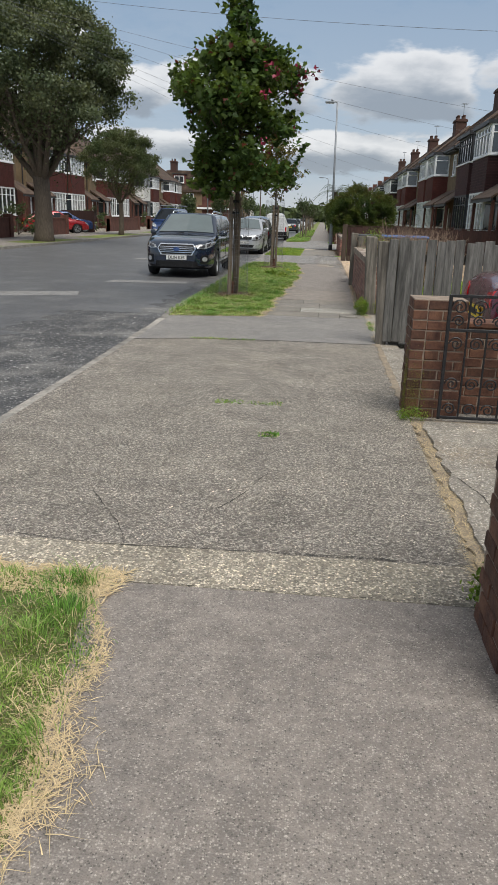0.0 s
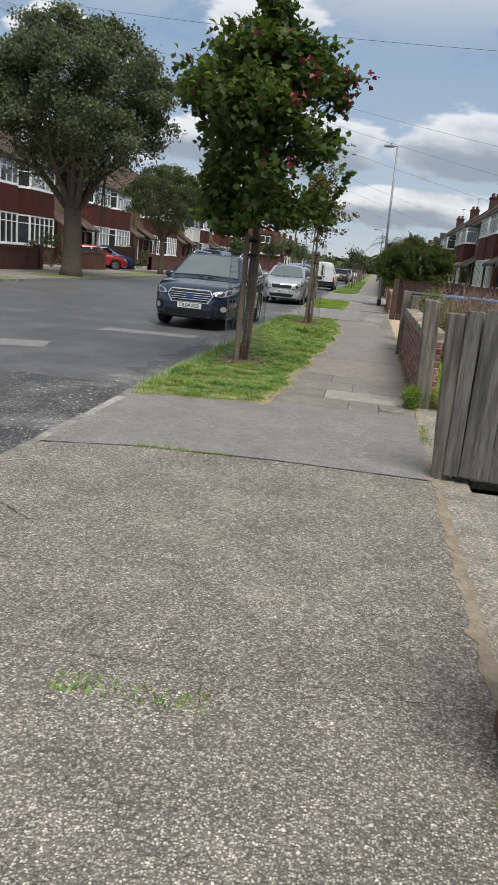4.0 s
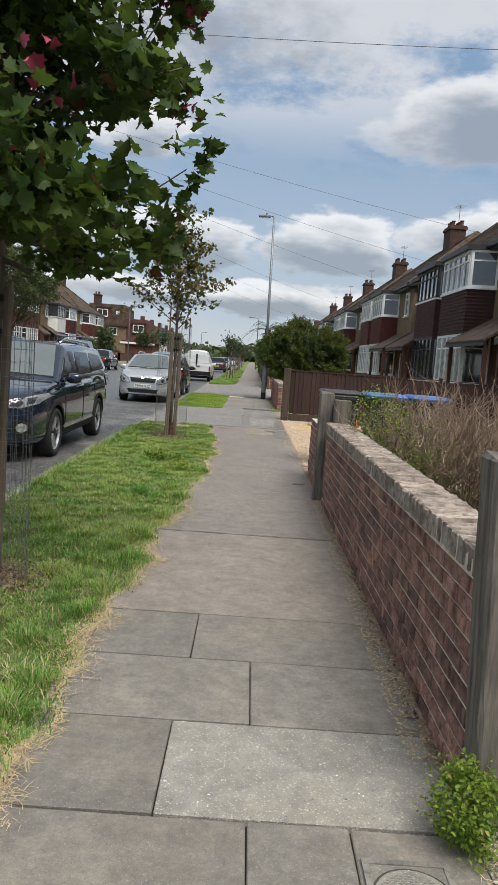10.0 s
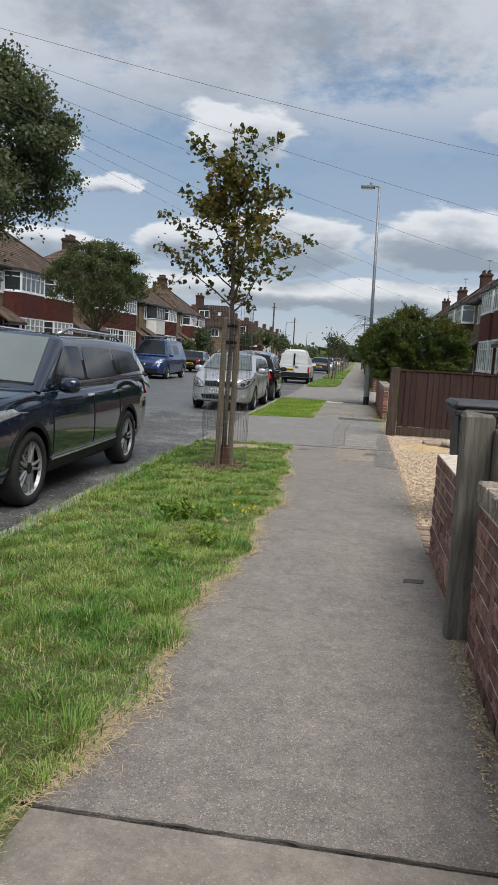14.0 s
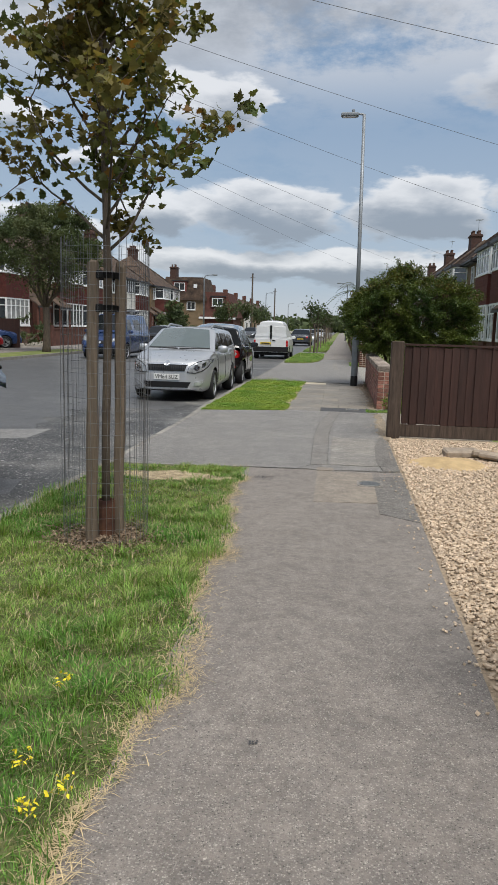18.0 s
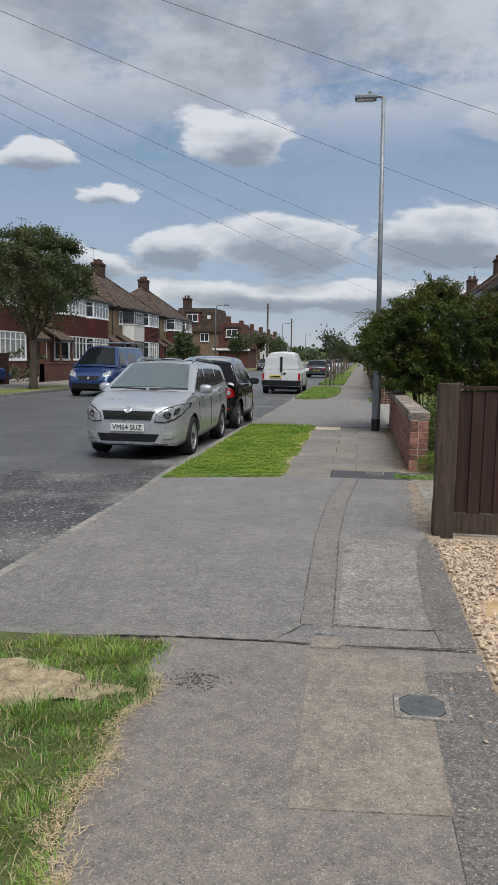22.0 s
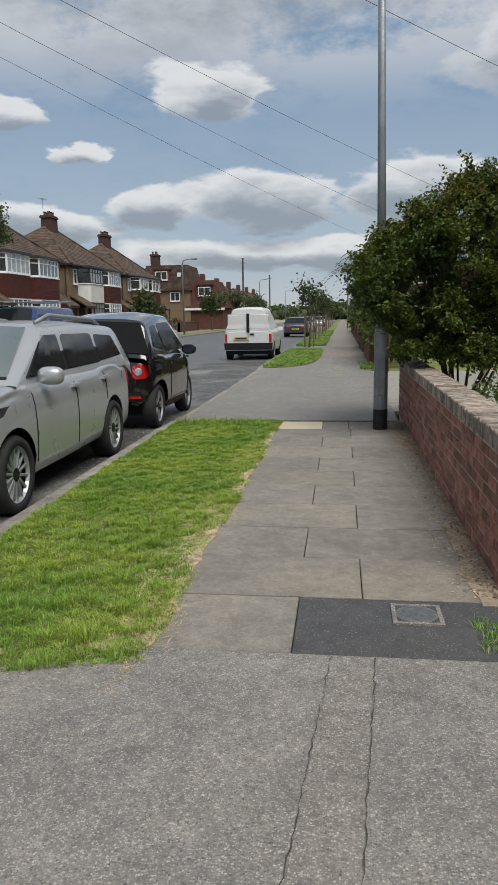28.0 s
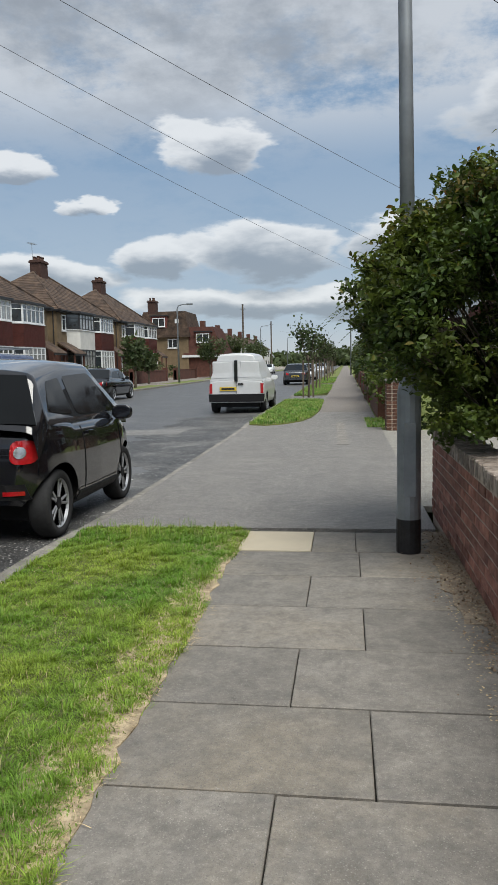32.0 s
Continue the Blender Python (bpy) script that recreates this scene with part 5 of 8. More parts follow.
        o = [q + nrm * (0.018 if sg > 0 else 0.011) for q in o] + [q - nrm * 0.01 for q in o]
        fs = [(0, 1, 4, 5), (1, 2, 3, 4), (11, 10, 7, 6), (10, 9, 8, 7), (0, 5, 11, 6), (2, 8, 9, 3), (0, 6, 7, 1), (1, 7, 8, 2), (3, 9, 10, 4), (4, 10, 11, 5)]
        gm = mesh(name, o, fs, m)
        part(name, gm, m, c)
    if rails:
        for s in (1, -1):
            x = s * (wbelt - (zc - zd) * tum - 0.10)
            part("roof_rail", tube([(x, rb + 0.1, zb + 0.01), (x, rb + 0.35, zb + 0.07), (x, fb - 0.45, zc + 0.085), (x, fb - 0.15, zc + 0.02)], [0.02, 0.024, 0.024, 0.02], 6), "chrome" if trim == "chrome" else "galv", c, smooth=True)
    for a in axles:
        for s in (1, -1):
            wheel_parts(c, s * (hw - inset), a, r, tread, spokes, s)
    for s in (1, -1):
        mir = bmesh.new()
        bmesh.ops.create_uvsphere(mir, u_segments=16, v_segments=10, radius=1.0)
        for v in mir.verts:
            v.co = Vector((0.1 + 0.115 * math.copysign(abs(v.co.x) ** 0.7, v.co.x), -0.05 + 0.075 * max(v.co.y, -0.35), 0.07 + 0.078 * math.copysign(abs(v.co.z) ** 0.75, v.co.z)))
        q = part("door_mirror", mir, paint, c, smooth=True)
        q.matrix_basis = pose(s * (wbelt + 0.015) - (0.2 if s < 0 else 0), fa - 0.42, zd - 0.03)
    return c


def plate(c, y, z, text, facing, yellow=False, tilt=0.0, x=0.0):
    """A number plate with its letters; facing 1: the car's front."""
    m = pose(x, y, z, tilt * facing, 0, 180 if facing > 0 else 0)
    p = part("number_plate", box(-0.26, 0.26, -0.008, 0.008, -0.056, 0.056, 0.003), "plate_y" if yellow else "plate_w", c)
    p.matrix_basis = m
    if text:
        writing(text, 0.112, "ink", p, pose(0, -0.011, 0) @ Matrix.Diagonal((0.92, 1, 1, 1)), depth=0.003)
    else:
        part("lettering", box(-0.2, 0.2, -0.0105, -0.007, -0.03, 0.03), "ink", p)


def lozenge(c, name, material, pts, d, thick=0.05):
    return part(name, panel(pts, d, thick), material, c)


def mirrored(c, name, material, pts, d, thick=0.05, label=""):
    for s in (1, -1):
        o = [(s * x, y, z) for x, y, z in pts]
        if s < 0:
            o.reverse()
        q = part(name, panel(o, (s * d[0], d[1], d[2]), thick), material, c)
        if label:
            q["label"] = label


# dark estate car with roof rails, nose towards the walker
A = car("dark navy estate car with roof rails parked at the kerb", (-3.60, 21.50), 180, "car_navy", 1.84,
        [(-2.66, 0.72), (-2.62, 0.92), (-2.5, 1.06), (-2.3, 1.10), (-1.0, 1.08), (0.9, 1.05), (1.25, 1.02), (1.9, 0.96), (2.2, 0.90), (2.36, 0.84), (2.42, 0.74), (2.435, 0.60)],
        [(-2.66, 0.42), (-2.4, 0.33), (-1.9, 0.27), (1.8, 0.25), (2.2, 0.26), (2.435, 0.30)],
        [(-2.66, 0.76), (-2.5, 0.90), (-2.0, 0.985), (0, 1.0), (1.6, 0.99), (1.95, 0.95), (2.2, 0.87), (2.36, 0.74), (2.435, 0.48)],
        (1.38, -1.42), 0.345, ((-2.56, 1.06), (-2.12, 1.55), (0.20, 1.57), (1.12, 1.04)),
        [[(0.80, 1.09), (-0.12, 1.11), (-0.18, 1.47), (0.22, 1.47)], [(-0.20, 1.11), (-1.12, 1.13), (-1.16, 1.46), (-0.26, 1.47)], [(-1.20, 1.14), (-2.20, 1.18), (-2.02, 1.42), (-1.24, 1.46)]],
        rails=True, trim="chrome", spokes=10)
decal(A, "sill_cladding", "plastic", [(-0.98, 0.26), (0.98, 0.24), (0.98, 0.38), (-0.98, 0.40)], "side")
decal(A, "sill_strip", "chrome", [(-0.95, 0.385), (0.95, 0.365), (0.95, 0.385), (-0.95, 0.405)], "side", 0.009, 0.02, label="bright chrome strip")
mirrored(A, "window_trim", "chrome", [(0.872, -2.3, 1.125), (0.865, 0.85, 1.065), (0.865, 0.85, 1.085), (0.872, -2.3, 1.145)], (1, 0, 0.2), 0.02, "bright chrome strip")
decal(A, "grille", "plastic", [(-0.40, 0.83), (-0.47, 0.73), (-0.38, 0.585), (0.38, 0.585), (0.47, 0.73), (0.40, 0.83)], "front", 0.008, both=False)
for z in (0.635, 0.68, 0.725, 0.77):
    decal(A, "grille_bar", "chrome", [(-0.43, z - 0.007), (0.43, z - 0.007), (0.43, z + 0.007), (-0.43, z + 0.007)], "front", 0.018, 0.02, False, "chrome grille bar", 2)
for o in ([(-0.41, 0.825), (0.41, 0.825), (0.42, 0.85), (-0.42, 0.85)], [(-0.38, 0.565), (0.38, 0.565), (0.375, 0.588), (-0.375, 0.588)]):
    decal(A, "grille_rim", "chrome", o, "front", 0.02, 0.03, False, "chrome grille surround", 3)
for o in ([(0.40, 0.85), (0.425, 0.85), (0.495, 0.73), (0.465, 0.73)], [(0.465, 0.73), (0.495, 0.73), (0.40, 0.565), (0.372, 0.575)]):
    decal(A, "grille_rim", "chrome", o, "front", 0.02, 0.03, True, "chrome grille surround", 2)
decal(A, "badge", "car_blue", [(0.085 * math.cos(a), 0.71 + 0.05 * math.sin(a)) for a in np.linspace(0, 2 * math.pi, 15)[:-1]], "front", 0.026, both=False, cuts=1)
decal(A, "headlamp", "headlamp", [(0.52, 0.735), (0.55, 0.805), (0.70, 0.86), (0.86, 0.905), (0.89, 0.86), (0.84, 0.775), (0.70, 0.725)], "front", 0.014)
decal(A, "headlamp_inner", "lamp_dark", [(0.57, 0.75), (0.59, 0.80), (0.69, 0.835), (0.72, 0.79), (0.68, 0.745)], "front", 0.02, 0.02)
decal(A, "headlamp_inner", "lamp_dark", [(0.75, 0.77), (0.75, 0.85), (0.82, 0.87), (0.81, 0.79)], "front", 0.02, 0.02)
decal(A, "fog_lamp_bezel", "plastic", [(0.60, 0.38), (0.62, 0.56), (0.78, 0.58), (0.80, 0.42), (0.74, 0.36)], "front", 0.010)
decal(A, "fog_lamp", "headlamp", [(0.71 + 0.06 * math.cos(a), 0.475 + 0.06 * math.sin(a)) for a in np.linspace(0, 2 * math.pi, 13)[:-1]], "front", 0.014, both=True, cuts=1)
decal(A, "lower_intake", "plastic", [(-0.55, 0.30), (0.55, 0.30), (0.52, 0.42), (-0.52, 0.42)], "front", 0.007, both=False)
decal(A, "bumper_lip", "plastic", [(-0.72, 0.285), (-0.55, 0.27), (0.55, 0.27), (0.72, 0.285), (0.72, 0.32), (0.5, 0.305), (-0.5, 0.305), (-0.72, 0.32)], "front", 0.012, both=False)
plate(A, 2.452, 0.505, "DL04 KES", 1)
decal(A, "tail_lamp", "red_lens", [(-2.60, 0.84), (-2.36, 0.86), (-2.28, 1.03), (-2.53, 1.03)], "side", 0.012)
for y in (0.03, -0.95):
    decal(A, "door_handle", "chrome", [(y, 0.94), (y - 0.19, 0.945), (y - 0.19, 0.97), (y, 0.965)], "side", 0.03, 0.04, cuts=1)
for y in (-0.20, 0.90, -1.10):
    decal(A, "door_gap", "plastic", [(y, 0.42), (y + 0.009, 0.42), (y + 0.009, 1.03), (y, 1.03)], "side", 0.002, 0.01)
for y in (1.38, -1.42):
    decal(A, "arch_trim", "plastic", [(y + 0.43 * math.cos(a), 0.345 + 0.43 * math.sin(a)) for a in np.linspace(0.15, math.pi - 0.15, 12)] + [(y + 0.385 * math.cos(a), 0.345 + 0.385 * math.sin(a)) for a in np.linspace(math.pi - 0.15, 0.15, 12)], "side", 0.008, 0.02, cuts=0)
mirrored(A, "wiper", "plastic", [(0.05, 1.10, 1.08), (0.75, 1.03, 1.09), (0.75, 1.02, 1.105), (0.05, 1.09, 1.095)], (0, 0.5, 0.8), 0.01)

# silver estate car, nose towards the walker
B = car("silver compact estate car parked at the kerb", (-3.27, 34.30), 180, "car_silver", 1.66,
        [(-2.12, 0.84), (-2.06, 1.0), (-1.9, 1.02), (-0.5, 1.01), (0.9, 1.0), (1.15, 0.975), (1.7, 0.895), (1.95, 0.835), (2.06, 0.785), (2.12, 0.70), (2.135, 0.58)],
        [(-2.12, 0.36), (-1.9, 0.28), (1.6, 0.23), (1.9, 0.21), (2.135, 0.24)],
        [(-2.12, 0.80), (-1.95, 0.93), (-1.5, 0.985), (0, 1.0), (1.3, 0.99), (1.65, 0.96), (1.9, 0.88), (2.05, 0.75), (2.135, 0.45)],
        (1.24, -1.21), 0.31, ((-2.10, 1.0), (-1.82, 1.42), (0.18, 1.45), (1.10, 0.99)),
        [[(0.80, 1.03), (-0.05, 1.04), (-0.10, 1.36), (0.22, 1.36)], [(-0.13, 1.04), (-0.98, 1.05), (-1.02, 1.35), (-0.18, 1.36)], [(-1.06, 1.06), (-1.80, 1.09), (-1.66, 1.31), (-1.10, 1.34)]],
        rails=True, spokes=14)
decal(B, "grille", "plastic", [(-0.40, 0.745), (-0.36, 0.615), (0.36, 0.615), (0.40, 0.745)], "front", 0.008, both=False)
for k in range(17):
    x = -0.36 + 0.045 * k
    decal(B, "grille_bar", "black_paint", [(x - 0.006, 0.625), (x + 0.006, 0.625), (x + 0.006, 0.735), (x - 0.006, 0.735)], "front", 0.02, 0.02, False, cuts=1)
decal(B, "grille_rim", "chrome", [(-0.42, 0.745), (0.42, 0.745), (0.40, 0.768), (0, 0.785), (-0.40, 0.768)], "front", 0.018, 0.03, False, "chrome grille edge")
decal(B, "badge", "chrome", [(0.052 * math.cos(a), 0.77 + 0.052 * math.sin(a)) for a in np.linspace(0, 2 * math.pi, 15)[:-1]], "front", 0.028, both=False, cuts=1)
decal(B, "headlamp", "headlamp", [(0.42, 0.60), (0.45, 0.70), (0.56, 0.775), (0.70, 0.825), (0.785, 0.835), (0.79, 0.79), (0.755, 0.70), (0.68, 0.63), (0.56, 0.59)], "front", 0.016)
decal(B, "headlamp_rim", "lamp_dark", [(0.405, 0.585), (0.44, 0.71), (0.55, 0.79), (0.70, 0.84), (0.795, 0.85), (0.80, 0.785), (0.765, 0.69), (0.69, 0.615), (0.56, 0.575)], "front", 0.007)
decal(B, "headlamp_inner", "chrome", [(0.585 + 0.055 * math.cos(a), 0.69 + 0.055 * math.sin(a)) for a in np.linspace(0, 2 * math.pi, 13)[:-1]], "front", 0.022, 0.02)
decal(B, "headlamp_inner", "chrome", [(0.67, 0.68), (0.68, 0.77), (0.735, 0.80), (0.725, 0.70)], "front", 0.021, 0.02)
decal(B, "lower_intake", "plastic", [(-0.42, 0.29), (0.42, 0.29), (0.48, 0.405), (-0.48, 0.405)], "front", 0.010, both=False)
decal(B, "fog_lamp", "headlamp", [(0.535, 0.335), (0.55, 0.40), (0.66, 0.43), (0.72, 0.44), (0.70, 0.37), (0.64, 0.33)], "front", 0.016)
decal(B, "bumper_strip", "chrome", [(-0.48, 0.262), (0.48, 0.262), (0.48, 0.275), (-0.48, 0.275)], "front", 0.012, 0.02, False, "thin bright strip")
decal(B, "front_lip", "plastic", [(-0.6, 0.24), (-0.4, 0.225), (0.4, 0.225), (0.6, 0.24), (0.6, 0.255), (0.4, 0.245), (-0.4, 0.245), (-0.6, 0.255)], "front", 0.010, both=False)
plate(B, 2.155, 0.50, "VM64 SUZ", 1)
for y in (0.02, -0.86):
    decal(B, "door_handle", "car_silver", [(y, 0.875), (y - 0.18, 0.88), (y - 0.18, 0.91), (y, 0.905)], "side", 0.03, 0.04, cuts=1)
for y in (-0.10, 0.85, -0.99):
    decal(B, "door_gap", "plastic", [(y, 0.34 if y > -0.9 else 0.66), (y + 0.008, 0.34 if y > -0.9 else 0.66), (y + 0.008, 0.97), (y, 0.97)], "side", 0.002, 0.01)
mirrored(B, "wiper", "plastic", [(0.02, 1.10, 1.025), (0.66, 1.02, 1.03), (0.66, 1.01, 1.05), (0.02, 1.09, 1.045)], (0, 0.5, 0.8), 0.01)
decal(B, "tail_lamp", "red_lens", [(-2.06, 0.72), (-1.90, 0.72), (-1.84, 0.97), (-2.02, 0.97)], "side", 0.008)

# black two-seater, tail towards the walker
C = car("small black two-seat city car parked at the kerb", (-3.24, 38.52), 0, "car_black", 1.66,
        [(-1.36, 0.55), (-1.34, 0.78), (-1.26, 0.96), (-1.1, 1.03), (0.3, 0.99), (0.95, 0.97), (1.20, 0.88), (1.31, 0.72), (1.36, 0.55)],
        [(-1.36, 0.36), (-1.2, 0.30), (1.2, 0.24), (1.36, 0.30)],
        [(-1.36, 0.60), (-1.30, 0.80), (-1.15, 0.93), (-0.9, 0.985), (0, 1.0), (0.8, 0.99), (1.15, 0.92), (1.36, 0.65)],
        (0.93, -0.94), 0.305, ((-1.335, 0.98), (-1.07, 1.47), (0.38, 1.55), (1.10, 0.97)),
        [[(0.84, 1.02), (-0.35, 1.05), (-0.42, 1.42), (0.32, 1.44)], [(-0.46, 1.06), (-0.98, 1.12), (-0.84, 1.38), (-0.52, 1.41)]],
        spokes=10, screen="dark_glass", glass="dark_glass", inset=0.145, tread=0.185)
decal(C, "tail_lamp", "red_lens", [(0.615 + 0.105 * math.copysign(abs(math.cos(a)) ** 0.6, math.cos(a)), 0.80 + 0.10 * math.copysign(abs(math.sin(a)) ** 0.6, math.sin(a))) for a in np.linspace(0, 2 * math.pi, 17)[:-1]], "rear", 0.014, cuts=5)
decal(C, "lamp_centre", "headlamp", [(0.595 + 0.05 * math.cos(a), 0.80 + 0.05 * math.sin(a)) for a in np.linspace(0, 2 * math.pi, 13)[:-1]], "rear", 0.022, 0.02)
decal(C, "rear_bumper", "plastic", [(-0.66, 0.40), (0.66, 0.40), (0.62, 0.53), (-0.62, 0.53)], "rear", 0.008, both=False)
decal(C, "reflector", "red_lens", [(0.45, 0.44), (0.62, 0.44), (0.62, 0.475), (0.45, 0.475)], "rear", 0.016, 0.02)
for y in (-0.41, 0.70):
    decal(C, "door_gap", "plastic", [(y, 0.36), (y + 0.008, 0.36), (y + 0.008, 0.95), (y, 0.95)], "side", 0.002, 0.01)
decal(C, "door_handle", "car_black", [(-0.16, 0.86), (-0.33, 0.865), (-0.33, 0.895), (-0.16, 0.89)], "side", 0.03, 0.04, cuts=1)
decal(C, "sill", "plastic", [(-0.55, 0.26), (0.55, 0.25), (0.55, 0.33), (-0.55, 0.34)], "side")
plate(C, -1.37, 0.62, "", -1, True)

# white delivery van, tail towards the walker
D = car("white panel van with black bumper parked at the kerb", (-3.25, 55.45), 0, "car_white", 1.74,
        [(-2.04, 0.95), (-2.02, 1.05), (0.7, 1.05), (1.2, 1.0), (1.7, 0.88), (2.0, 0.70), (2.08, 0.5)],
        [(-2.04, 0.34), (1.7, 0.25), (2.08, 0.3)],
        [(-2.04, 0.97), (-1.8, 1.0), (1.4, 0.99), (1.9, 0.88), (2.08, 0.7)],
        (1.30, -1.35), 0.31, ((-2.035, 1.0), (-1.98, 1.80), (0.35, 1.82), (1.1, 1.0)),
        [[(0.85, 1.08), (0.05, 1.10), (0.0, 1.55), (0.40, 1.57)]], spokes=6, category="van", screen="car_glass", glass="car_white")
lozenge(D, "rear_bumper", "plastic", [(-0.84, -2.06, 0.36), (0.84, -2.06, 0.36), (0.86, -2.05, 0.60), (-0.86, -2.05, 0.60)], (0, -1, 0), 0.08)
decal(D, "tail_lamp", "red_lens", [(0.74, 0.62), (0.74, 0.92), (0.83, 0.92), (0.83, 0.62)], "rear", 0.010)
for x in (0.12, -0.72):
    part("rear_window_panel", box(x, x + 0.60, -2.03, -1.99, 1.12, 1.60, 0.03), "car_white", D)
part("door_seam", box(-0.05, 0.05, -2.075, -2.03, 0.98, 1.62), "car_glass", D, "dark gap between the rear doors")
part("door_seam", box(-0.008, 0.008, -2.062, -2.02, 0.62, 0.98), "plastic", D)
part("door_handle", box(0.06, 0.22, -2.08, -2.04, 0.88, 0.93, 0.01), "plastic", D)
plate(D, -2.07, 0.76, "", -1, True, 0.0, -0.25)

# blue van on the far side, nose towards the walker
E = car("dark blue delivery van with roof rack on the far side", (-10.0, 50.4), 180, "car_blue", 1.92,
        [(-2.4, 1.05), (-2.38, 1.15), (0.9, 1.15), (1.4, 1.12), (1.9, 1.02), (2.25, 0.85), (2.40, 0.55)],
        [(-2.4, 0.35), (1.9, 0.25), (2.4, 0.3)],
        [(-2.4, 0.97), (-2.1, 1.0), (1.5, 0.99), (2.1, 0.93), (2.40, 0.75)],
        (1.45, -1.60), 0.33, ((-2.39, 1.1), (-2.32, 1.90), (0.70, 1.90), (1.62, 1.12)),
        [[(1.25, 1.18), (0.35, 1.2), (0.30, 1.68), (0.72, 1.70)], [(-0.1, 1.22), (-1.1, 1.22), (-1.1, 1.68), (-0.1, 1.68)]], spokes=6, category="van", screen="car_glass")
decal(E, "bumper", "plastic", [(-0.86, 0.30), (0.86, 0.30), (0.86, 0.50), (-0.86, 0.50)], "front", 0.010, both=False)
decal(E, "grille", "plastic", [(-0.42, 0.78), (-0.36, 0.64), (0.36, 0.64), (0.42, 0.78)], "front", 0.008, both=False)
decal(E, "badge", "chrome", [(-0.05, 0.71), (0, 0.65), (0.05, 0.71), (0, 0.77)], "front", 0.02, both=False, cuts=0)
decal(E, "headlamp", "headlamp", [(0.52, 0.74), (0.54, 0.88), (0.70, 0.98), (0.84, 0.98), (0.82, 0.80)], "front", 0.008)
plate(E, 2.40, 0.42, "", 1)
rack = bmesh.new()
for y in (-1.9, -0.9, 0.1):
    tube_into(rack, [(-0.72, y, 1.93), (-0.70, y, 2.08), (0.70, y, 2.08), (0.72, y, 1.93)], [0.02] * 4, 6)
tube_into(rack, [(-0.7, -2.1, 2.1), (-0.7, 0.4, 2.1)], [0.02] * 2, 6)
tube_into(rack, [(0.7, -2.1, 2.1), (0.7, 0.4, 2.1)], [0.02] * 2, 6)
part("roof_rack", rack, "galv", E)


def saloon(label, at, rz, paint):
    c = car(label, at, rz, paint, 1.78,
            [(-2.2, 0.75), (-2.12, 0.93), (-1.6, 0.98), (0.8, 0.95), (1.2, 0.93), (1.9, 0.80), (2.1, 0.68), (2.2, 0.5)],
            [(-2.2, 0.34), (1.8, 0.23), (2.2, 0.28)],
            [(-2.2, 0.80), (-1.9, 0.94), (-1.2, 0.99), (1.3, 0.99), (1.9, 0.92), (2.2, 0.70)],
            (1.35, -1.30), 0.31, ((-1.80, 0.96), (-1.15, 1.40), (0.15, 1.43), (1.05, 0.94)),
            [[(0.75, 0.98), (-0.15, 1.0), (-0.2, 1.33), (0.2, 1.34)], [(-0.23, 1.0), (-1.3, 1.02), (-1.0, 1.28), (-0.28, 1.33)]], spokes=10, screen="car_glass")
    decal(c, "headlamp", "headlamp", [(0.45, 0.58), (0.47, 0.67), (0.70, 0.74), (0.78, 0.70), (0.70, 0.60)], "front", 0.008, cuts=1)
    decal(c, "tail_lamp", "red_lens", [(0.46, 0.68), (0.46, 0.82), (0.78, 0.88), (0.80, 0.70)], "rear", 0.008, cuts=1)
    plate(c, 2.215, 0.42, "", 1)
    plate(c, -2.215, 0.60, "", -1, True)
    return c


saloon("black saloon car parked on the far side", (-11.0, 64.0), 0, "car_black")
saloon("dark grey saloon car far along the street", (-11.5, 112.0), 180, "car_grey")
saloon("silver saloon car far along the street", (-3.4, 98.0), 180, "car_silver")
saloon("dark grey hatchback parked far ahead", (-3.4, 84.0), 0, "car_grey")
saloon("black car parked far ahead on the far side", (-11.6, 128.0), 0, "car_black")
for q, (p, m) in zip(range(3), ((133.0, "car_silver"), (142.0, "car_white"), (152.0, "car_grey"))):
    saloon("small distant parked car", (-11.6 if q % 2 else -3.4, p), 180, m)
saloon("red hatchback on a forecourt across the street", (-18.3, 51.2, -0.03), -60, "car_red")
saloon("dark blue car on a forecourt across the street", (-18.8, 54.4, -0.03), -60, "car_blue")
saloon("maroon hatchback behind the iron gate, tail to the street", (3.85, 8.0, -0.006), -90, "car_maroon")

# ---- walls, posts, fences, gate, slabs ----
BL, BH, BD, MJ = 0.215, 0.065, 0.1025, 0.010


def brick_mesh(name, l, h, d, material):
    bm = box(-l / 2, l / 2, -d / 2, d / 2, 0, h, 0.004)
    for v in bm.verts:
        v.co += Vector((rng.normal(0, 0.0012), rng.normal(0, 0.0012), rng.normal(0, 0.0012)))
    return bmesh_of(name, bm, material)


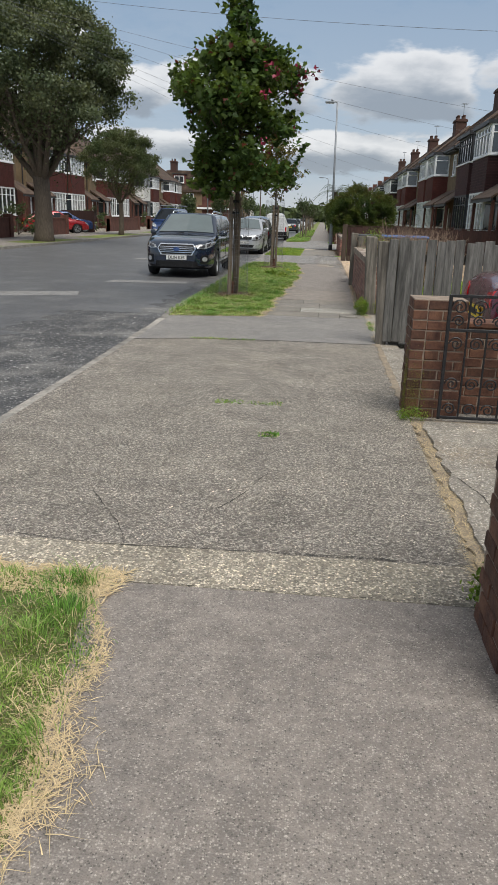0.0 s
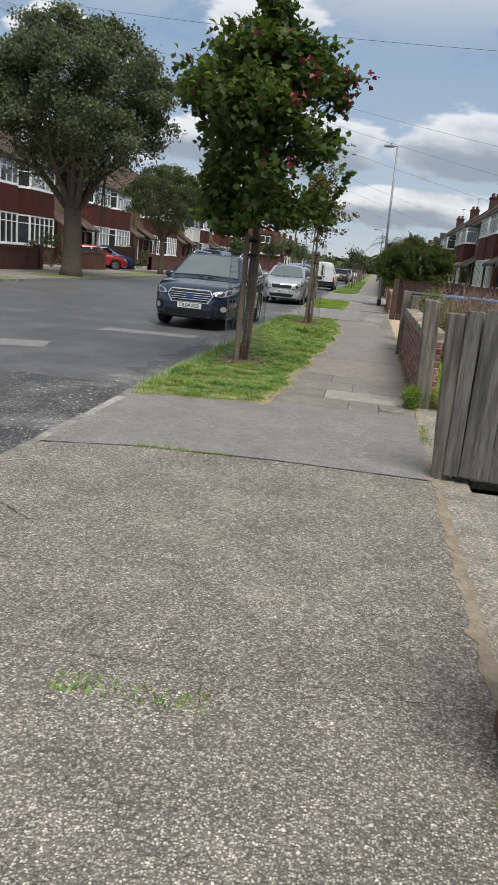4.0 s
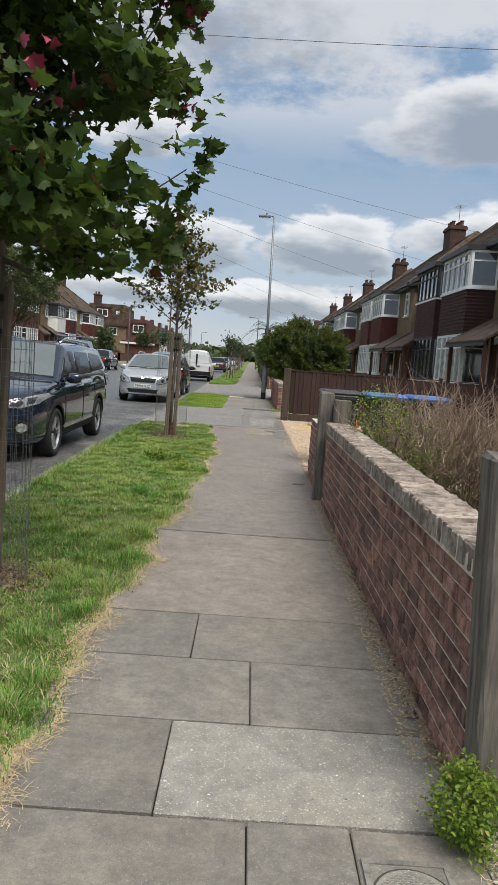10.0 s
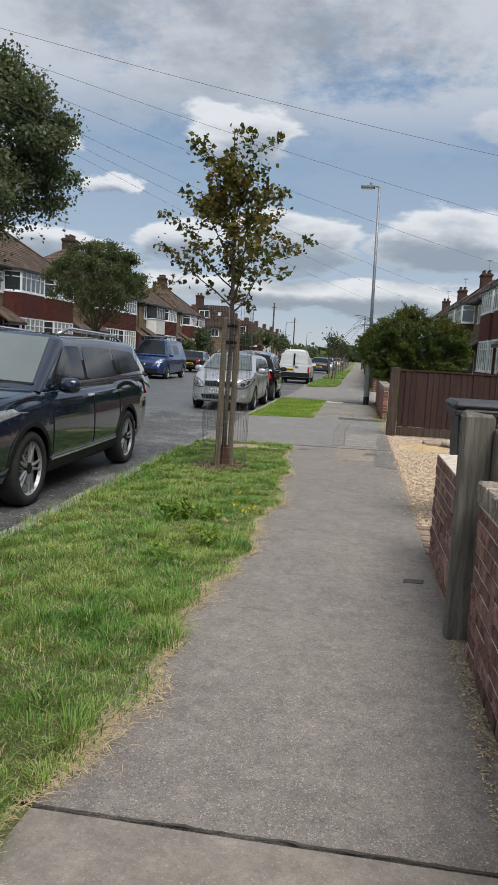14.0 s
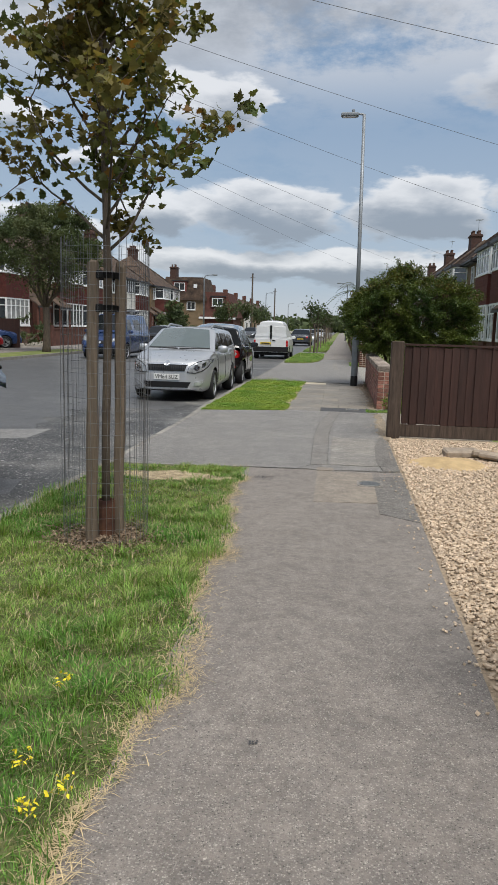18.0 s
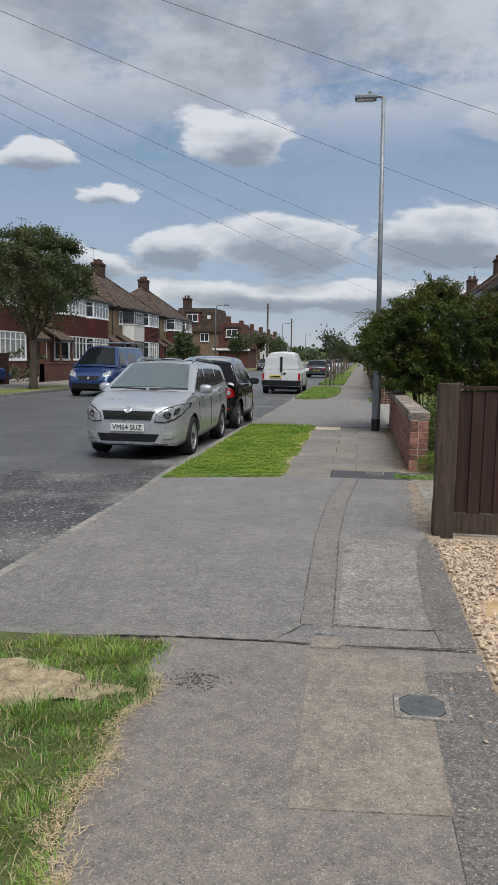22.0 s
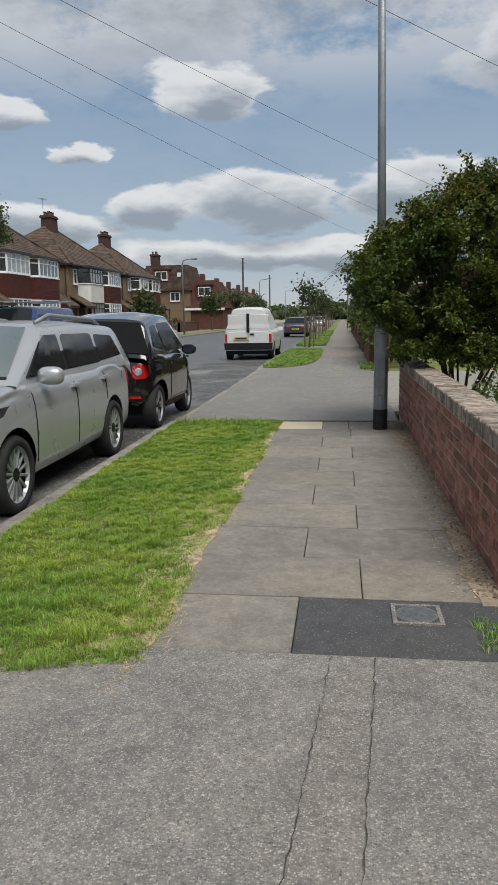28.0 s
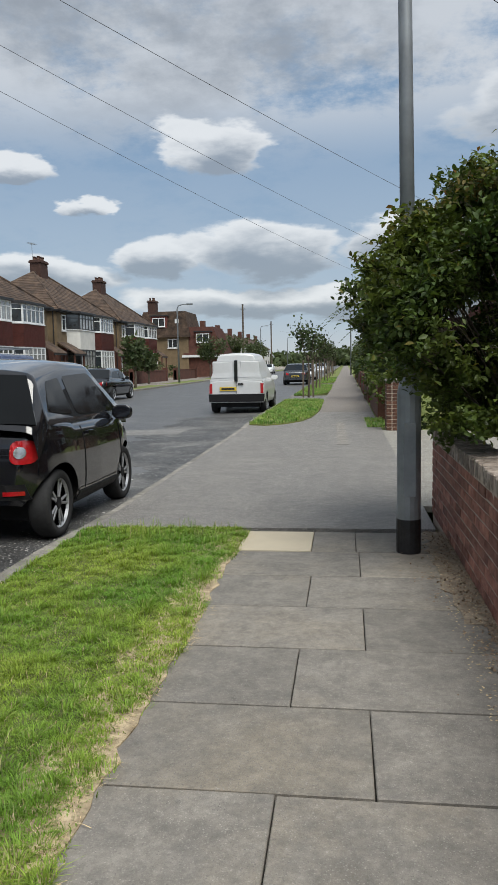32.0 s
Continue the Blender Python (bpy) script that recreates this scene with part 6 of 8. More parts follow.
def brick_wall(name, label, x0, x1, y0, y1, courses, material, mortar, coping=None, z0=0.0, cap=None, bond=False):
    """A wall along y between x0 and x1 with its bricks as pieces on both ends and the street face."""
    w = thing(name, label, "wall", (x0, y0, z0), kind="")
    th, ln = x1 - x0, y1 - y0
    pitch = BH + MJ
    top = courses * pitch
    part("mortar_core", box(0.006, th - 0.004, 0.006, ln - 0.006, -0.1, top - 0.004), mortar, w)
    st = [brick_mesh("brick", BD, BH, BL, material) for _ in range(3)]
    hd = [brick_mesh("brick", BL, BH, BD, material) for _ in range(2)]
    for c in range(courses):
        y = 0.0 if c % 2 == 0 else -(BL + MJ) / 2
        while y < ln - 0.03:
            a, b = max(y, 0.0), min(y + BL, ln)
            if b - a > 0.04:
                p = part("brick", st[int(rng.integers(3))], material, w)
                p.matrix_basis = pose(BD / 2 + rng.normal(0, 0.0015), (a + b) / 2, c * pitch + rng.normal(0, 0.001), 0, 0, rng.normal(0, 0.3)) @ Matrix.Diagonal((1, (b - a) / BL, 1, 1))
            y += BL + MJ
        for e in (0.0, ln):
            n = max(1, int(round((th - BD) / (BD + MJ))))
            if bond:
                # whole bricks and halves break joint from course to course on the end face
                cuts, x = [BD + MJ], BD + MJ + (BL + MJ if c % 2 else BD + MJ)
                while x < th - 0.06:
                    cuts.append(x)
                    x += BL + MJ
                cuts.append(th + MJ)
                s = 1 if e == 0 else -1
                for x0_, x1_ in zip(cuts, cuts[1:]):
                    p = part("brick", st[int(rng.integers(3))], material, w)
                    p.matrix_basis = pose((x0_ + x1_ - MJ) / 2, e + s * BD / 2, c * pitch + rng.normal(0, 0.001), 0, 0, 90 + rng.normal(0, 0.3)) @ Matrix.Diagonal((1, (x1_ - x0_ - MJ) / BL, 1, 1))
                continue
            for k in range(n):
                p = part("brick", st[0], material, w)
                s = 1 if e == 0 else -1
                p.matrix_basis = pose(BD + MJ + (th - BD - MJ) * (k + 0.5) / n, e + s * BD / 2, c * pitch, 0, 0, 90) @ Matrix.Diagonal((1, ((th - BD - MJ) / n - 0.006) / BL, 1, 1))
    if coping:
        cm = []
        for _ in range(4):
            cb = box(-0.008, th + 0.008, -BH / 2, BH / 2, 0, BD, 0.008)
            bmesh.ops.subdivide_edges(cb, edges=[e for e in cb.edges if e.calc_length() > 0.12], cuts=3)
            for v in cb.verts:
                v.co += Vector((rng.normal(0, 0.003), rng.normal(0, 0.002), rng.normal(0, 0.003)))
            cm.append(bmesh_of("coping_brick", cb, coping))
        y = BH / 2
        while y < ln:
            p = part("coping_brick", cm[int(rng.integers(4))], coping, w)
            p.matrix_basis = pose(rng.normal(0, 0.003), y, top + rng.normal(0, 0.002), rng.normal(0, 0.8), 0, rng.normal(0, 0.7))
            y += BH + MJ
        part("coping_mortar", box(0.0, th, 0.004, ln - 0.004, top - 0.01, top + BD - 0.008), mortar, w)
    if bond:
        part("top_bed", box(BD * 0.9, th - 0.012, BD * 0.9, ln - BD * 0.9, top - 0.02, top - 0.006), material, w)
    if cap:
        part("coping_slab", box(-0.01, th + 0.01, -0.01, ln + 0.01, top, top + 0.05, 0.012), cap, w)
    return w


def wood_post(label, x, y, s, d, h, lean=(0, 0), material="wood_grey", name="fence_post", round_top=False):
    bm = box(-s / 2, s / 2, -d / 2, d / 2, -0.1, h, 0.012)
    bmesh.ops.subdivide_edges(bm, edges=[e for e in bm.edges if abs(e.verts[0].co.z - e.verts[1].co.z) > 0.5], cuts=8)
    for v in bm.verts:
        f = max(0, v.co.z) / h
        v.co.x += rng.normal(0, 0.002) + lean[0] * f
        v.co.y += rng.normal(0, 0.002) + lean[1] * f
        if v.co.z > h - 0.02:
            v.co.z += rng.normal(0, 0.006)
    ob = new(name, bmesh_of(name, bm, material))
    ob.matrix_basis = pose(x, y, 0)
    return tagged(ob, label, "post")


# first garden wall, at the walker's right hand
brick_wall("garden_wall", "low weathered red brick wall with brick-on-edge coping", 0.80, 1.02, 12.36, 17.42, 10, "brick_r", "mortar", coping="coping")
wood_post("leaning weathered timber gate post beside the wall", 0.875, 12.22, 0.17, 0.15, 1.20, (-0.05, 0.02))
wood_post("weathered timber post at the wall's end", 0.80, 17.66, 0.15, 0.13, 1.15, (0.0, 0))
wood_post("weathered timber gate post with rounded top", 0.955, 17.53, 0.17, 0.15, 1.09, (0.0, 0))
brick_wall("garden_wall", "low worn red brick wall beyond the timber posts", 0.80, 1.02, 17.80, 19.28, 10, "brick_r", "mortar", cap=None)
edging = thing("block_edging", "brown block pavers edging the gravel drive", "paving", (0, 0, 0), kind="structure")
bk = bmesh_of("paver", box(-0.098, 0.098, -0.048, 0.048, -0.04, 0.004, 0.005), "paver")
for r in range(9):
    for c in range(6):
        p = part("paver", bk, "paver", edging)
        p.matrix_basis = pose(0.90 + 0.2 * c + (0.1 if r % 2 else 0) - 0.02, 19.33 + 0.1 * r, rng.normal(0, 0.0015), 0, 0, rng.normal(0, 0.5))

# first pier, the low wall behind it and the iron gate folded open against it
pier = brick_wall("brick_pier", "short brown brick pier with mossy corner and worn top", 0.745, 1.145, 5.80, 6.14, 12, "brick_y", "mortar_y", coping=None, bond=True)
mp = rng.normal(0, 1, (2600, 3)) * np.array([0.008, 0.05, 0.16]) + np.array([-0.004, 0.03, 0.20])
mp2 = rng.normal(0, 1, (2400, 3)) * np.array([0.07, 0.006, 0.14]) + np.array([0.03, -0.003, 0.17])
part("moss", leaf_mesh("moss", np.concatenate([mp[(mp[:, 2] > 0) & (mp[:, 2] < 0.6) & (mp[:, 1] > 0)], mp2[(mp2[:, 2] > 0) & (mp2[:, 0] > 0)]]), 0.007, "moss"), "moss", pier, "yellow-green moss on the corner")
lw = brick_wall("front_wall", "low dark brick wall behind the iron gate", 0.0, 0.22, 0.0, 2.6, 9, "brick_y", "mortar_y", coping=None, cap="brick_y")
lw.matrix_basis = pose(3.69, 5.98, 0, 0, 0, 90)
gate = thing("iron_gate", "black wrought-iron gate with scrolls standing before the wall", "gate", (0.985, 5.66, 0))
for x in (0.0, 1.42):
    part("gate_stile", box(x - 0.012, x + 0.012, -0.012, 0.012, 0.03, 0.955, 0.003), "black_paint", gate)
for z in (0.045, 0.70, 0.945):
    part("gate_rail", box(0.0, 1.42, -0.008, 0.008, z - 0.011, z + 0.011, 0.002), "black_paint", gate)
for k in range(1, 10):
    x = 1.42 * k / 10
    part("gate_bar", tube([(x, 0, 0.05), (x, 0, 0.94 if k % 2 else 0.70)], 0.0075, 6), "black_paint", gate)
for k in range(10):
    for z, r in ((0.865, 0.058), (0.765, 0.045), (0.60, 0.052), (0.30, 0.052), (0.11, 0.05)):
        x = 0.071 + 0.142 * k
        w = 1 if k % 2 else -1
        sc = [(x + w * r * (1 - t / 22) * math.cos(a), 0, z + r * (1 - t / 22) * math.sin(a)) for t, a in enumerate(np.linspace(0, 3.4 * math.pi, 20))]
        part("gate_scroll", tube(sc, 0.0062, 5), "black_paint", gate)
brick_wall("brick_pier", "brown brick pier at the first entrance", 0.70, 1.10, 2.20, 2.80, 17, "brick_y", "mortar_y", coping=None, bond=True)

# grey board fence across the plot and its post
fence = thing("board_fence", "weathered grey vertical-board fence", "fence", (0.80, 9.24, 0), -9)
wood_post("broad weathered timber post ending the grey fence", 0.83, 9.27, 0.13, 0.10, 1.22, (-0.06, 0))
wood_post("weathered timber post beside the grey fence", 0.99, 9.30, 0.12, 0.10, 1.24, (-0.02, 0))
bd = [bmesh_of("fence_board", box(-0.052, 0.052, -0.011, 0.011, 0.04, 1.24 + dz, 0.003), "wood_silver") for dz in (0, 0.012, -0.014)]
for k in range(34):
    p = part("fence_board", bd[k % 3], "wood_silver", fence)
    p.matrix_basis = pose(0.10 + 0.107 * k, -0.03 + rng.normal(0, 0.004), rng.normal(0, 0.006), 0, rng.normal(0, 0.4), rng.normal(0, 1.5))
for z in (0.3, 1.0):
    part("fence_rail", box(0.2, 4.1, 0.0, 0.05, z, z + 0.08), "wood_grey", fence)

# dark brown fence beyond the gravel
bf = thing("board_fence", "dark brown stained close-board fence", "fence", (0.0, 27.98, 0))
wood_post("thick weathered brown fence post at the path", 0.88, 27.86, 0.17, 0.14, 1.28, (0.0, 0), "stake_dark")
bd = [bmesh_of("fence_board", box(-0.0535, 0.0535, -0.011, 0.011, 0.17, 1.21 + dz, 0.003), "wood_brown") for dz in (0, 0.006, -0.006)]
for k in range(56):
    p = part("fence_board", bd[k % 3], "wood_brown", bf)
    p.matrix_basis = pose(1.04 + 0.103 * k, rng.normal(0, 0.004), rng.normal(0, 0.003), 0, 0, 7 + rng.normal(0, 1))
part("gravel_board", box(0.98, 6.8, -0.02, 0.02, 0.0, 0.165), "stake_dark", bf)
part("cap_rail", box(0.98, 6.8, -0.03, 0.03, 1.225, 1.25), "wood_brown", bf)
for x in (2.8, 4.7, 6.6):
    part("fence_post", box(x - 0.05, x + 0.05, 0.02, 0.12, 0, 1.3), "wood_brown", bf)

# second garden wall with its end pier
brick_wall("garden_wall", "dark red brick garden wall with tan brick-on-edge coping", 0.83, 1.07, 31.40, 38.2, 9, "brick_m", "mortar_d", coping="coping")
brick_wall("brick_pier", "rendered tan brick pier by the paved drive", 0.86, 1.2, 46.3, 46.9, 13, "brick_y", "mortar", coping=None, cap="kerb")
for y0 in (49.5, 57.0, 64.0, 72.0, 81.0, 90.0):
    q = box(0.82, 1.05, y0, y0 + 5.5, -0.05, 0.85)
    tagged(new("far_wall", bmesh_of("far_wall", q, "brick_h")), "low distant brick garden wall", "wall")
# walls across the street
for a, b in ((22.0, 30.0), (33.5, 39.8), (44.5, 48.8), (58.8, 68.6), (72.8, 83.6), (87.4, 98.6), (102.4, 112)):
    q = box(XFAR - 4.25, XFAR - 4.0, a, b, -0.05, 0.95)
    box_into(q, XFAR - 4.28, XFAR - 3.97, a - 0.02, b + 0.02, 0.95, 1.02)
    for e in (a, b - 0.35):
        box_into(q, XFAR - 4.33, XFAR - 3.93, e, e + 0.4, -0.05, 1.2)
    tagged(new("front_wall", bmesh_of("front_wall", q, "brick_h")), "low brick front wall across the street", "wall")
tagged(new("side_fence", bmesh_of("side_fence", box(XFAR - 6.5, XFAR - 4.0, 54.7, 54.8, 0, 1.5), "wood_brown")), "dark board fence across the street", "fence")

# paving slabs
slabs = thing("paving", "grey concrete paving slabs with open joints", "paving", kind="structure")


def slab(x0, x1, y0, y1, material="slab", z=0.0):
    hx, hy = (x1 - x0) / 2 - 0.0025, (y1 - y0) / 2 - 0.0075
    p = part("paving_slab", box(-hx, hx, -hy, hy, -0.045, 0.0, 0.004), material, slabs)
    p.matrix_basis = pose((x0 + x1) / 2, (y0 + y1) / 2, z + rng.normal(0, 0.0012), rng.normal(0, 0.12), rng.normal(0, 0.12), rng.normal(0, 0.15))


# first run: four courses
for k, cuts in enumerate(((XL, 0.06, 0.385, XR), (XL, -0.24, XR), (XL, 0.07, XR), (XL, -0.22, XR))):
    y0 = 11.50 + 0.61 * k
    for i, (a, b) in enumerate(zip(cuts, cuts[1:])):
        slab(a, b, y0, y0 + 0.61, "slab_pale" if (k, i) == (1, 1) else "slab")
# second run: the dark patch, ten courses, the cream slab
slab(XL - 0.06, -0.17, 30.63, 31.25)
slab(-0.17, XR + 0.04, 30.63, 31.25, "dark_tar", 0.001)
for k in range(10):
    y0 = 31.25 + 0.61 * k
    m = 0.14 if k % 2 == 0 else -0.18
    a = XL - 0.06
    cuts = [a, m, XR]
    if k == 9:
        cuts = [XL - 0.03, -0.21, 0.12, XR]
    for i, (p0, p1) in enumerate(zip(cuts, cuts[1:])):
        if k == 9 and i == 0:
            slab(p0, p1, y0 + 0.02, y0 + 0.64, "cream", 0.002)
        else:
            slab(p0, p1, y0, y0 + (0.61 if k < 9 else 0.64))


def cover(label, x0, x1, y0, y1, z=0.004, dark=True):
    c = thing("access_cover", label, "cover", (0, 0, z), kind="structure")
    fr = bmesh.new()
    for a in ((x0, x1, y0, y0 + 0.02), (x0, x1, y1 - 0.02, y1), (x0, x0 + 0.02, y0 + 0.02, y1 - 0.02), (x1 - 0.02, x1, y0 + 0.02, y1 - 0.02)):
        box_into(fr, a[0], a[1], a[2], a[3], -0.03, 0.004)
    part("cover_frame", fr, ("trench" if y0 > 30 else "repair") if dark else "kerb", c)
    part("cover_bed", box(x0 + 0.02, x1 - 0.02, y0 + 0.02, y1 - 0.02, -0.03, 0.0), ("dark_tar" if y0 > 30 else "tan_fill") if dark else "slab", c)
    xm, ym = (x0 + x1) / 2, (y0 + y1) / 2
    rr = min(x1 - x0, y1 - y0) * 0.43
    lid = lathe([(0.001, -0.01), (rr, -0.01), (rr, 0.002), (rr * 0.97, 0.0035), (0.001, 0.0035)], 28)
    bmesh.ops.translate(lid, vec=(xm, ym, 0), verts=lid.verts[:])
    lo = part("cover_lid", lid, "iron" if dark else "slab_pale", c)
    part("lid_gap", lathe([(rr, 0.0), (rr + 0.007, 0.0), (rr + 0.007, 0.0012), (rr, 0.0012)], 28), "joint", c).matrix_basis = pose(xm, ym, 0)
    # small raised lozenges in crossing rows
    rb = bmesh.new()
    step = rr / 5.5
    for i in range(-11, 12):
        for j in range(-11, 12):
            u, v = (i + j) * step * 0.5, (i - j) * step * 0.5
            if math.hypot(u, v) < rr * 0.86:
                a = 0.42 * step
                bv = [rb.verts.new((xm + u + p * a, ym + v + q * a * 0.45, 0.0052)) for p, q in ((1, 0), (0, 1), (-1, 0), (0, -1))]
                bw = [rb.verts.new((xm + u + p * a * 1.2, ym + v + q * a * 0.6, 0.003)) for p, q in ((1, 0), (0, 1), (-1, 0), (0, -1))]
                rb.faces.new(bv)
                for k in range(4):
                    rb.faces.new((bw[k], bw[(k + 1) % 4], bv[(k + 1) % 4], bv[k]))
    part("lid_stud", rb, "iron" if dark else "slab", lo)


cover("small iron access cover in dark tarmac", 0.27, 0.50, 30.95, 31.18, 0.006)
cover("small iron access cover in the path", 0.345, 0.575, 24.57, 24.80, 0.009)
cover("concrete-framed water cover in the slabs", 0.40, 0.66, 11.66, 11.96, 0.005, False)

# ---- trees, bushes, grass ----
YELLOW = ((-0.75, 19.92), (-0.60, 19.81), (-0.64, 19.72), (-0.82, 20.4))
MAPLE = [(0, -0.42), (0.16, -0.40), (0.30, -0.44), (0.29, -0.26), (0.54, -0.10), (0.40, 0.02), (0.47, 0.20), (0.24, 0.14), (0.20, 0.32), (0.11, 0.36)]
MAPLE = np.array(MAPLE + [(0.0, 0.56)] + [(-x, y) for x, y in reversed(MAPLE[1:])])
OVAL = np.array([(0, -0.5), (0.26, -0.12), (0.20, 0.22), (0, 0.5), (-0.20, 0.22), (-0.26, -0.12)])


def shaped_leaves(name, centers, size, material, outline, spread=0.3, droop=0.5):
    """One mesh of flat-lying shaped leaves, each folded a little along its midrib."""
    c = np.asarray(centers, float)
    n, k = len(c), len(outline)
    up_ = np.array([0, 0, 1.0]) + rng.normal(0, droop, (n, 3))
    up_ /= np.linalg.norm(up_, axis=1, keepdims=True)
    a = rng.normal(size=(n, 3))
    a -= up_ * np.sum(a * up_, 1, keepdims=True)
    a /= np.linalg.norm(a, axis=1, keepdims=True)
    b = np.cross(up_, a)
    s = size * (1 + spread * rng.uniform(-1, 1, n))
    ox, oy = outline[:, 0], outline[:, 1]
    oz = np.abs(ox) * 0.35 - oy * oy * 0.25
    v = c[:, None, :] + s[:, None, None] * (ox[None, :, None] * a[:, None, :] + oy[None, :, None] * b[:, None, :] + oz[None, :, None] * up_[:, None, :])
    cen = c[:, None, :]
    v = np.concatenate([v, cen], 1).reshape(-1, 3)
    i = np.arange(n)[:, None, None] * (k + 1)
    t = np.array([[q, (q + 1) % k, k] for q in range(k)])[None]
    f = (i + t).reshape(-1, 3)
    return tri_mesh(name, v, f, material)


def branch(bm, p, d, length, r, level, tips, bend=0.25, n=6, lift=0.08, twigs=3):
    """A limb that wanders, tapers and forks; tips collects the ends."""
    pts, rad = [Vector(p)], [r]
    d = Vector(d).normalized()
    m = 5
    for k in range(m):
        d = (d + Vector(rng.normal(0, bend, 3)) * 0.5 + Vector((0, 0, lift))).normalized()
        pts.append(pts[-1] + d * length / m)
        rad.append(r * (1 - 0.72 * (k + 1) / m))
    tube_into(bm, pts, rad, n)
    for q in pts[2:]:
        tips.append(q)
    if level > 0:
        for k in range(twigs):
            j = int(rng.integers(2, m + 1))
            dd = (d + Vector(rng.normal(0, 0.75, 3))).normalized()
            branch(bm, pts[j], dd, length * rng.uniform(0.45, 0.7), max(rad[j] * 0.75, 0.004), level - 1, tips, bend, max(4, n - 1), lift, twigs)


def cloud_points(tips, per, sigma, limit=None):
    t = np.array([tuple(p) for p in tips])
    idx = rng.integers(0, len(t), per)
    p = t[idx] + rng.normal(0, sigma, (per, 3)) * np.array([1, 1, 0.8])
    return p if limit is None else p[limit(p)]


def stakes_and_cage(x, y, h=1.78, cage_r=0.27, cage_h=1.2, offs=((-0.06, -0.12), (0.055, 0.10)), width=0.07):
    for dx, dy in offs:
        wood_post("round-edged timber stake beside a young tree", x + dx, y + dy, width, width, h, (0.02, 0.0), "stake", "tree_stake")
    tie = thing("tree_tie", "black rubber tie between stake and tree", "tie", (x, y, 0))
    ring = [(0.085 * math.cos(a), 0.13 * math.sin(a)) for a in np.linspace(0, 2 * math.pi, 19)[:-1]]
    for z in (h - 0.30, h - 0.10):
        st_ = bmesh.new()
        lo_ = [st_.verts.new((u, v, z)) for u, v in ring]
        hi_ = [st_.verts.new((u, v, z + 0.04)) for u, v in ring]
        for k in range(len(ring)):
            q = (k + 1) % len(ring)
            st_.faces.new((lo_[k], lo_[q], hi_[q], hi_[k]))
        bmesh.ops.solidify(st_, geom=st_.faces[:], thickness=0.008)
        part("strap", st_, "plastic", tie)
        part("buckle", box(-0.03, 0.03, -0.155, -0.12, z - 0.005, z + 0.045, 0.006), "plastic", tie)
    cg = thing("wire_guard", "tall galvanised wire mesh guard round a young tree", "guard", (x, y, 0.02))
    for k in range(40):
        a = 2 * math.pi * k / 40
        b = a + rng.normal(0, 0.03)
        q = tube([(cage_r * math.cos(a), cage_r * math.sin(a), 0), (cage_r * math.cos(a) + rng.normal(0, 0.008), cage_r * math.sin(a) + rng.normal(0, 0.008), cage_h * 0.5), (cage_r * math.cos(b), cage_r * math.sin(b), cage_h)], 0.0014, 3)
        part("upright_wire", q, "wire", cg)
    for k in range(int(cage_h / 0.075)):
        z = 0.075 * (k + 0.5)
        ring = [(cage_r * math.cos(a), cage_r * math.sin(a), z + rng.normal(0, 0.002)) for a in np.linspace(0, 2 * math.pi, 25)]
        part("wire_ring", tube(ring, 0.0011, 3), "wire", cg)
    tagged(new("trunk_guard", bmesh_of("trunk_guard", lathe([(0.052, 0.0), (0.055, 0.27), (0.049, 0.27), (0.047, 0.0)], 14), "brick_y")), "short brown plastic guard round a young trunk", "guard").matrix_basis = pose(x + 0.005, y, 0.0)
    mulch = rng.normal(0, 0.16, (5200, 3)) * np.array([1, 1, 0])
    mulch[:, 2] = 0.01 + rng.uniform(0, 0.035, 5200)
    tagged(new("bark_mulch", leaf_mesh("bark_mulch", mulch + np.array([x, y, 0]), 0.017, "litter", 0.6, flat=0.6)), "brown bark chips and dry grass round a tree's foot", "mulch", kind="stuff")


# maple in the first verge
rng = np.random.default_rng(41)
t1 = thing("maple_tree", "young maple with dark green leaves and red new shoots", "tree", (-1.55, 14.25, 0))
bm, tips = bmesh.new(), []
tube_into(bm, [(0, 0, -0.05), (0.01, 0, 0.6), (0.0, 0.01, 1.3), (0.02, 0, 2.0), (0.05, 0, 3.0), (0.08, 0.02, 4.0), (0.12, 0, 4.85)], [0.055, 0.05, 0.047, 0.043, 0.034, 0.02, 0.006], 10)
for k in range(48):
    z = 1.92 + (2.15 * (k / 38) if k < 39 else 2.2 + 0.75 * (k - 39) / 8)
    a = k * 2.4 + rng.normal(0, 0.3)
    ln = float(np.interp(z, [1.9, 2.5, 3.1, 3.6, 4.05, 4.1, 5.4], [0.85, 1.1, 1.2, 1.0, 0.65, 0.3, 0.16])) * rng.uniform(0.62, 1.15) * (1 + 0.32 * math.cos(a) * float(np.interp(z, [2.2, 3.2], [1, 0])))
    branch(bm, (0.03, 0, z), (math.cos(a), math.sin(a), float(np.interp(z, [1.9, 2.5, 3.6], [-0.12, 0.15, 0.5]))), ln, 0.018, 1, tips, 0.3, 5, 0.03, 3)
bmesh.ops.delete(bm, geom=[v for v in bm.verts if (math.hypot(v.co.x - 0.08, v.co.y) > 1.12) or (math.hypot(v.co.x, v.co.y) > 0.3 and v.co.z < 1.9)], context="VERTS")
part("trunk", bm, "bark", t1, smooth=True)


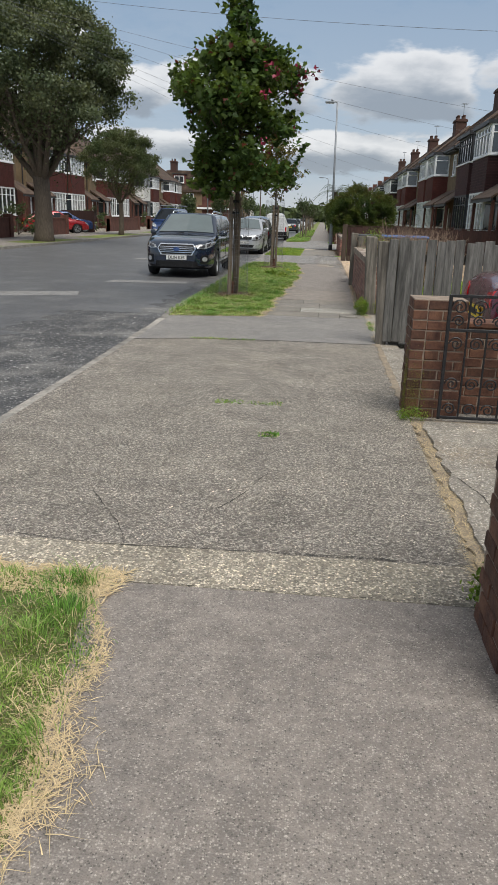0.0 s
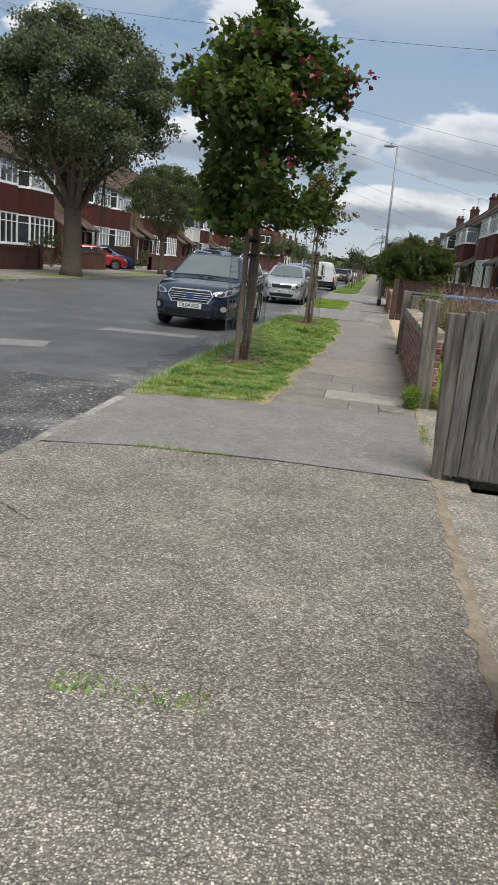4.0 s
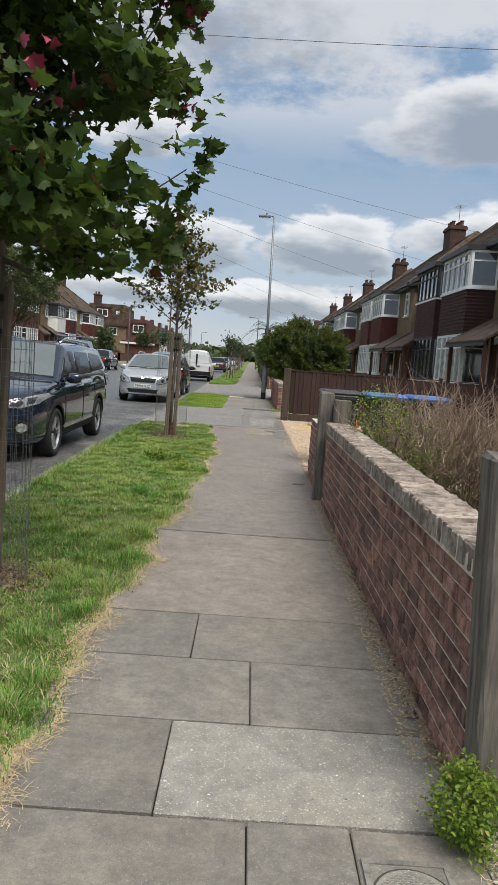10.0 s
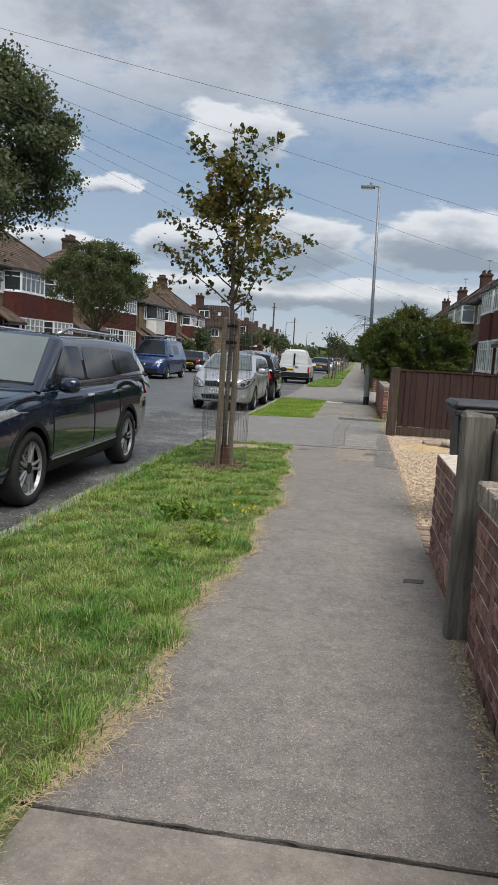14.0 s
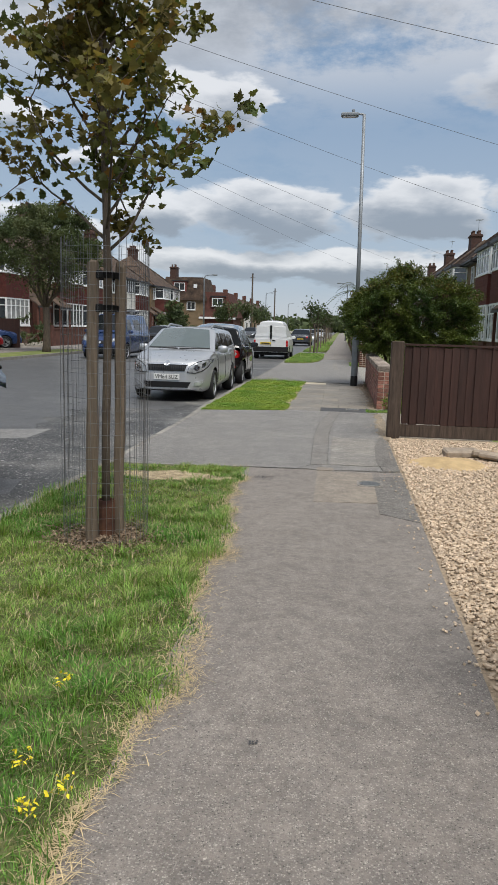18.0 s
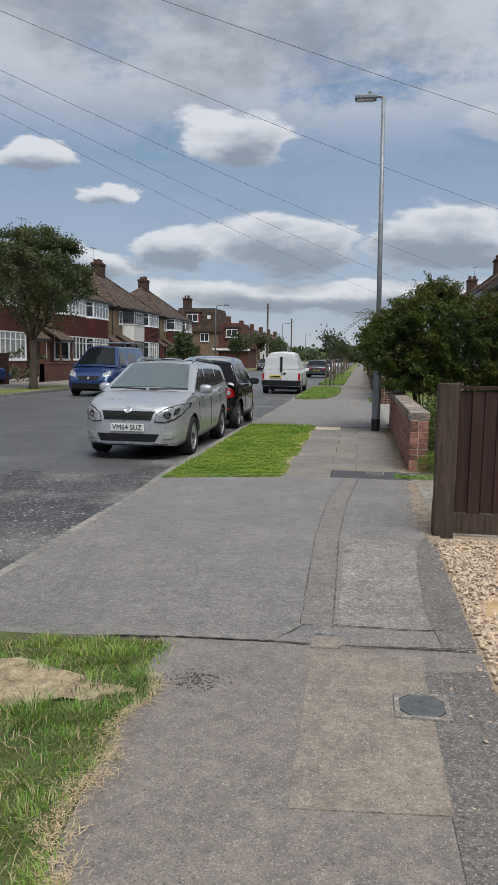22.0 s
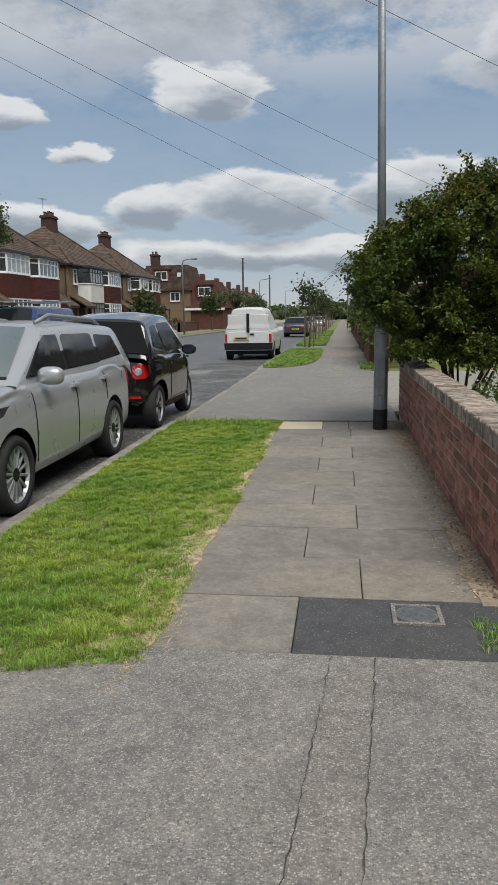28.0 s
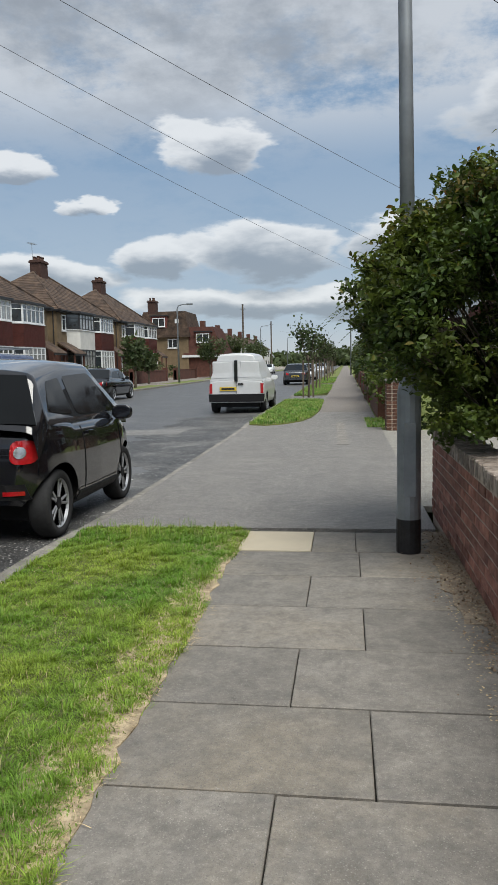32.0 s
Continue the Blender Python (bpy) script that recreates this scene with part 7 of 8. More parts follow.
def in_crown(p):
    z = p[:, 2]
    r = np.interp(z, [1.68, 1.9, 2.3, 2.9, 3.4, 4.0, 4.3, 4.55, 4.75, 5.5], [0.6, 0.98, 1.06, 1.2, 1.34, 1.30, 0.9, 0.42, 0.36, 0.3])
    return (np.hypot(p[:, 0] - np.interp(z, [1.9, 2.8, 3.5, 4.2], [0.26, 0.16, -0.06, -0.06]), p[:, 1]) < r * (1 + 0.16 * np.sin(3 * np.arctan2(p[:, 1], p[:, 0]) + z * 2))) & (z > 1.84 + 0.1 * np.sin(p[:, 0] * 4.0))


pts = cloud_points(tips, 21000, 0.12, in_crown)
# open pockets between the leaf layers, and a thin leader
gap = np.sin(pts[:, 0] * 5.1 + 1.0) * np.sin(pts[:, 1] * 4.7 + pts[:, 2]) + 0.8 * np.sin(pts[:, 2] * 7.3 + pts[:, 0] * 2.0)
pts = pts[(gap < 0.75) & ((pts[:, 2] < 4.2) | (rng.random(len(pts)) < 0.22))]
part("crown", shaped_leaves("crown", pts, 0.100, "leaf_d", MAPLE, droop=0.9), "leaf_d", t1)
edge = pts[np.argsort(-np.hypot(pts[:, 0], pts[:, 1]) - 0.2 * pts[:, 2])][:1200]
sel = edge[(edge[:, 0] > 0.45) & (edge[:, 1] < 0.75) & (edge[:, 2] > 2.5) & (edge[:, 2] < 4.2)]
for q in sel[::max(1, len(sel) // 18)][:18]:
    shoot = q + np.array([0.06, 0, 0.04]) + rng.normal(0, 0.055, (8, 3))
    part("red_shoot", shaped_leaves("red_shoot", shoot, 0.075, "leaf_r", MAPLE, droop=0.8), "leaf_r", t1, "red young leaves at the shoot tip")
stakes_and_cage(-1.58, 14.25, cage_h=1.55)

# slender second tree
rng = np.random.default_rng(42)
t2 = thing("young_tree", "slender young tree with sparse yellow-green leaves", "tree", (-1.345, 22.51, 0))
bm, tips = bmesh.new(), []
tube_into(bm, [(0, 0, -0.05), (0.0, 0, 0.7), (0.02, 0, 1.5), (0.0, 0, 2.4), (-0.02, 0.0, 3.1), (-0.07, 0, 3.95)], [0.031, 0.028, 0.026, 0.022, 0.014, 0.003], 8)
for k in range(21):
    z = 1.84 + 1.45 * (k / 20)
    a = k * 2.4 + 0.4
    ln = (0.98 - 0.30 * (z - 1.84)) * rng.uniform(0.6, 1.1)
    branch(bm, (0.01, 0, z), (math.cos(a), math.sin(a), float(np.interp(z, [1.7, 2.6], [0.6, 0.95]))), ln, 0.011, 1, tips, 0.26, 5, 0.07, 3)
part("trunk", bm, "bark", t2, smooth=True)
pts = cloud_points(tips, 3700, 0.05)
z = rng.uniform(3.3, 3.97, 60)
pts = np.concatenate([pts, np.column_stack([-0.04 - 0.03 * (z - 3.5) + rng.normal(0, 0.035, 60), rng.normal(0, 0.035, 60), z])])
part("crown", shaped_leaves("crown", pts, 0.056, "leaf_y", MAPLE, droop=0.9), "leaf_y", t2)
stakes_and_cage(-1.345, 22.51, cage_h=1.9, offs=((-0.052, -0.13), (0.065, 0.06)), width=0.062)


def broad_tree(label, at, fork, top, radius, trunk_r, n, size, material, limbs=9, sigma=0.45, levels=2, name="street_tree", squash=1.0, twiggy=0, dome=0):
    t = thing(name, label, "tree", at)
    bm, tips = bmesh.new(), []
    tube_into(bm, [(0, 0, -0.2), (0.02, 0, 0.3), (0.05, 0, fork * 0.5), (0.0, 0.03, fork)], [trunk_r * 1.35, trunk_r * 1.05, trunk_r * 0.92, trunk_r * 0.85], 12)
    for k in range(limbs):
        a = 2 * math.pi * k / limbs + rng.normal(0, 0.2)
        spread = rng.uniform(0.25, 0.95)
        ln = (top - fork) * rng.uniform(0.45, 0.62)
        branch(bm, (0.05 * math.cos(a), 0.05 * math.sin(a), fork - 0.25), (math.cos(a) * spread, math.sin(a) * spread, 0.9), ln, trunk_r * 0.42, levels, tips, 0.25, 7, 0.06, 4)
    part("trunk", bm, "bark", t, smooth=True)

    def keep(p):
        zc = fork + (top - fork) * 0.52
        e = (np.hypot(p[:, 0], p[:, 1]) / radius) ** 2 + ((p[:, 2] - zc) / ((top - fork) * 0.52 * squash)) ** 2
        ang = np.arctan2(p[:, 1], p[:, 0])
        return e < 1 + 0.25 * np.sin(5 * ang + p[:, 2]) + rng.normal(0, 0.1, len(p))
    pts = cloud_points(tips, n, sigma, keep)
    if dome:
        # leafy sprays over the dome's surface, thicker above, with gaps between them
        u = rng.normal(size=(dome, 3))
        u /= np.linalg.norm(u, axis=1, keepdims=True)
        u[:, 2] = np.where(u[:, 2] < -0.35, -u[:, 2], u[:, 2])
        hgt = (top - fork) * 0.52
        ang = np.arctan2(u[:, 1], u[:, 0])
        lump = 1 + 0.08 * np.sin(4 * ang + 3 * u[:, 2]) + 0.06 * np.sin(9 * ang - 5 * u[:, 2])
        cen = u * np.array([radius, radius, hgt]) * (rng.uniform(0.62, 1.0, (dome, 1)) ** 0.6) * lump[:, None] + np.array([0, 0, fork + hgt])
        per = n // dome
        spray = np.repeat(cen, per, 0) + rng.normal(0, 1, (dome * per, 3)) * np.array([0.30, 0.30, 0.20]) * radius / 4.7
        pts = np.concatenate([pts[: n // 4], spray])
    part("crown", leaf_mesh("crown", pts, size, material), material, t)
    if twiggy:
        for k in range(twiggy):
            tw = bmesh.new()
            p = tips[int(rng.integers(len(tips)))]
            branch(tw, p, Vector(rng.normal(0, 0.5, 3)) + Vector((0, 0, 0.8)), rng.uniform(0.5, 1.2), 0.012, 0, [], 0.3, 4)
            part("twig_tip", tw, "bark", t)
    return t


rng = np.random.default_rng(43)
broad_tree("large spreading street tree with dense dark crown", (-13.5, 36.2, 0), 3.0, 10.3, 3.95, 0.44, 70000, 0.12, "leaf_g", 12, 0.4, dome=330)
broad_tree("feathery street tree with bare upper twigs", (-13.6, 51.0, 0), 2.3, 6.4, 2.5, 0.17, 30000, 0.085, "leaf_v", 9, 0.34, twiggy=60, dome=150)
for x, y, h, r in ((-15.5, 88.0, 3.2, 1.0), (-13.8, 78.5, 4.2, 0.9), (-18.5, 96.0, 3.0, 1.6), (-15.0, 112.0, 5.5, 2.2), (-14.8, 126.0, 6.5, 2.6), (-14.0, 145.0, 6.0, 2.6), (-16, 168, 7, 3.5), (3.5, 150, 6, 3.0), (2.0, 120, 5, 2.2), (2.4, 98, 4.2, 1.8)):
    broad_tree("small distant garden tree", (x, y, 0), h * 0.32, h, r, 0.08, 1500, 0.24, "leaf_f", 6, 0.3, 1, "garden_tree")
for x, y, h in ((-1.45, 61.0, 3.9), (-1.5, 70.0, 4.1), (-1.45, 84.0, 3.6), (-1.5, 92.0, 4.0), (-1.5, 108, 4.0), (-1.45, 122, 4.0)):
    tr = broad_tree("slim young verge tree with stakes", (x, y, 0), 1.7, h, 0.75, 0.04, 900, 0.13, "leaf_f", 6, 0.16, 1, "young_tree")
    for dx in (-0.2, 0.2):
        wood_post("timber stake beside a young tree", x + dx, y, 0.07, 0.07, 1.5, (0, 0), "stake", "tree_stake")


def shrub(label, lumps, n, size, material, outline=OVAL, stems=((0, 0),), tip=None, name="bush", sigma=0.16, droop=0.8, stem_step=5):
    """A bush of leafy shoots filling several lumps (centre, radii), denser at the surface."""
    b = thing(name, label, "bush")
    stem_step = 0 if name == "weed" else stem_step
    sb = bmesh.new()
    allp = []
    tot = sum(r[0] * r[1] + r[0] * r[2] + r[1] * r[2] for _, r in lumps)
    for (c, r) in lumps:
        m = int(n * (r[0] * r[1] + r[0] * r[2] + r[1] * r[2]) / tot)
        nc = max(6, m // 26)
        u = rng.normal(size=(nc, 3))
        u /= np.linalg.norm(u, axis=1, keepdims=True)
        rad = rng.uniform(0.55, 1.06, (nc, 1)) ** 0.7
        cc = np.array(c) + u * np.array(r) * rad
        p = cc[rng.integers(0, nc, m)] + rng.normal(0, sigma * 0.55, (m, 3)) * np.array([1, 1, 0.7])
        allp.append(p)
        for q in cc[::stem_step] if stem_step else ():
            s = stems[int(rng.integers(len(stems)))]
            mid = (Vector((s[0], s[1], 0.5)) + Vector(c)) / 2 + Vector(rng.normal(0, 0.1, 3))
            tube_into(sb, [(s[0], s[1], 0.0), mid, Vector(q)], [0.022, 0.012, 0.004] if name == "bush" else [0.003, 0.003, 0.002], 4)
    p = np.concatenate(allp)
    if stem_step:
        part("stem", sb, "bark", b)
    part("foliage", shaped_leaves("foliage", p, size, material, outline, droop=droop), material, b)
    if tip:
        top = p[np.argsort(-p[:, 2] + rng.normal(0, 0.15, len(p)))][: n // 14]
        part("new_growth", shaped_leaves("new_growth", top + np.array([0, 0, 0.03]), size, tip, outline, droop=droop), tip, b, "yellow-green new shoots")
    return b


for x, y in YELLOW:
    shrub("small yellow flowers in the verge grass", [((x, y, 0.12), (0.035, 0.035, 0.02))], 26, 0.016, "yellow", name="wild_flower", sigma=0.02, stem_step=0)
rng = np.random.default_rng(44)
bush = thing("bush", "large unclipped dark green bush overhanging a brick wall", "bush")
wood = bmesh.new()
clumps = []
for k in range(330):
    x = rng.uniform(0.34, 3.3)
    yy = 37.0 + rng.uniform(-1.0, 0.9)
    top = float(np.interp(x, [0.3, 0.65, 1.05, 1.55, 2.3, 3.3], [2.05, 2.42, 2.68, 2.95, 2.95, 2.4])) - 0.45 * ((yy - 37.0) / 1.0) ** 2
    low_ = float(np.interp(x, [0.3, 0.5, 0.85, 1.4, 3.3], [1.55, 1.25, 0.92, 0.95, 1.15]))
    f = rng.uniform(0, 1) ** 0.6
    if abs(yy - 37.0) < 0.35 and 0.25 < f < 0.8 and 0.5 < x < 2.9:
        continue
    clumps.append((x, yy, low_ + (top - low_) * f))
clumps += [(rng.uniform(0.75, 3.0), 37.0 + rng.uniform(-0.95, 0.6), rng.uniform(0.86, 1.3)) for _ in range(70)]
pts = []
for c in clumps:
    root = (1.45 + rng.normal(0, 0.08), 36.95 + rng.normal(0, 0.08), 0.0)
    mid = Vector((root[0] + (c[0] - root[0]) * 0.35, root[1] + (c[1] - root[1]) * 0.35, 0.55 + 0.45 * (c[2] - 0.5)))
    tube_into(wood, [root, mid, Vector(c)] if len(pts) % 150 == 0 else [mid.lerp(Vector(c), 0.5), Vector(c)], [0.03, 0.013, 0.003] if len(pts) % 150 == 0 else [0.007, 0.003], 4)
    # sprays of leaves along five or six twigs that fan out and upwards from the branch's end
    for q in range(6):
        d = Vector((rng.normal(0, 1) + (c[0] - 1.5) * 0.35, rng.normal(0, 1) + (c[1] - 37.0) * 0.6, rng.normal(0.45, 0.55))).normalized()
        ln = rng.uniform(0.16, 0.36)
        e = Vector(c) + d * ln
        tube_into(wood, [Vector(c), e], [0.004, 0.0015], 3, False)
        m = 62
        s_ = rng.uniform(0.05, 1.05, m)
        pts.append(np.array(c) + np.outer(s_ * ln, np.array(d)) + rng.normal(0, 0.034, (m, 3)))
pts = np.concatenate(pts)
part("branch", wood, "bark", bush)
tipsel = (pts[:, 2] > np.interp(pts[:, 0], [0.1, 0.5, 1.0, 1.55, 2.3, 3.3], [2.0, 2.3, 2.4, 2.55, 2.5, 2.1])) & (rng.random(len(pts)) < 0.45)
part("foliage", shaped_leaves("foliage", pts[~tipsel], 0.050, "leaf_b", OVAL, droop=0.8), "leaf_b", bush)
part("new_growth", shaped_leaves("new_growth", pts[tipsel], 0.044, "leaf_y", OVAL, droop=0.9), "leaf_y", bush, "olive and bronze new shoots")
shrub("pink flowering plant behind the brick wall", [((1.75, 35.2, 0.70), (0.35, 0.5, 0.22))], 900, 0.05, "leaf_b", stems=((1.75, 35.2),), tip="pink")
shrub("broad-leaved yellow-flowered weed in the verge", [((-0.86, 19.0, 0.07), (0.12, 0.22, 0.05)), ((-1.0, 18.5, 0.07), (0.10, 0.15, 0.05))], 260, 0.032, "leaf_w", name="weed", sigma=0.06, stem_step=0)
shrub("green garden bushes beyond the paved drive", [((1.45, 48.5 + 2.3 * k, 1.35 + 0.25 * math.sin(k * 2.1)), (0.85, 1.4, 1.05)) for k in range(5)], 9000, 0.12, "leaf_b", stems=((1.5, 50), (1.5, 53), (1.5, 57)), tip="leaf_y", sigma=0.22)
shrub("far row of garden bushes", [((1.6, 64 + 6 * k, 1.3 + 0.4 * math.sin(k * 1.7)), (0.9, 2.6, 1.2)) for k in range(7)], 7000, 0.22, "leaf_f", stems=((1.6, 70), (1.6, 85)), sigma=0.3)
shrub("low flowering plants behind the brick wall", [((1.6, 33.0, 0.55), (0.55, 1.5, 0.45)), ((1.35, 31.7, 0.45), (0.25, 0.4, 0.40))], 6000, 0.05, "leaf_b", stems=((1.6, 33), (1.4, 31.8)))
shrub("pale-leaved shrub beside the timber posts", [((1.22, 16.85, 0.95), (0.22, 0.45, 0.28)), ((1.35, 16.3, 0.75), (0.3, 0.5, 0.3))], 3200, 0.026, "leaf_w", stems=((1.25, 16.8),))
shrub("broad-leaved dock weeds in the verge", [((-1.24, 19.78, 0.06), (0.16, 0.2, 0.03)), ((-0.95, 19.76, 0.05), (0.07, 0.1, 0.03))], 210, 0.058, "leaf_w", name="weed", sigma=0.06, stem_step=0)
shrub("weed clump at a post's foot", [((0.73, 12.06, 0.13), (0.09, 0.13, 0.13))], 2600, 0.017, "leaf_w", stems=((0.74, 12.08),), name="weed", sigma=0.05)
shrub("weed clump at a post's foot", [((1.02, 12.18, 0.12), (0.10, 0.08, 0.12))], 2200, 0.014, "leaf_w", stems=((1.0, 12.2),), name="weed", sigma=0.05)
shrub("yellow-green weed by the brick pier", [((0.76, 2.92, 0.06), (0.07, 0.09, 0.07))], 420, 0.026, "leaf_w", stems=((0.76, 2.9),), name="weed", sigma=0.04)
shrub("weeds in front of the brick pier", [((0.80, 5.70, 0.04), (0.12, 0.06, 0.05))], 600, 0.014, "leaf_w", stems=((0.8, 5.72),), name="weed", sigma=0.04)
shrub("leafy weeds by the wall end", [((1.15, 31.15, 0.14), (0.22, 0.14, 0.16))], 1500, 0.024, "leaf_w", stems=((1.1, 31.2),), name="weed", sigma=0.06)
for y in (44.0, 58.5, 80.0, 93.0, 103.0):
    shrub("garden shrubs before the far houses", [((-18.0, y, 0.9), (1.1, 1.8, 0.9)), ((-17.6, y + 2.2, 0.7), (0.8, 1.2, 0.7))], 900, 0.16, "leaf_f", stems=((-18, y),), sigma=0.2)

# bare brown hedge behind the wall
hd = thing("dry_hedge", "bare brown twiggy hedge behind the brick wall", "hedge", (0, 0, 0))
for k in range(14):
    bm = bmesh.new()
    for q in range(26):
        x0, y0 = rng.uniform(1.5, 2.5), 16.1 + 1.0 * (k + rng.uniform(0, 1)) / 14
        dx, dy = (x0 - 2.0) * 0.9, (y0 - 16.6) * 0.7
        branch(bm, (x0, y0, 0.1), (dx + rng.normal(0, 0.14), dy + rng.normal(0, 0.14), 1.0), rng.uniform(0.55, 0.78), 0.0055, 2, [], 0.2, 3, 0.10, 3)
    part("twig_clump", bm, "twig", hd)

# palm beyond the bushes
for at, h in (((0.95, 59.0, 0), 3.45), ((1.6, 66.0, 0), 3.0)):
    pm = thing("palm_tree", "palm with arching feathery fronds", "tree", at)
    part("trunk", tube([(0, 0, -0.1), (0, 0, h)], [0.24, 0.2], 10), "bark", pm)
    for k in range(22):
        a = 2 * math.pi * k / 22 + rng.normal(0, 0.1)
        e = rng.uniform(0.2, 1.2)
        v, f = [], []
        ln = 1.9
        for j in range(15):
            s = j / 14
            rr = ln * s * math.cos(e * (1 - 0.2 * s))
            z = h + ln * s * math.sin(e) - 1.0 * s * s * ln * 0.75
            c = Vector((rr * math.cos(a), rr * math.sin(a), z))
            w = 0.30 * math.sin(math.pi * min(1, s + 0.12)) + 0.02
            sd = Vector((-math.sin(a), math.cos(a), 0))
            for sgn in (1, -1):
                b0 = len(v)
                tip_ = c + sd * sgn * w + Vector((math.cos(a), math.sin(a), 0)) * 0.14 - Vector((0, 0, 0.08))
                v += [c, c + Vector((math.cos(a), math.sin(a), 0)) * 0.055, tip_]
                f.append((b0, b0 + 1, b0 + 2) if sgn > 0 else (b0, b0 + 2, b0 + 1))
        part("frond", mesh("frond", v, f, "palm"), "palm", pm)


def inside(pts, poly):
    x, y = pts[:, 0], pts[:, 1]
    r = np.zeros(len(pts), bool)
    j = len(poly) - 1
    for i in range(len(poly)):
        xi, yi = poly[i]
        xj, yj = poly[j]
        c = ((yi > y) != (yj > y)) & (x < (xj - xi) * (y - yi) / (yj - yi + 1e-12) + xi)
        r ^= c
        j = i
    return r


def blades(name, label, poly, n, hmin, hmax, material, width=0.0045, lean=0.55, ylim=None, z=0.0, fade=None, lie=False, tuft=0.0):
    """Bent grass blades over an outline, as one mesh; tuft: the spacing of clumps that stand higher and lean outwards."""
    xs, ys = [p[0] for p in poly], [p[1] for p in poly]
    y0, y1 = ylim or (min(ys), max(ys))
    p = np.column_stack([rng.uniform(min(xs), max(xs), n), rng.uniform(y0, y1, n)])
    p = p[inside(p, poly)]
    if fade is not None:
        p = p[fade(p)]
    n = len(p)
    patch = 0.5 + 0.28 * np.sin(p[:, 0] * 6.1 + 1.9 * np.sin(p[:, 1] * 2.3)) * np.cos(p[:, 1] * 4.7 + 1.7 * np.sin(p[:, 0] * 3.1)) + 0.22 * np.sin(p[:, 0] * 23.0 + 2.0 * np.sin(p[:, 1] * 11.0)) * np.sin(p[:, 1] * 19.0)
    h = hmin + (hmax - hmin) * (0.15 + 0.85 * patch ** 1.5) * (0.25 + 0.75 * rng.uniform(0, 1, n) ** 1.3)
    # tufts lean together, this way and that
    a = rng.uniform(0, 2 * np.pi, n) if lie else 2.5 * np.sin(p[:, 0] * 9.7 + 3.0 * np.sin(p[:, 1] * 5.9)) + 2.5 * np.cos(p[:, 1] * 8.3 + p[:, 0] * 4.0) + rng.normal(0, 1.5, n)
    if tuft:
        cell = np.floor(p / tuft)
        best, away, size = np.full(n, 9.0), np.zeros((n, 2)), np.zeros(n)
        for i in (-1, 0, 1):
            for j in (-1, 0, 1):
                c = cell + np.array([i, j])
                r1, r2, r3 = (np.modf(np.abs(np.sin(c[:, 0] * k1 + c[:, 1] * k2) * 43758.5453))[0] for k1, k2 in ((12.99, 78.23), (39.35, 11.14), (73.16, 52.24)))
                d = p - (c + np.column_stack([r1, r2])) * tuft
                q = np.hypot(d[:, 0], d[:, 1]) / tuft
                m = q < best
                best[m], away[m], size[m] = q[m], d[m], r3[m]
        h = h * (0.5 + 1.3 * size ** 1.6 * np.clip(1.15 - best * 1.15, 0, 1))
        out = np.arctan2(away[:, 1], away[:, 0])
        a = np.where(rng.random(n) < 0.75, out + rng.normal(0, 0.6, n), a)
    ln = np.abs(rng.normal(0, lean, n)) * h
    w = width * rng.uniform(0.7, 1.4, n)
    base = np.column_stack([p, np.full(n, z)])
    sd = np.column_stack([-np.sin(a), np.cos(a), np.zeros(n)])
    fw = np.column_stack([np.cos(a), np.sin(a), np.zeros(n)])
    zz = np.array([0, 0, 1.0])
    hh = h[:, None] * (0.12 if lie else 1.0)
    if lie:
        ln = h
    mid = base + fw * (ln * 0.35)[:, None] + zz * hh * 0.6
    tip_ = base + fw * ln[:, None] + zz * hh * (0.9 if not lie else 0.5)
    v = np.stack([base - sd * w[:, None], base + sd * w[:, None], mid + sd * w[:, None] * 0.8, mid - sd * w[:, None] * 0.8, tip_], 1).reshape(-1, 3)
    i = np.arange(n)[:, None] * 5
    f = (i[:, None, :] + np.array([[0, 1, 2], [0, 2, 3], [3, 2, 4]])[None]).reshape(-1, 3)
    tagged(new(name, tri_mesh(name, v, f, material)), label, "grass", kind="stuff")


def ragged(k):
    return lambda p: p[:, 0] < np.interp(p[:, 1], EDGE_Y, EDGE_X) - 0.02 + 0.05 * np.sin(p[:, 1] * 3.1) + 0.03 * np.sin(p[:, 1] * 11.0 + 1) - k + rng.normal(0, 0.03, len(p))


FEET = ((-1.58, 14.25), (-1.345, 22.51))


def off_feet(p):
    """Thin the grass where mulch lies round the two young trees."""
    d = np.min([np.hypot(p[:, 0] - x, p[:, 1] - y) for x, y in FEET], axis=0)
    return d > 0.20 + 0.16 * rng.random(len(p))


W0 = [(XK - 0.06, -3), (XL + 0.35, -3), (XL + 0.35, 2.5), (XL, 2.9), (XK - 0.06, 2.9)]
W1 = [(XK - 0.03, 11.0), (XL + 0.05, 11.35), (XL + 0.4, 12.0), (XL + 0.4, 24.6), (XL, 25.2), (-1.2, 25.12), (XK - 0.03, 24.9)]
W2 = [(XK - 0.03, 30.1), (XL, 30.5), (XL, 37.5), (XK - 0.03, 37.45)]
blades("grass", "green verge grass with dry tufts", W0, 130000, 0.016, 0.10, "grass", 0.0015, 0.9, ylim=(-1.0, 2.9), fade=ragged(0.06), tuft=0.15)
blades("grass", "long green verge grass round the young trees", W1, 330000, 0.016, 0.105, "grass", 0.0018, 1.0, fade=lambda p: ragged(0.05)(p) & (np.hypot((p[:, 0] + 1.42) / 0.60, (p[:, 1] - 24.58) / 0.21) > 0.55 + 0.6 * rng.random(len(p)) ** 0.6) & off_feet(p), tuft=0.20)
blades("grass", "short mown verge grass", W2, 240000, 0.020, 0.058, "grass_mown", 0.0017, 1.1, fade=ragged(0.0), tuft=0.085)
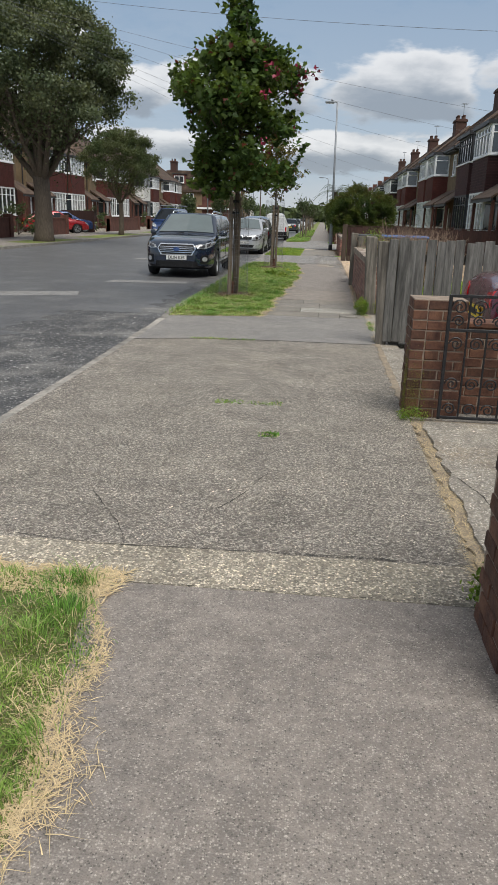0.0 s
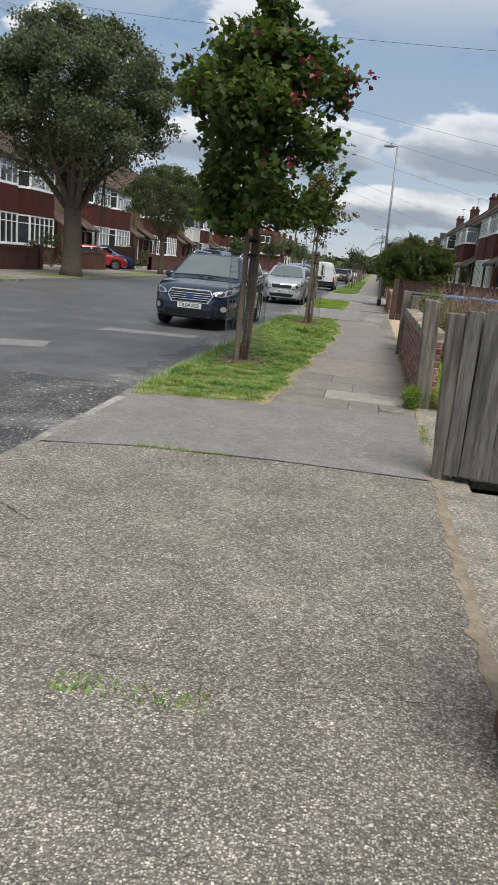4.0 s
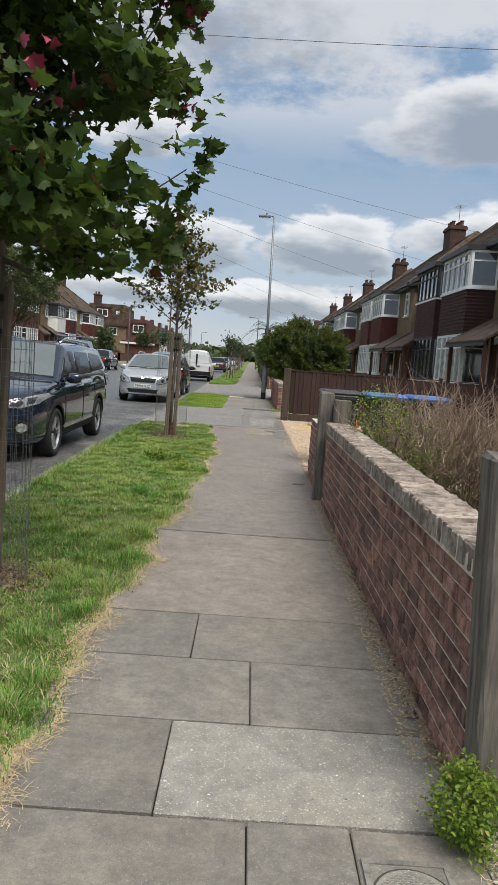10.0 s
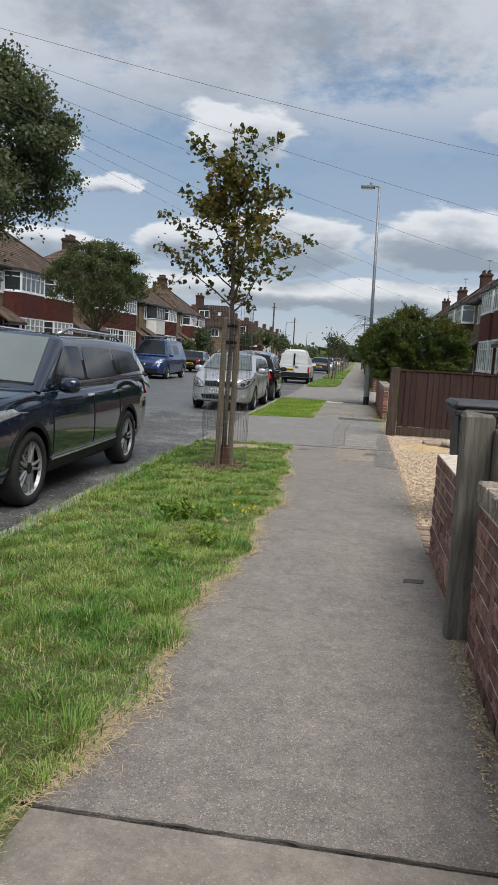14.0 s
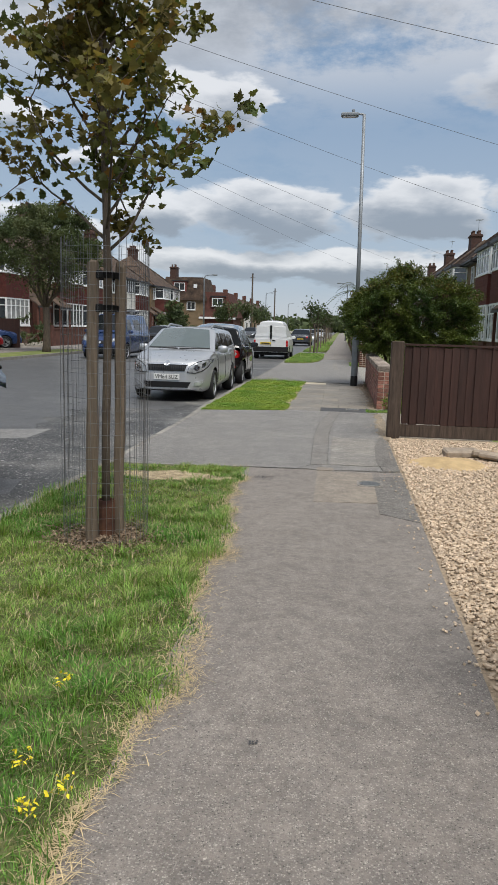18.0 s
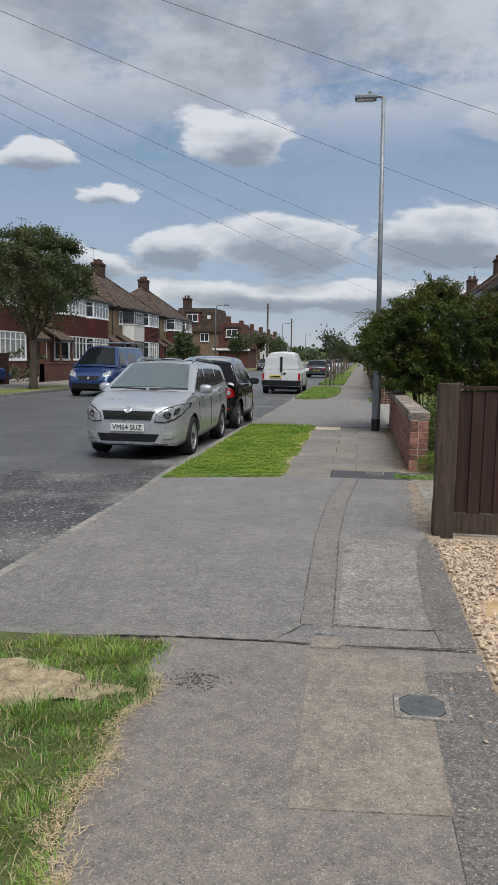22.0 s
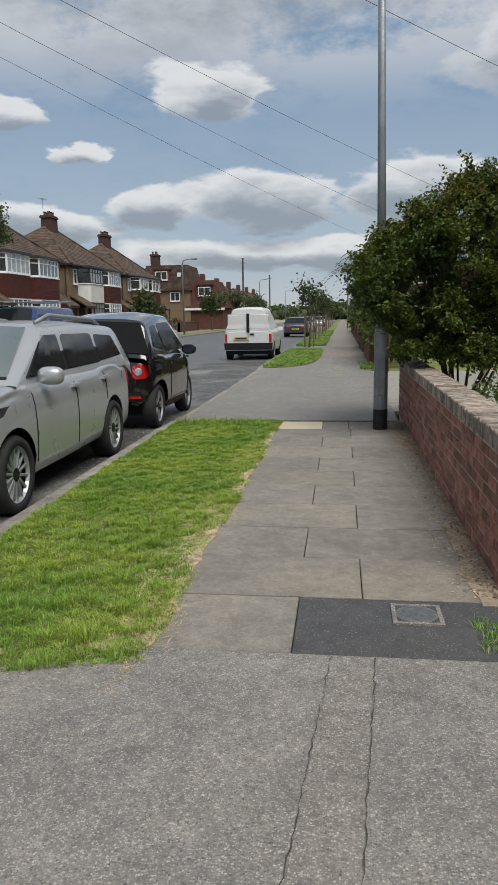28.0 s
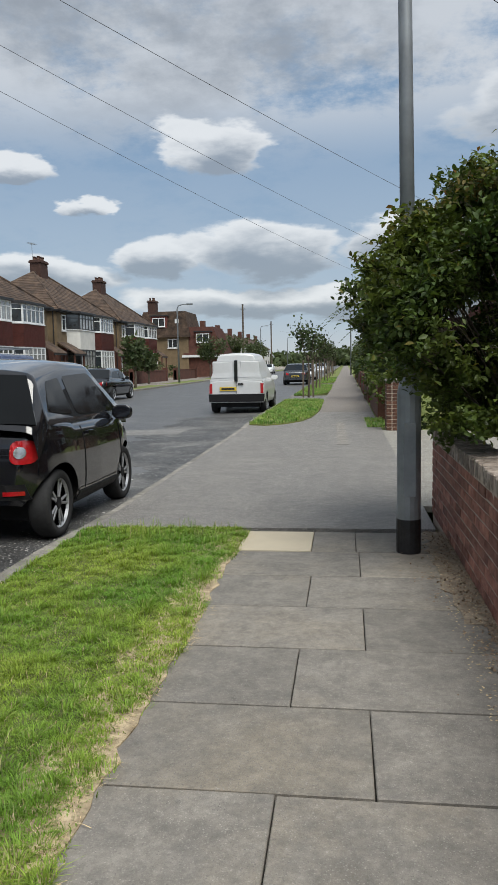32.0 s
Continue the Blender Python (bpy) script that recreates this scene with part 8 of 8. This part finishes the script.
blades("tall_grass", "tall uncut grass at the verge's end", [(XK, 36.9), (XL - 0.1, 36.9), (XL - 0.1, 37.5), (XK, 37.5)], 420, 0.06, 0.22, "grass", 0.0016, 0.45)
blades("tall_grass", "tall uncut grass at the kerb", [(XK - 0.12, 11.2), (XK + 0.12, 11.2), (XK + 0.12, 24.0), (XK - 0.12, 24.0)], 5000, 0.04, 0.15, "grass", 0.0018, 0.8)
for w, y0, y1, n in ((W0, -1, 2.95, 52000), (W1, 11.2, 24.8, 110000), (W2, 30.2, 37.4, 14000)):
    blades("dry_grass", "straw-coloured dry grass along the path's edge", [(XL - 0.35, y0), (XL + 0.42, y0), (XL + 0.42, y1), (XL - 0.35, y1)], n, 0.02, 0.13, "straw", 0.0013, 1.2, fade=lambda p: np.abs(p[:, 0] - np.interp(p[:, 1], EDGE_Y, EDGE_X) + 0.05 - 0.05 * np.sin(p[:, 1] * 3.1) - 0.03 * np.sin(p[:, 1] * 11.0 + 1)) < np.abs(rng.normal(0, 0.05, len(p))) * (0.6 + 0.5 * np.sin(p[:, 1] * 4.3)) + 0.018, z=0.006, lie=True)
    blades("dry_grass", "dry stalks scattered in the verge", w, n // 9, 0.03, 0.05 if y0 > 30 else 0.09, "straw", 0.0013, 1.3, fade=ragged(0.07))
for x, y in FEET:
    blades("dry_grass", "tangled dry grass round a tree's foot", rect(x - 0.4, x + 0.4, y - 0.4, y + 0.4), 2600, 0.03, 0.13, "straw", 0.0012, 1.2, z=0.02, lie=True, fade=lambda p: np.hypot(p[:, 0] - x, p[:, 1] - y) < np.abs(rng.normal(0.1, 0.12, len(p))))
blades("dry_grass", "dry grass over the bare patch", BARE, 900, 0.02, 0.08, "straw", 0.0012, 1.2, z=0.014, lie=True)
# straw washed out at the verge's edge, in handfuls
for x, y in ((-0.60, 18.05), (-0.56, 19.1), (-0.50, 20.3), (-0.52, 21.6), (-0.70, 13.1), (-0.76, 12.4), (-0.68, 13.8), (-0.66, 14.7), (-0.60, 16.2), (-0.78, 30.75), (-0.80, 31.5), (-0.80, 33.2), (-0.66, 1.4), (-0.72, 2.2)):
    blades("dry_grass", "handful of pale straw at the verge's edge", rect(x - 0.22, x + 0.18, y - 0.35, y + 0.35), 1500, 0.03, 0.14, "straw", 0.0014, 1.2, z=0.006, lie=True, fade=lambda p: np.hypot((p[:, 0] - x + 0.05) / 0.42, p[:, 1] - y) < np.abs(rng.normal(0, 0.16, len(p))))
blades("dry_grass", "straw and dry weeds along the wall foot", [(0.74, 2.85), (0.86, 2.85), (0.88, 5.6), (0.79, 5.6)], 3000, 0.02, 0.15, "straw", 0.0011, 1.2, z=0.012, lie=True, fade=lambda p: rng.random(len(p)) < 0.35 + 0.6 * np.sin(p[:, 1] * 7.0 + 2.0 * np.sin(p[:, 1] * 2.1)) ** 2)
blades("dry_grass", "straw in front of the first crossing", [(-1.5, 2.72), (-0.72, 2.72), (-0.66, 2.95), (-1.5, 2.98)], 1600, 0.03, 0.12, "straw", 0.003, 1.2, z=0.006, lie=True)
blades("dry_grass", "straw along the verge's near end", [(XK, 11.0), (XL, 11.3), (XL, 11.55), (XK, 11.25)], 2200, 0.03, 0.10, "straw", 0.003, 1.0, z=0.006, lie=True)
blades("dry_grass", "dry weeds beside the path", [(0.74, 9.2), (0.95, 9.2), (0.95, 12.1), (0.74, 12.1)], 4200, 0.02, 0.10, "straw", 0.0013, 1.0, z=0.005, lie=True, fade=lambda p: (np.sin(p[:, 1] * 5.3 + 1.0) + 0.7 * np.sin(p[:, 1] * 13.0) > -0.2) & (np.abs(p[:, 0] - 0.80) < np.abs(rng.normal(0, 0.05, len(p)))))
blades("weeds", "small green weeds along the path's edge", [(0.76, 9.3), (0.90, 9.3), (0.86, 12.0), (0.74, 12.0)], 2600, 0.015, 0.07, "grass", 0.0016, 1.0, fade=lambda p: (np.sin(p[:, 1] * 4.1 + 2.0) + 0.8 * np.sin(p[:, 1] * 11.0) > 0.15) & (np.abs(p[:, 0] - 0.80) < np.abs(rng.normal(0, 0.045, len(p)))))
blades("weeds", "green tufts in the crossing's crack", [(-1.5, 9.0), (-0.7, 9.06), (-0.7, 9.12), (-1.5, 9.08)], 420, 0.01, 0.04, "grass", 0.004, 1.0)
blades("weeds", "green tufts in the concrete", [(-0.75, 5.9), (-0.2, 5.9), (-0.2, 6.02), (-0.75, 6.02)], 160, 0.01, 0.03, "grass", 0.004, 1.0)
blades("weeds", "green tufts in the concrete", [(-0.32, 5.02), (-0.18, 5.02), (-0.18, 5.14), (-0.32, 5.14)], 130, 0.01, 0.03, "grass", 0.004, 1.0)
blades("dry_grass", "dry debris along the wall foot", [(0.66, 12.5), (0.82, 12.5), (0.82, 17.6), (0.72, 17.6)], 3000, 0.008, 0.035, "straw", 0.003, 1.2, z=0.004, lie=True)
blades("dry_grass", "dry debris along the drive's edge", [(0.66, 27.6), (0.86, 27.6), (0.86, 30.5), (0.72, 30.5)], 900, 0.01, 0.05, "straw", 0.0016, 1.2, z=0.008, lie=True)
blades("dry_grass", "dry debris along the wall foot", [(0.58, 31.3), (0.84, 31.3), (0.84, 37.2), (0.60, 37.2)], 900, 0.008, 0.035, "straw", 0.004, 1.2, z=0.004, lie=True)
blades("garden_grass", "lush uncut garden grass", [(1.05, 12.6), (4.6, 12.6), (4.6, 18.0), (1.05, 18.0)], 60000, 0.06, 0.34, "grass_mown", 0.004, 0.7)
blades("cut_straw", "heap of cut dry grass in the garden", [(1.06, 12.25), (2.3, 12.25), (2.3, 13.0), (1.06, 13.0)], 7000, 0.08, 0.26, "straw", 0.0022, 1.3)
for a, b in GRASS[3:6]:
    blades("grass", "distant verge grass", far_verge(a, b), 22000, 0.04, 0.15, "grass", 0.006, 0.9, z=0.03)
blades("weeds", "grass tuft at the wall foot", [(0.62, 30.7), (1.3, 30.7), (1.3, 31.0), (0.62, 31.0)], 1500, 0.015, 0.06, "grass", 0.002, 0.9)
blades("weeds", "grass tuft beyond the drive", [(0.5, 47.0), (0.9, 47.0), (0.9, 49.5), (0.5, 49.5)], 700, 0.03, 0.12, "grass", 0.01, 0.8)

for (xa, xb), (ya, yb), n in (((0.60, 0.83), (31.3, 37.3), 2600), ((0.35, 0.80), (35.6, 37.4), 700), ((0.70, 0.80), (12.5, 17.4), 700)):
    q = np.column_stack([xb - np.abs(rng.normal(0, (xb - xa) * 0.34, n)), rng.uniform(ya, yb, n), rng.uniform(0.006, 0.016, n)])
    tagged(new("leaf_litter", leaf_mesh("leaf_litter", q, 0.014, "litter", 0.6, 0.85)), "dry brown leaf litter along the wall foot", "litter", kind="stuff")

# far woods that close the street
for k in range(46):
    a = rng.uniform(-0.42, 0.42)
    d = rng.uniform(300, 420)
    x, y, h, w = d * math.sin(a), d * math.cos(a), rng.uniform(5, 9), rng.uniform(9, 18)
    p = rng.normal(0, 1, (260, 3)) * np.array([w * 0.4, w * 0.4, h * 0.22]) + np.array([x, y, h * 0.5])
    if k == 0:
        allp = [p]
    else:
        allp.append(p)
tagged(new("far_woods", leaf_mesh("far_woods", np.concatenate(allp), 2.6, "leaf_f")), "hazy line of trees at the end of the street", "woods", kind="stuff")

# ---- street furniture and small things ----
lamp = thing("street_lamp", "tall grey steel street lamp with flat head", "lamp", (0.50, 36.78, 0))
part("base_column", lathe([(0.085, -0.05), (0.085, 1.15), (0.078, 1.2), (0.055, 1.28)], 16), "galv", lamp, smooth=False)
part("black_band", lathe([(0.088, 0.0), (0.089, 0.24), (0.087, 0.25)], 16), "black_paint", lamp, "flaking black paint at the foot")
part("access_door", box(-0.045, 0.045, -0.092, -0.08, 0.42, 0.95, 0.004), "galv", lamp)
part("pole", tube([(0, 0, 1.2), (-0.03, 0, 3.5), (-0.07, 0, 6.55)], [0.056, 0.048, 0.038], 12), "galv", lamp, smooth=True)
part("bracket", tube([(-0.06, 0, 6.45), (-0.09, 0, 6.55), (-0.25, 0, 6.57)], [0.035, 0.03, 0.025], 8), "galv", lamp)
hd_ = part("lamp_head", box(-0.62, -0.20, -0.10, 0.10, 6.50, 6.585, 0.02), "galv", lamp)
part("lamp_lens", box(-0.58, -0.26, -0.08, 0.08, 6.488, 6.502), "headlamp", hd_)
part("photocell", lathe([(0.035, 6.58), (0.035, 6.66), (0.025, 6.67)], 10), "galv", hd_).matrix_basis = pose(-0.33, 0, 0)
# lamps and poles further off
for x, y, h, c in ((-13.7, 91.0, 6.4, 1), (-13.6, 150.0, 7.5, 1), (0.6, 110.0, 7.0, 0), (-13.6, 205.0, 7.5, 1)):
    l2 = thing("street_lamp", "distant street lamp with curved arm", "lamp", (x, y, 0))
    s = 1 if c else -1
    part("pole", tube([(0, 0, 0), (0, 0, h - 0.4), (s * 0.1, 0, h - 0.1), (s * 0.5, 0, h), (s * 0.9, 0, h)], [0.09, 0.06, 0.05, 0.045, 0.04], 8), "galv", l2, smooth=True)
    part("lamp_head", box(0.8 if s > 0 else -1.3, 1.3 if s > 0 else -0.8, -0.12, 0.12, h - 0.06, h + 0.08, 0.03), "galv", l2)
POLE = (-13.1, 26.6, 8.6)
for x, y, h in ((POLE[0], POLE[1], 8.8), (-13.4, 128.0, 9.2), (-13.4, 165.0, 9.0)):
    tp = thing("telegraph_pole", "dark timber telegraph pole", "pole", (x, y, 0))
    part("pole", tube([(0, 0, -0.2), (0, 0, h)], [0.15, 0.11], 10), "bark", tp)
    part("cap", lathe([(0.16, h), (0.13, h + 0.06), (0.02, h + 0.1)], 10), "black_paint", tp)
    part("cross_arm", box(-0.4, 0.4, -0.04, 0.04, h - 0.6, h - 0.5), "galv", tp)
for k, (x, y, z) in enumerate(((7.9, 19.0, 5.5), (7.9, 33.0, 5.6), (7.9, 40.0, 5.6), (7.9, 47.5, 5.3), (7.9, 61.0, 5.0), (7.9, 74.0, 5.2), (7.9, 88.0, 5.2))):
    a, b = Vector(POLE), Vector((x, y, z))
    pts = []
    for j in range(19):
        s = j / 18
        p = a.lerp(b, s)
        p.z -= 0.55 * 4 * s * (1 - s) * (b - a).length / 40
        pts.append(p)
    tagged(new("overhead_cable", bmesh_of("overhead_cable", tube(pts, 0.0048, 5), "cable")), "thin black telephone cable across the street", "cable", "overhead cables")

# gravel on the drive, heap of sand, rubble, cone
stone = [(1, 0, 0), (0, 1, 0), (-1, 0, 0), (0, -1, 0), (0, 0, 0.7), (0, 0, -0.7)]
sf = [(0, 1, 4), (1, 2, 4), (2, 3, 4), (3, 0, 4), (1, 0, 5), (2, 1, 5), (3, 2, 5), (0, 3, 5)]


def gravel(x0, x1, y0, y1, n, size, edge=0.0):
    c = np.column_stack([x0 + (x1 - x0) * rng.uniform(0, 1, n), rng.uniform(y0, y1, n), np.zeros(n)])
    if edge:
        c[:, 0] = x0 - np.abs(rng.normal(0, edge, n))
    c[:, 2] = -0.006 + rng.uniform(0, 0.012, n) + (0.004 if edge else 0)
    s = size * rng.uniform(0.5, 1.35, (n, 1))
    q = rng.normal(size=(n, 4))
    q /= np.linalg.norm(q, axis=1, keepdims=True)
    w, x, y, z = q.T
    R = np.stack([1 - 2 * (y * y + z * z), 2 * (x * y - z * w), 2 * (x * z + y * w), 2 * (x * y + z * w), 1 - 2 * (x * x + z * z), 2 * (y * z - x * w), 2 * (x * z - y * w), 2 * (y * z + x * w), 1 - 2 * (x * x + y * y)], 1).reshape(n, 3, 3)
    st = np.array(stone) * (1 + rng.normal(0, 0.22, (n, 6, 1)))
    v = np.einsum("nij,nkj->nki", R, st) * s[:, None, :] * np.array([1, 1, 0.7]) + c[:, None, :]
    f = (np.arange(n)[:, None, None] * 6 + np.array(sf)[None]).reshape(-1, 3)
    me = bpy.data.meshes.new("gravel")
    me.from_pydata(v.reshape(-1, 3).tolist(), [], f.tolist())
    me.materials.append(M["gravel"])
    tagged(new("gravel", me), "loose pale stone gravel on a drive", "gravel", kind="stuff")


gravel(XR + 0.04, 2.4, 20.2, 27.7, 30000, 0.0155)
gravel(1.06, 2.4, 18.3, 19.3, 1800, 0.019)
gravel(2.4, 6.6, 19.5, 27.7, 9000, 0.026)
gravel(XR + 0.03, XR, 20.2, 29.5, 300, 0.010, 0.08)


def heap(name, label, x, y, rx, ry, h, material, seed):
    bm = bmesh.new()
    bmesh.ops.create_grid(bm, x_segments=22, y_segments=22, size=1)
    for v in bm.verts:
        r = math.hypot(v.co.x, v.co.y)
        z = max(0, 1 - r) ** 0.8 * h * (1 + 0.5 * noise.noise(Vector((v.co.x * 3, v.co.y * 3, seed))))
        v.co = Vector((v.co.x * rx, v.co.y * ry, z - 0.024))
    ob = new(name, bmesh_of(name, bm, material, True))
    ob.matrix_basis = pose(x, y, 0)
    tagged(ob, label, name.replace("_", " "))


heap("sand_mound", "spread of yellow builder's sand on the gravel", 1.36, 26.0, 0.52, 0.47, 0.095, "sand", 1.0)
heap("sand_mound", "spread of yellow builder's sand on the gravel", 2.6, 26.4, 0.9, 0.5, 0.12, "sand", 4.0)
rb = thing("rubble", "broken concrete lumps and a dropped sack", "rubble", (1.95, 26.35, 0))
for k in range(7):
    l_, w_, h_ = rng.uniform(0.1, 0.26), rng.uniform(0.08, 0.16), rng.uniform(0.04, 0.09)
    q = part("lump", box(-l_, l_, -w_, w_, -0.01, h_, 0.02), "rubber_grey", rb)
    q.matrix_basis = pose(rng.uniform(-0.4, 0.7), rng.uniform(-0.25, 0.3), 0.01, rng.normal(0, 6), rng.normal(0, 6), rng.uniform(0, 180))
cone = thing("traffic_cone", "orange traffic cone with white band on gravel", "cone", (2.42, 26.75, 0.0))
part("foot", box(-0.17, 0.17, -0.17, 0.17, 0, 0.035, 0.01), "plastic", cone)
part("body", lathe([(0.135, 0.035), (0.12, 0.06), (0.03, 0.48), (0.02, 0.49)], 18), "orange", cone, smooth=True)
part("band", lathe([(0.087, 0.22), (0.062, 0.34), (0.060, 0.34)], 18), "white_p", cone)


def wheelie_bin(label, x, y, rz, lid):
    b = thing("wheelie_bin", label, "bin", (x, y, 0), rz)
    bm = prism([(-0.24, -0.28), (0.24, -0.28), (0.24, 0.28), (-0.24, 0.28)], 0.06, 1.0)
    for v in bm.verts:
        if v.co.z < 0.5:
            v.co.x *= 0.84
            v.co.y *= 0.80
    bmesh.ops.bevel(bm, geom=bm.edges[:], offset=0.03, segments=2, affect="EDGES")
    part("body", bm, "bin_black", b)
    part("rim", box(-0.28, 0.28, -0.32, 0.32, 0.97, 1.02, 0.012), "bin_black", b)
    l_ = part("lid", box(-0.29, 0.29, -0.36, 0.33, 1.02, 1.09, 0.03), lid, b)
    part("handle", tube([(-0.2, 0.33, 1.0), (-0.2, 0.40, 1.02), (0.2, 0.40, 1.02), (0.2, 0.33, 1.0)], 0.016, 6), "bin_black", b)
    for s in (1, -1):
        w = part("wheel", lathe([(0.02, -0.025), (0.10, -0.025), (0.10, 0.025), (0.02, 0.025)], 16, "x"), "tyre", b)
        w.matrix_basis = pose(s * 0.22, 0.26, 0.10)


wheelie_bin("black wheelie bin in a front garden", 1.29, 20.45, 180, "bin_black")
wheelie_bin("black wheelie bin with bright blue lid", 1.90, 20.4, 0, "bin_blue")
wheelie_bin("black wheelie bin with blue lid", 2.54, 20.5, 0, "bin_blue")
# dormer house closing the bend across the street: tall tiled roof with dormers, and a lower wing with a steep roof
dh = thing("house", "brown house with white dormer windows in steep tiled roofs", "house", (-21.6, 118.0, 0))
part("wall", box(-3.6, 2.9, 0, 8, -0.1, 4.9), "render_b", dh)
part("wing_wall", box(2.2, 6.9, 0.3, 7.5, -0.1, 2.7), "brick_h", dh)


def steep_roof(x0, x1, y0, y1, z0, z1, lean, side, material, n=12):
    for k in range(n):
        f0, f1 = k / n, (k + 1) / n
        a = prism([(x0 + side[0] * f0, y0 + lean * f0 - 0.03), (x1 - side[1] * f0, y0 + lean * f0 - 0.03), (x1 - side[1] * f0, y1), (x0 + side[0] * f0, y1)], z0 + (z1 - z0) * f0, z0 + (z1 - z0) * f1)
        part("tile_course", a, material, dh)


steep_roof(-3.8, 3.1, -0.3, 8.2, 4.8, 8.0, 2.0, (0.9, 0.9), "roof")
steep_roof(2.3, 7.2, 0.0, 7.8, 2.6, 6.0, 0.9, (0.2, 1.5), "roof_red")
for x, z, y, m in ((-1.5, 6.1, 0.25, "tile_hung"), (3.9, 4.1, 0.1, "roof_red")):
    dm = part("dormer", box(x - 0.2, x + 1.75, y, y + 2.2, z - 0.15, z + 1.25), m, dh)
    part("dormer_top", box(x - 0.32, x + 1.87, y - 0.14, y + 2.3, z + 1.25, z + 1.37), "gutter", dm)
    window_into(dh, "window", 1.55, 1.05, 2, 1, pose(x, y - 0.04, z), 0.1, 0.0)
window_into(dh, "window", 1.2, 1.1, 2, 1, pose(0.4, -0.03, 3.5), 0.1, 0.0)
window_into(dh, "window", 1.5, 1.1, 2, 1, pose(-2.9, -0.03, 3.4), 0.2, 0.0)
part("roof_light", box(1.2, 1.65, 0.55, 0.95, 6.5, 7.0), "upvc", dh)
part("fascia_board", box(2.1, 7.2, -0.12, -0.04, 2.35, 2.62), "upvc", dh)
st = thing("chimney_stack", "", "", (-1.9, 2.2, 0))
st.parent = dh
chimney(st, 0, 0, 6.5, 9.6, 3)
# simple far houses that carry the rows to the end of the street
for k in range(7):
    for x, s in ((7.9, -90), (-21.3, 90)):
        y = (141 if s < 0 else 142) + 15 * k
        h = thing("far_house", "small distant tiled house", "house", (x, y, 0), s)
        part("wall", box(-6.4, 6.4, 0, 8, -0.1, 5.3), "render_w" if k % 3 == 0 else "render_b", h)
        q = roof_mesh(0, 8, -6.4, 6.4, 5.3, 2.8, 2.5)
        bmesh.ops.transform(q, matrix=Matrix(((0, 1, 0, 0), (1, 0, 0, 0), (0, 0, 1, 0), (0, 0, 0, 1))), verts=q.verts[:])
        bmesh.ops.reverse_faces(q, faces=q.faces[:])
        part("roof", q, "roof", h)
        part("chimney", box(-0.7, 0.7, 2.8, 3.6, 6.5, 9.0), "brick_h", h)
        for e in (-4.4, 2.4):
            for z in (1.0, 3.4):
                part("window", box(e, e + 2.0, -0.05, 0.05, z, z + 1.3), "pane", h)
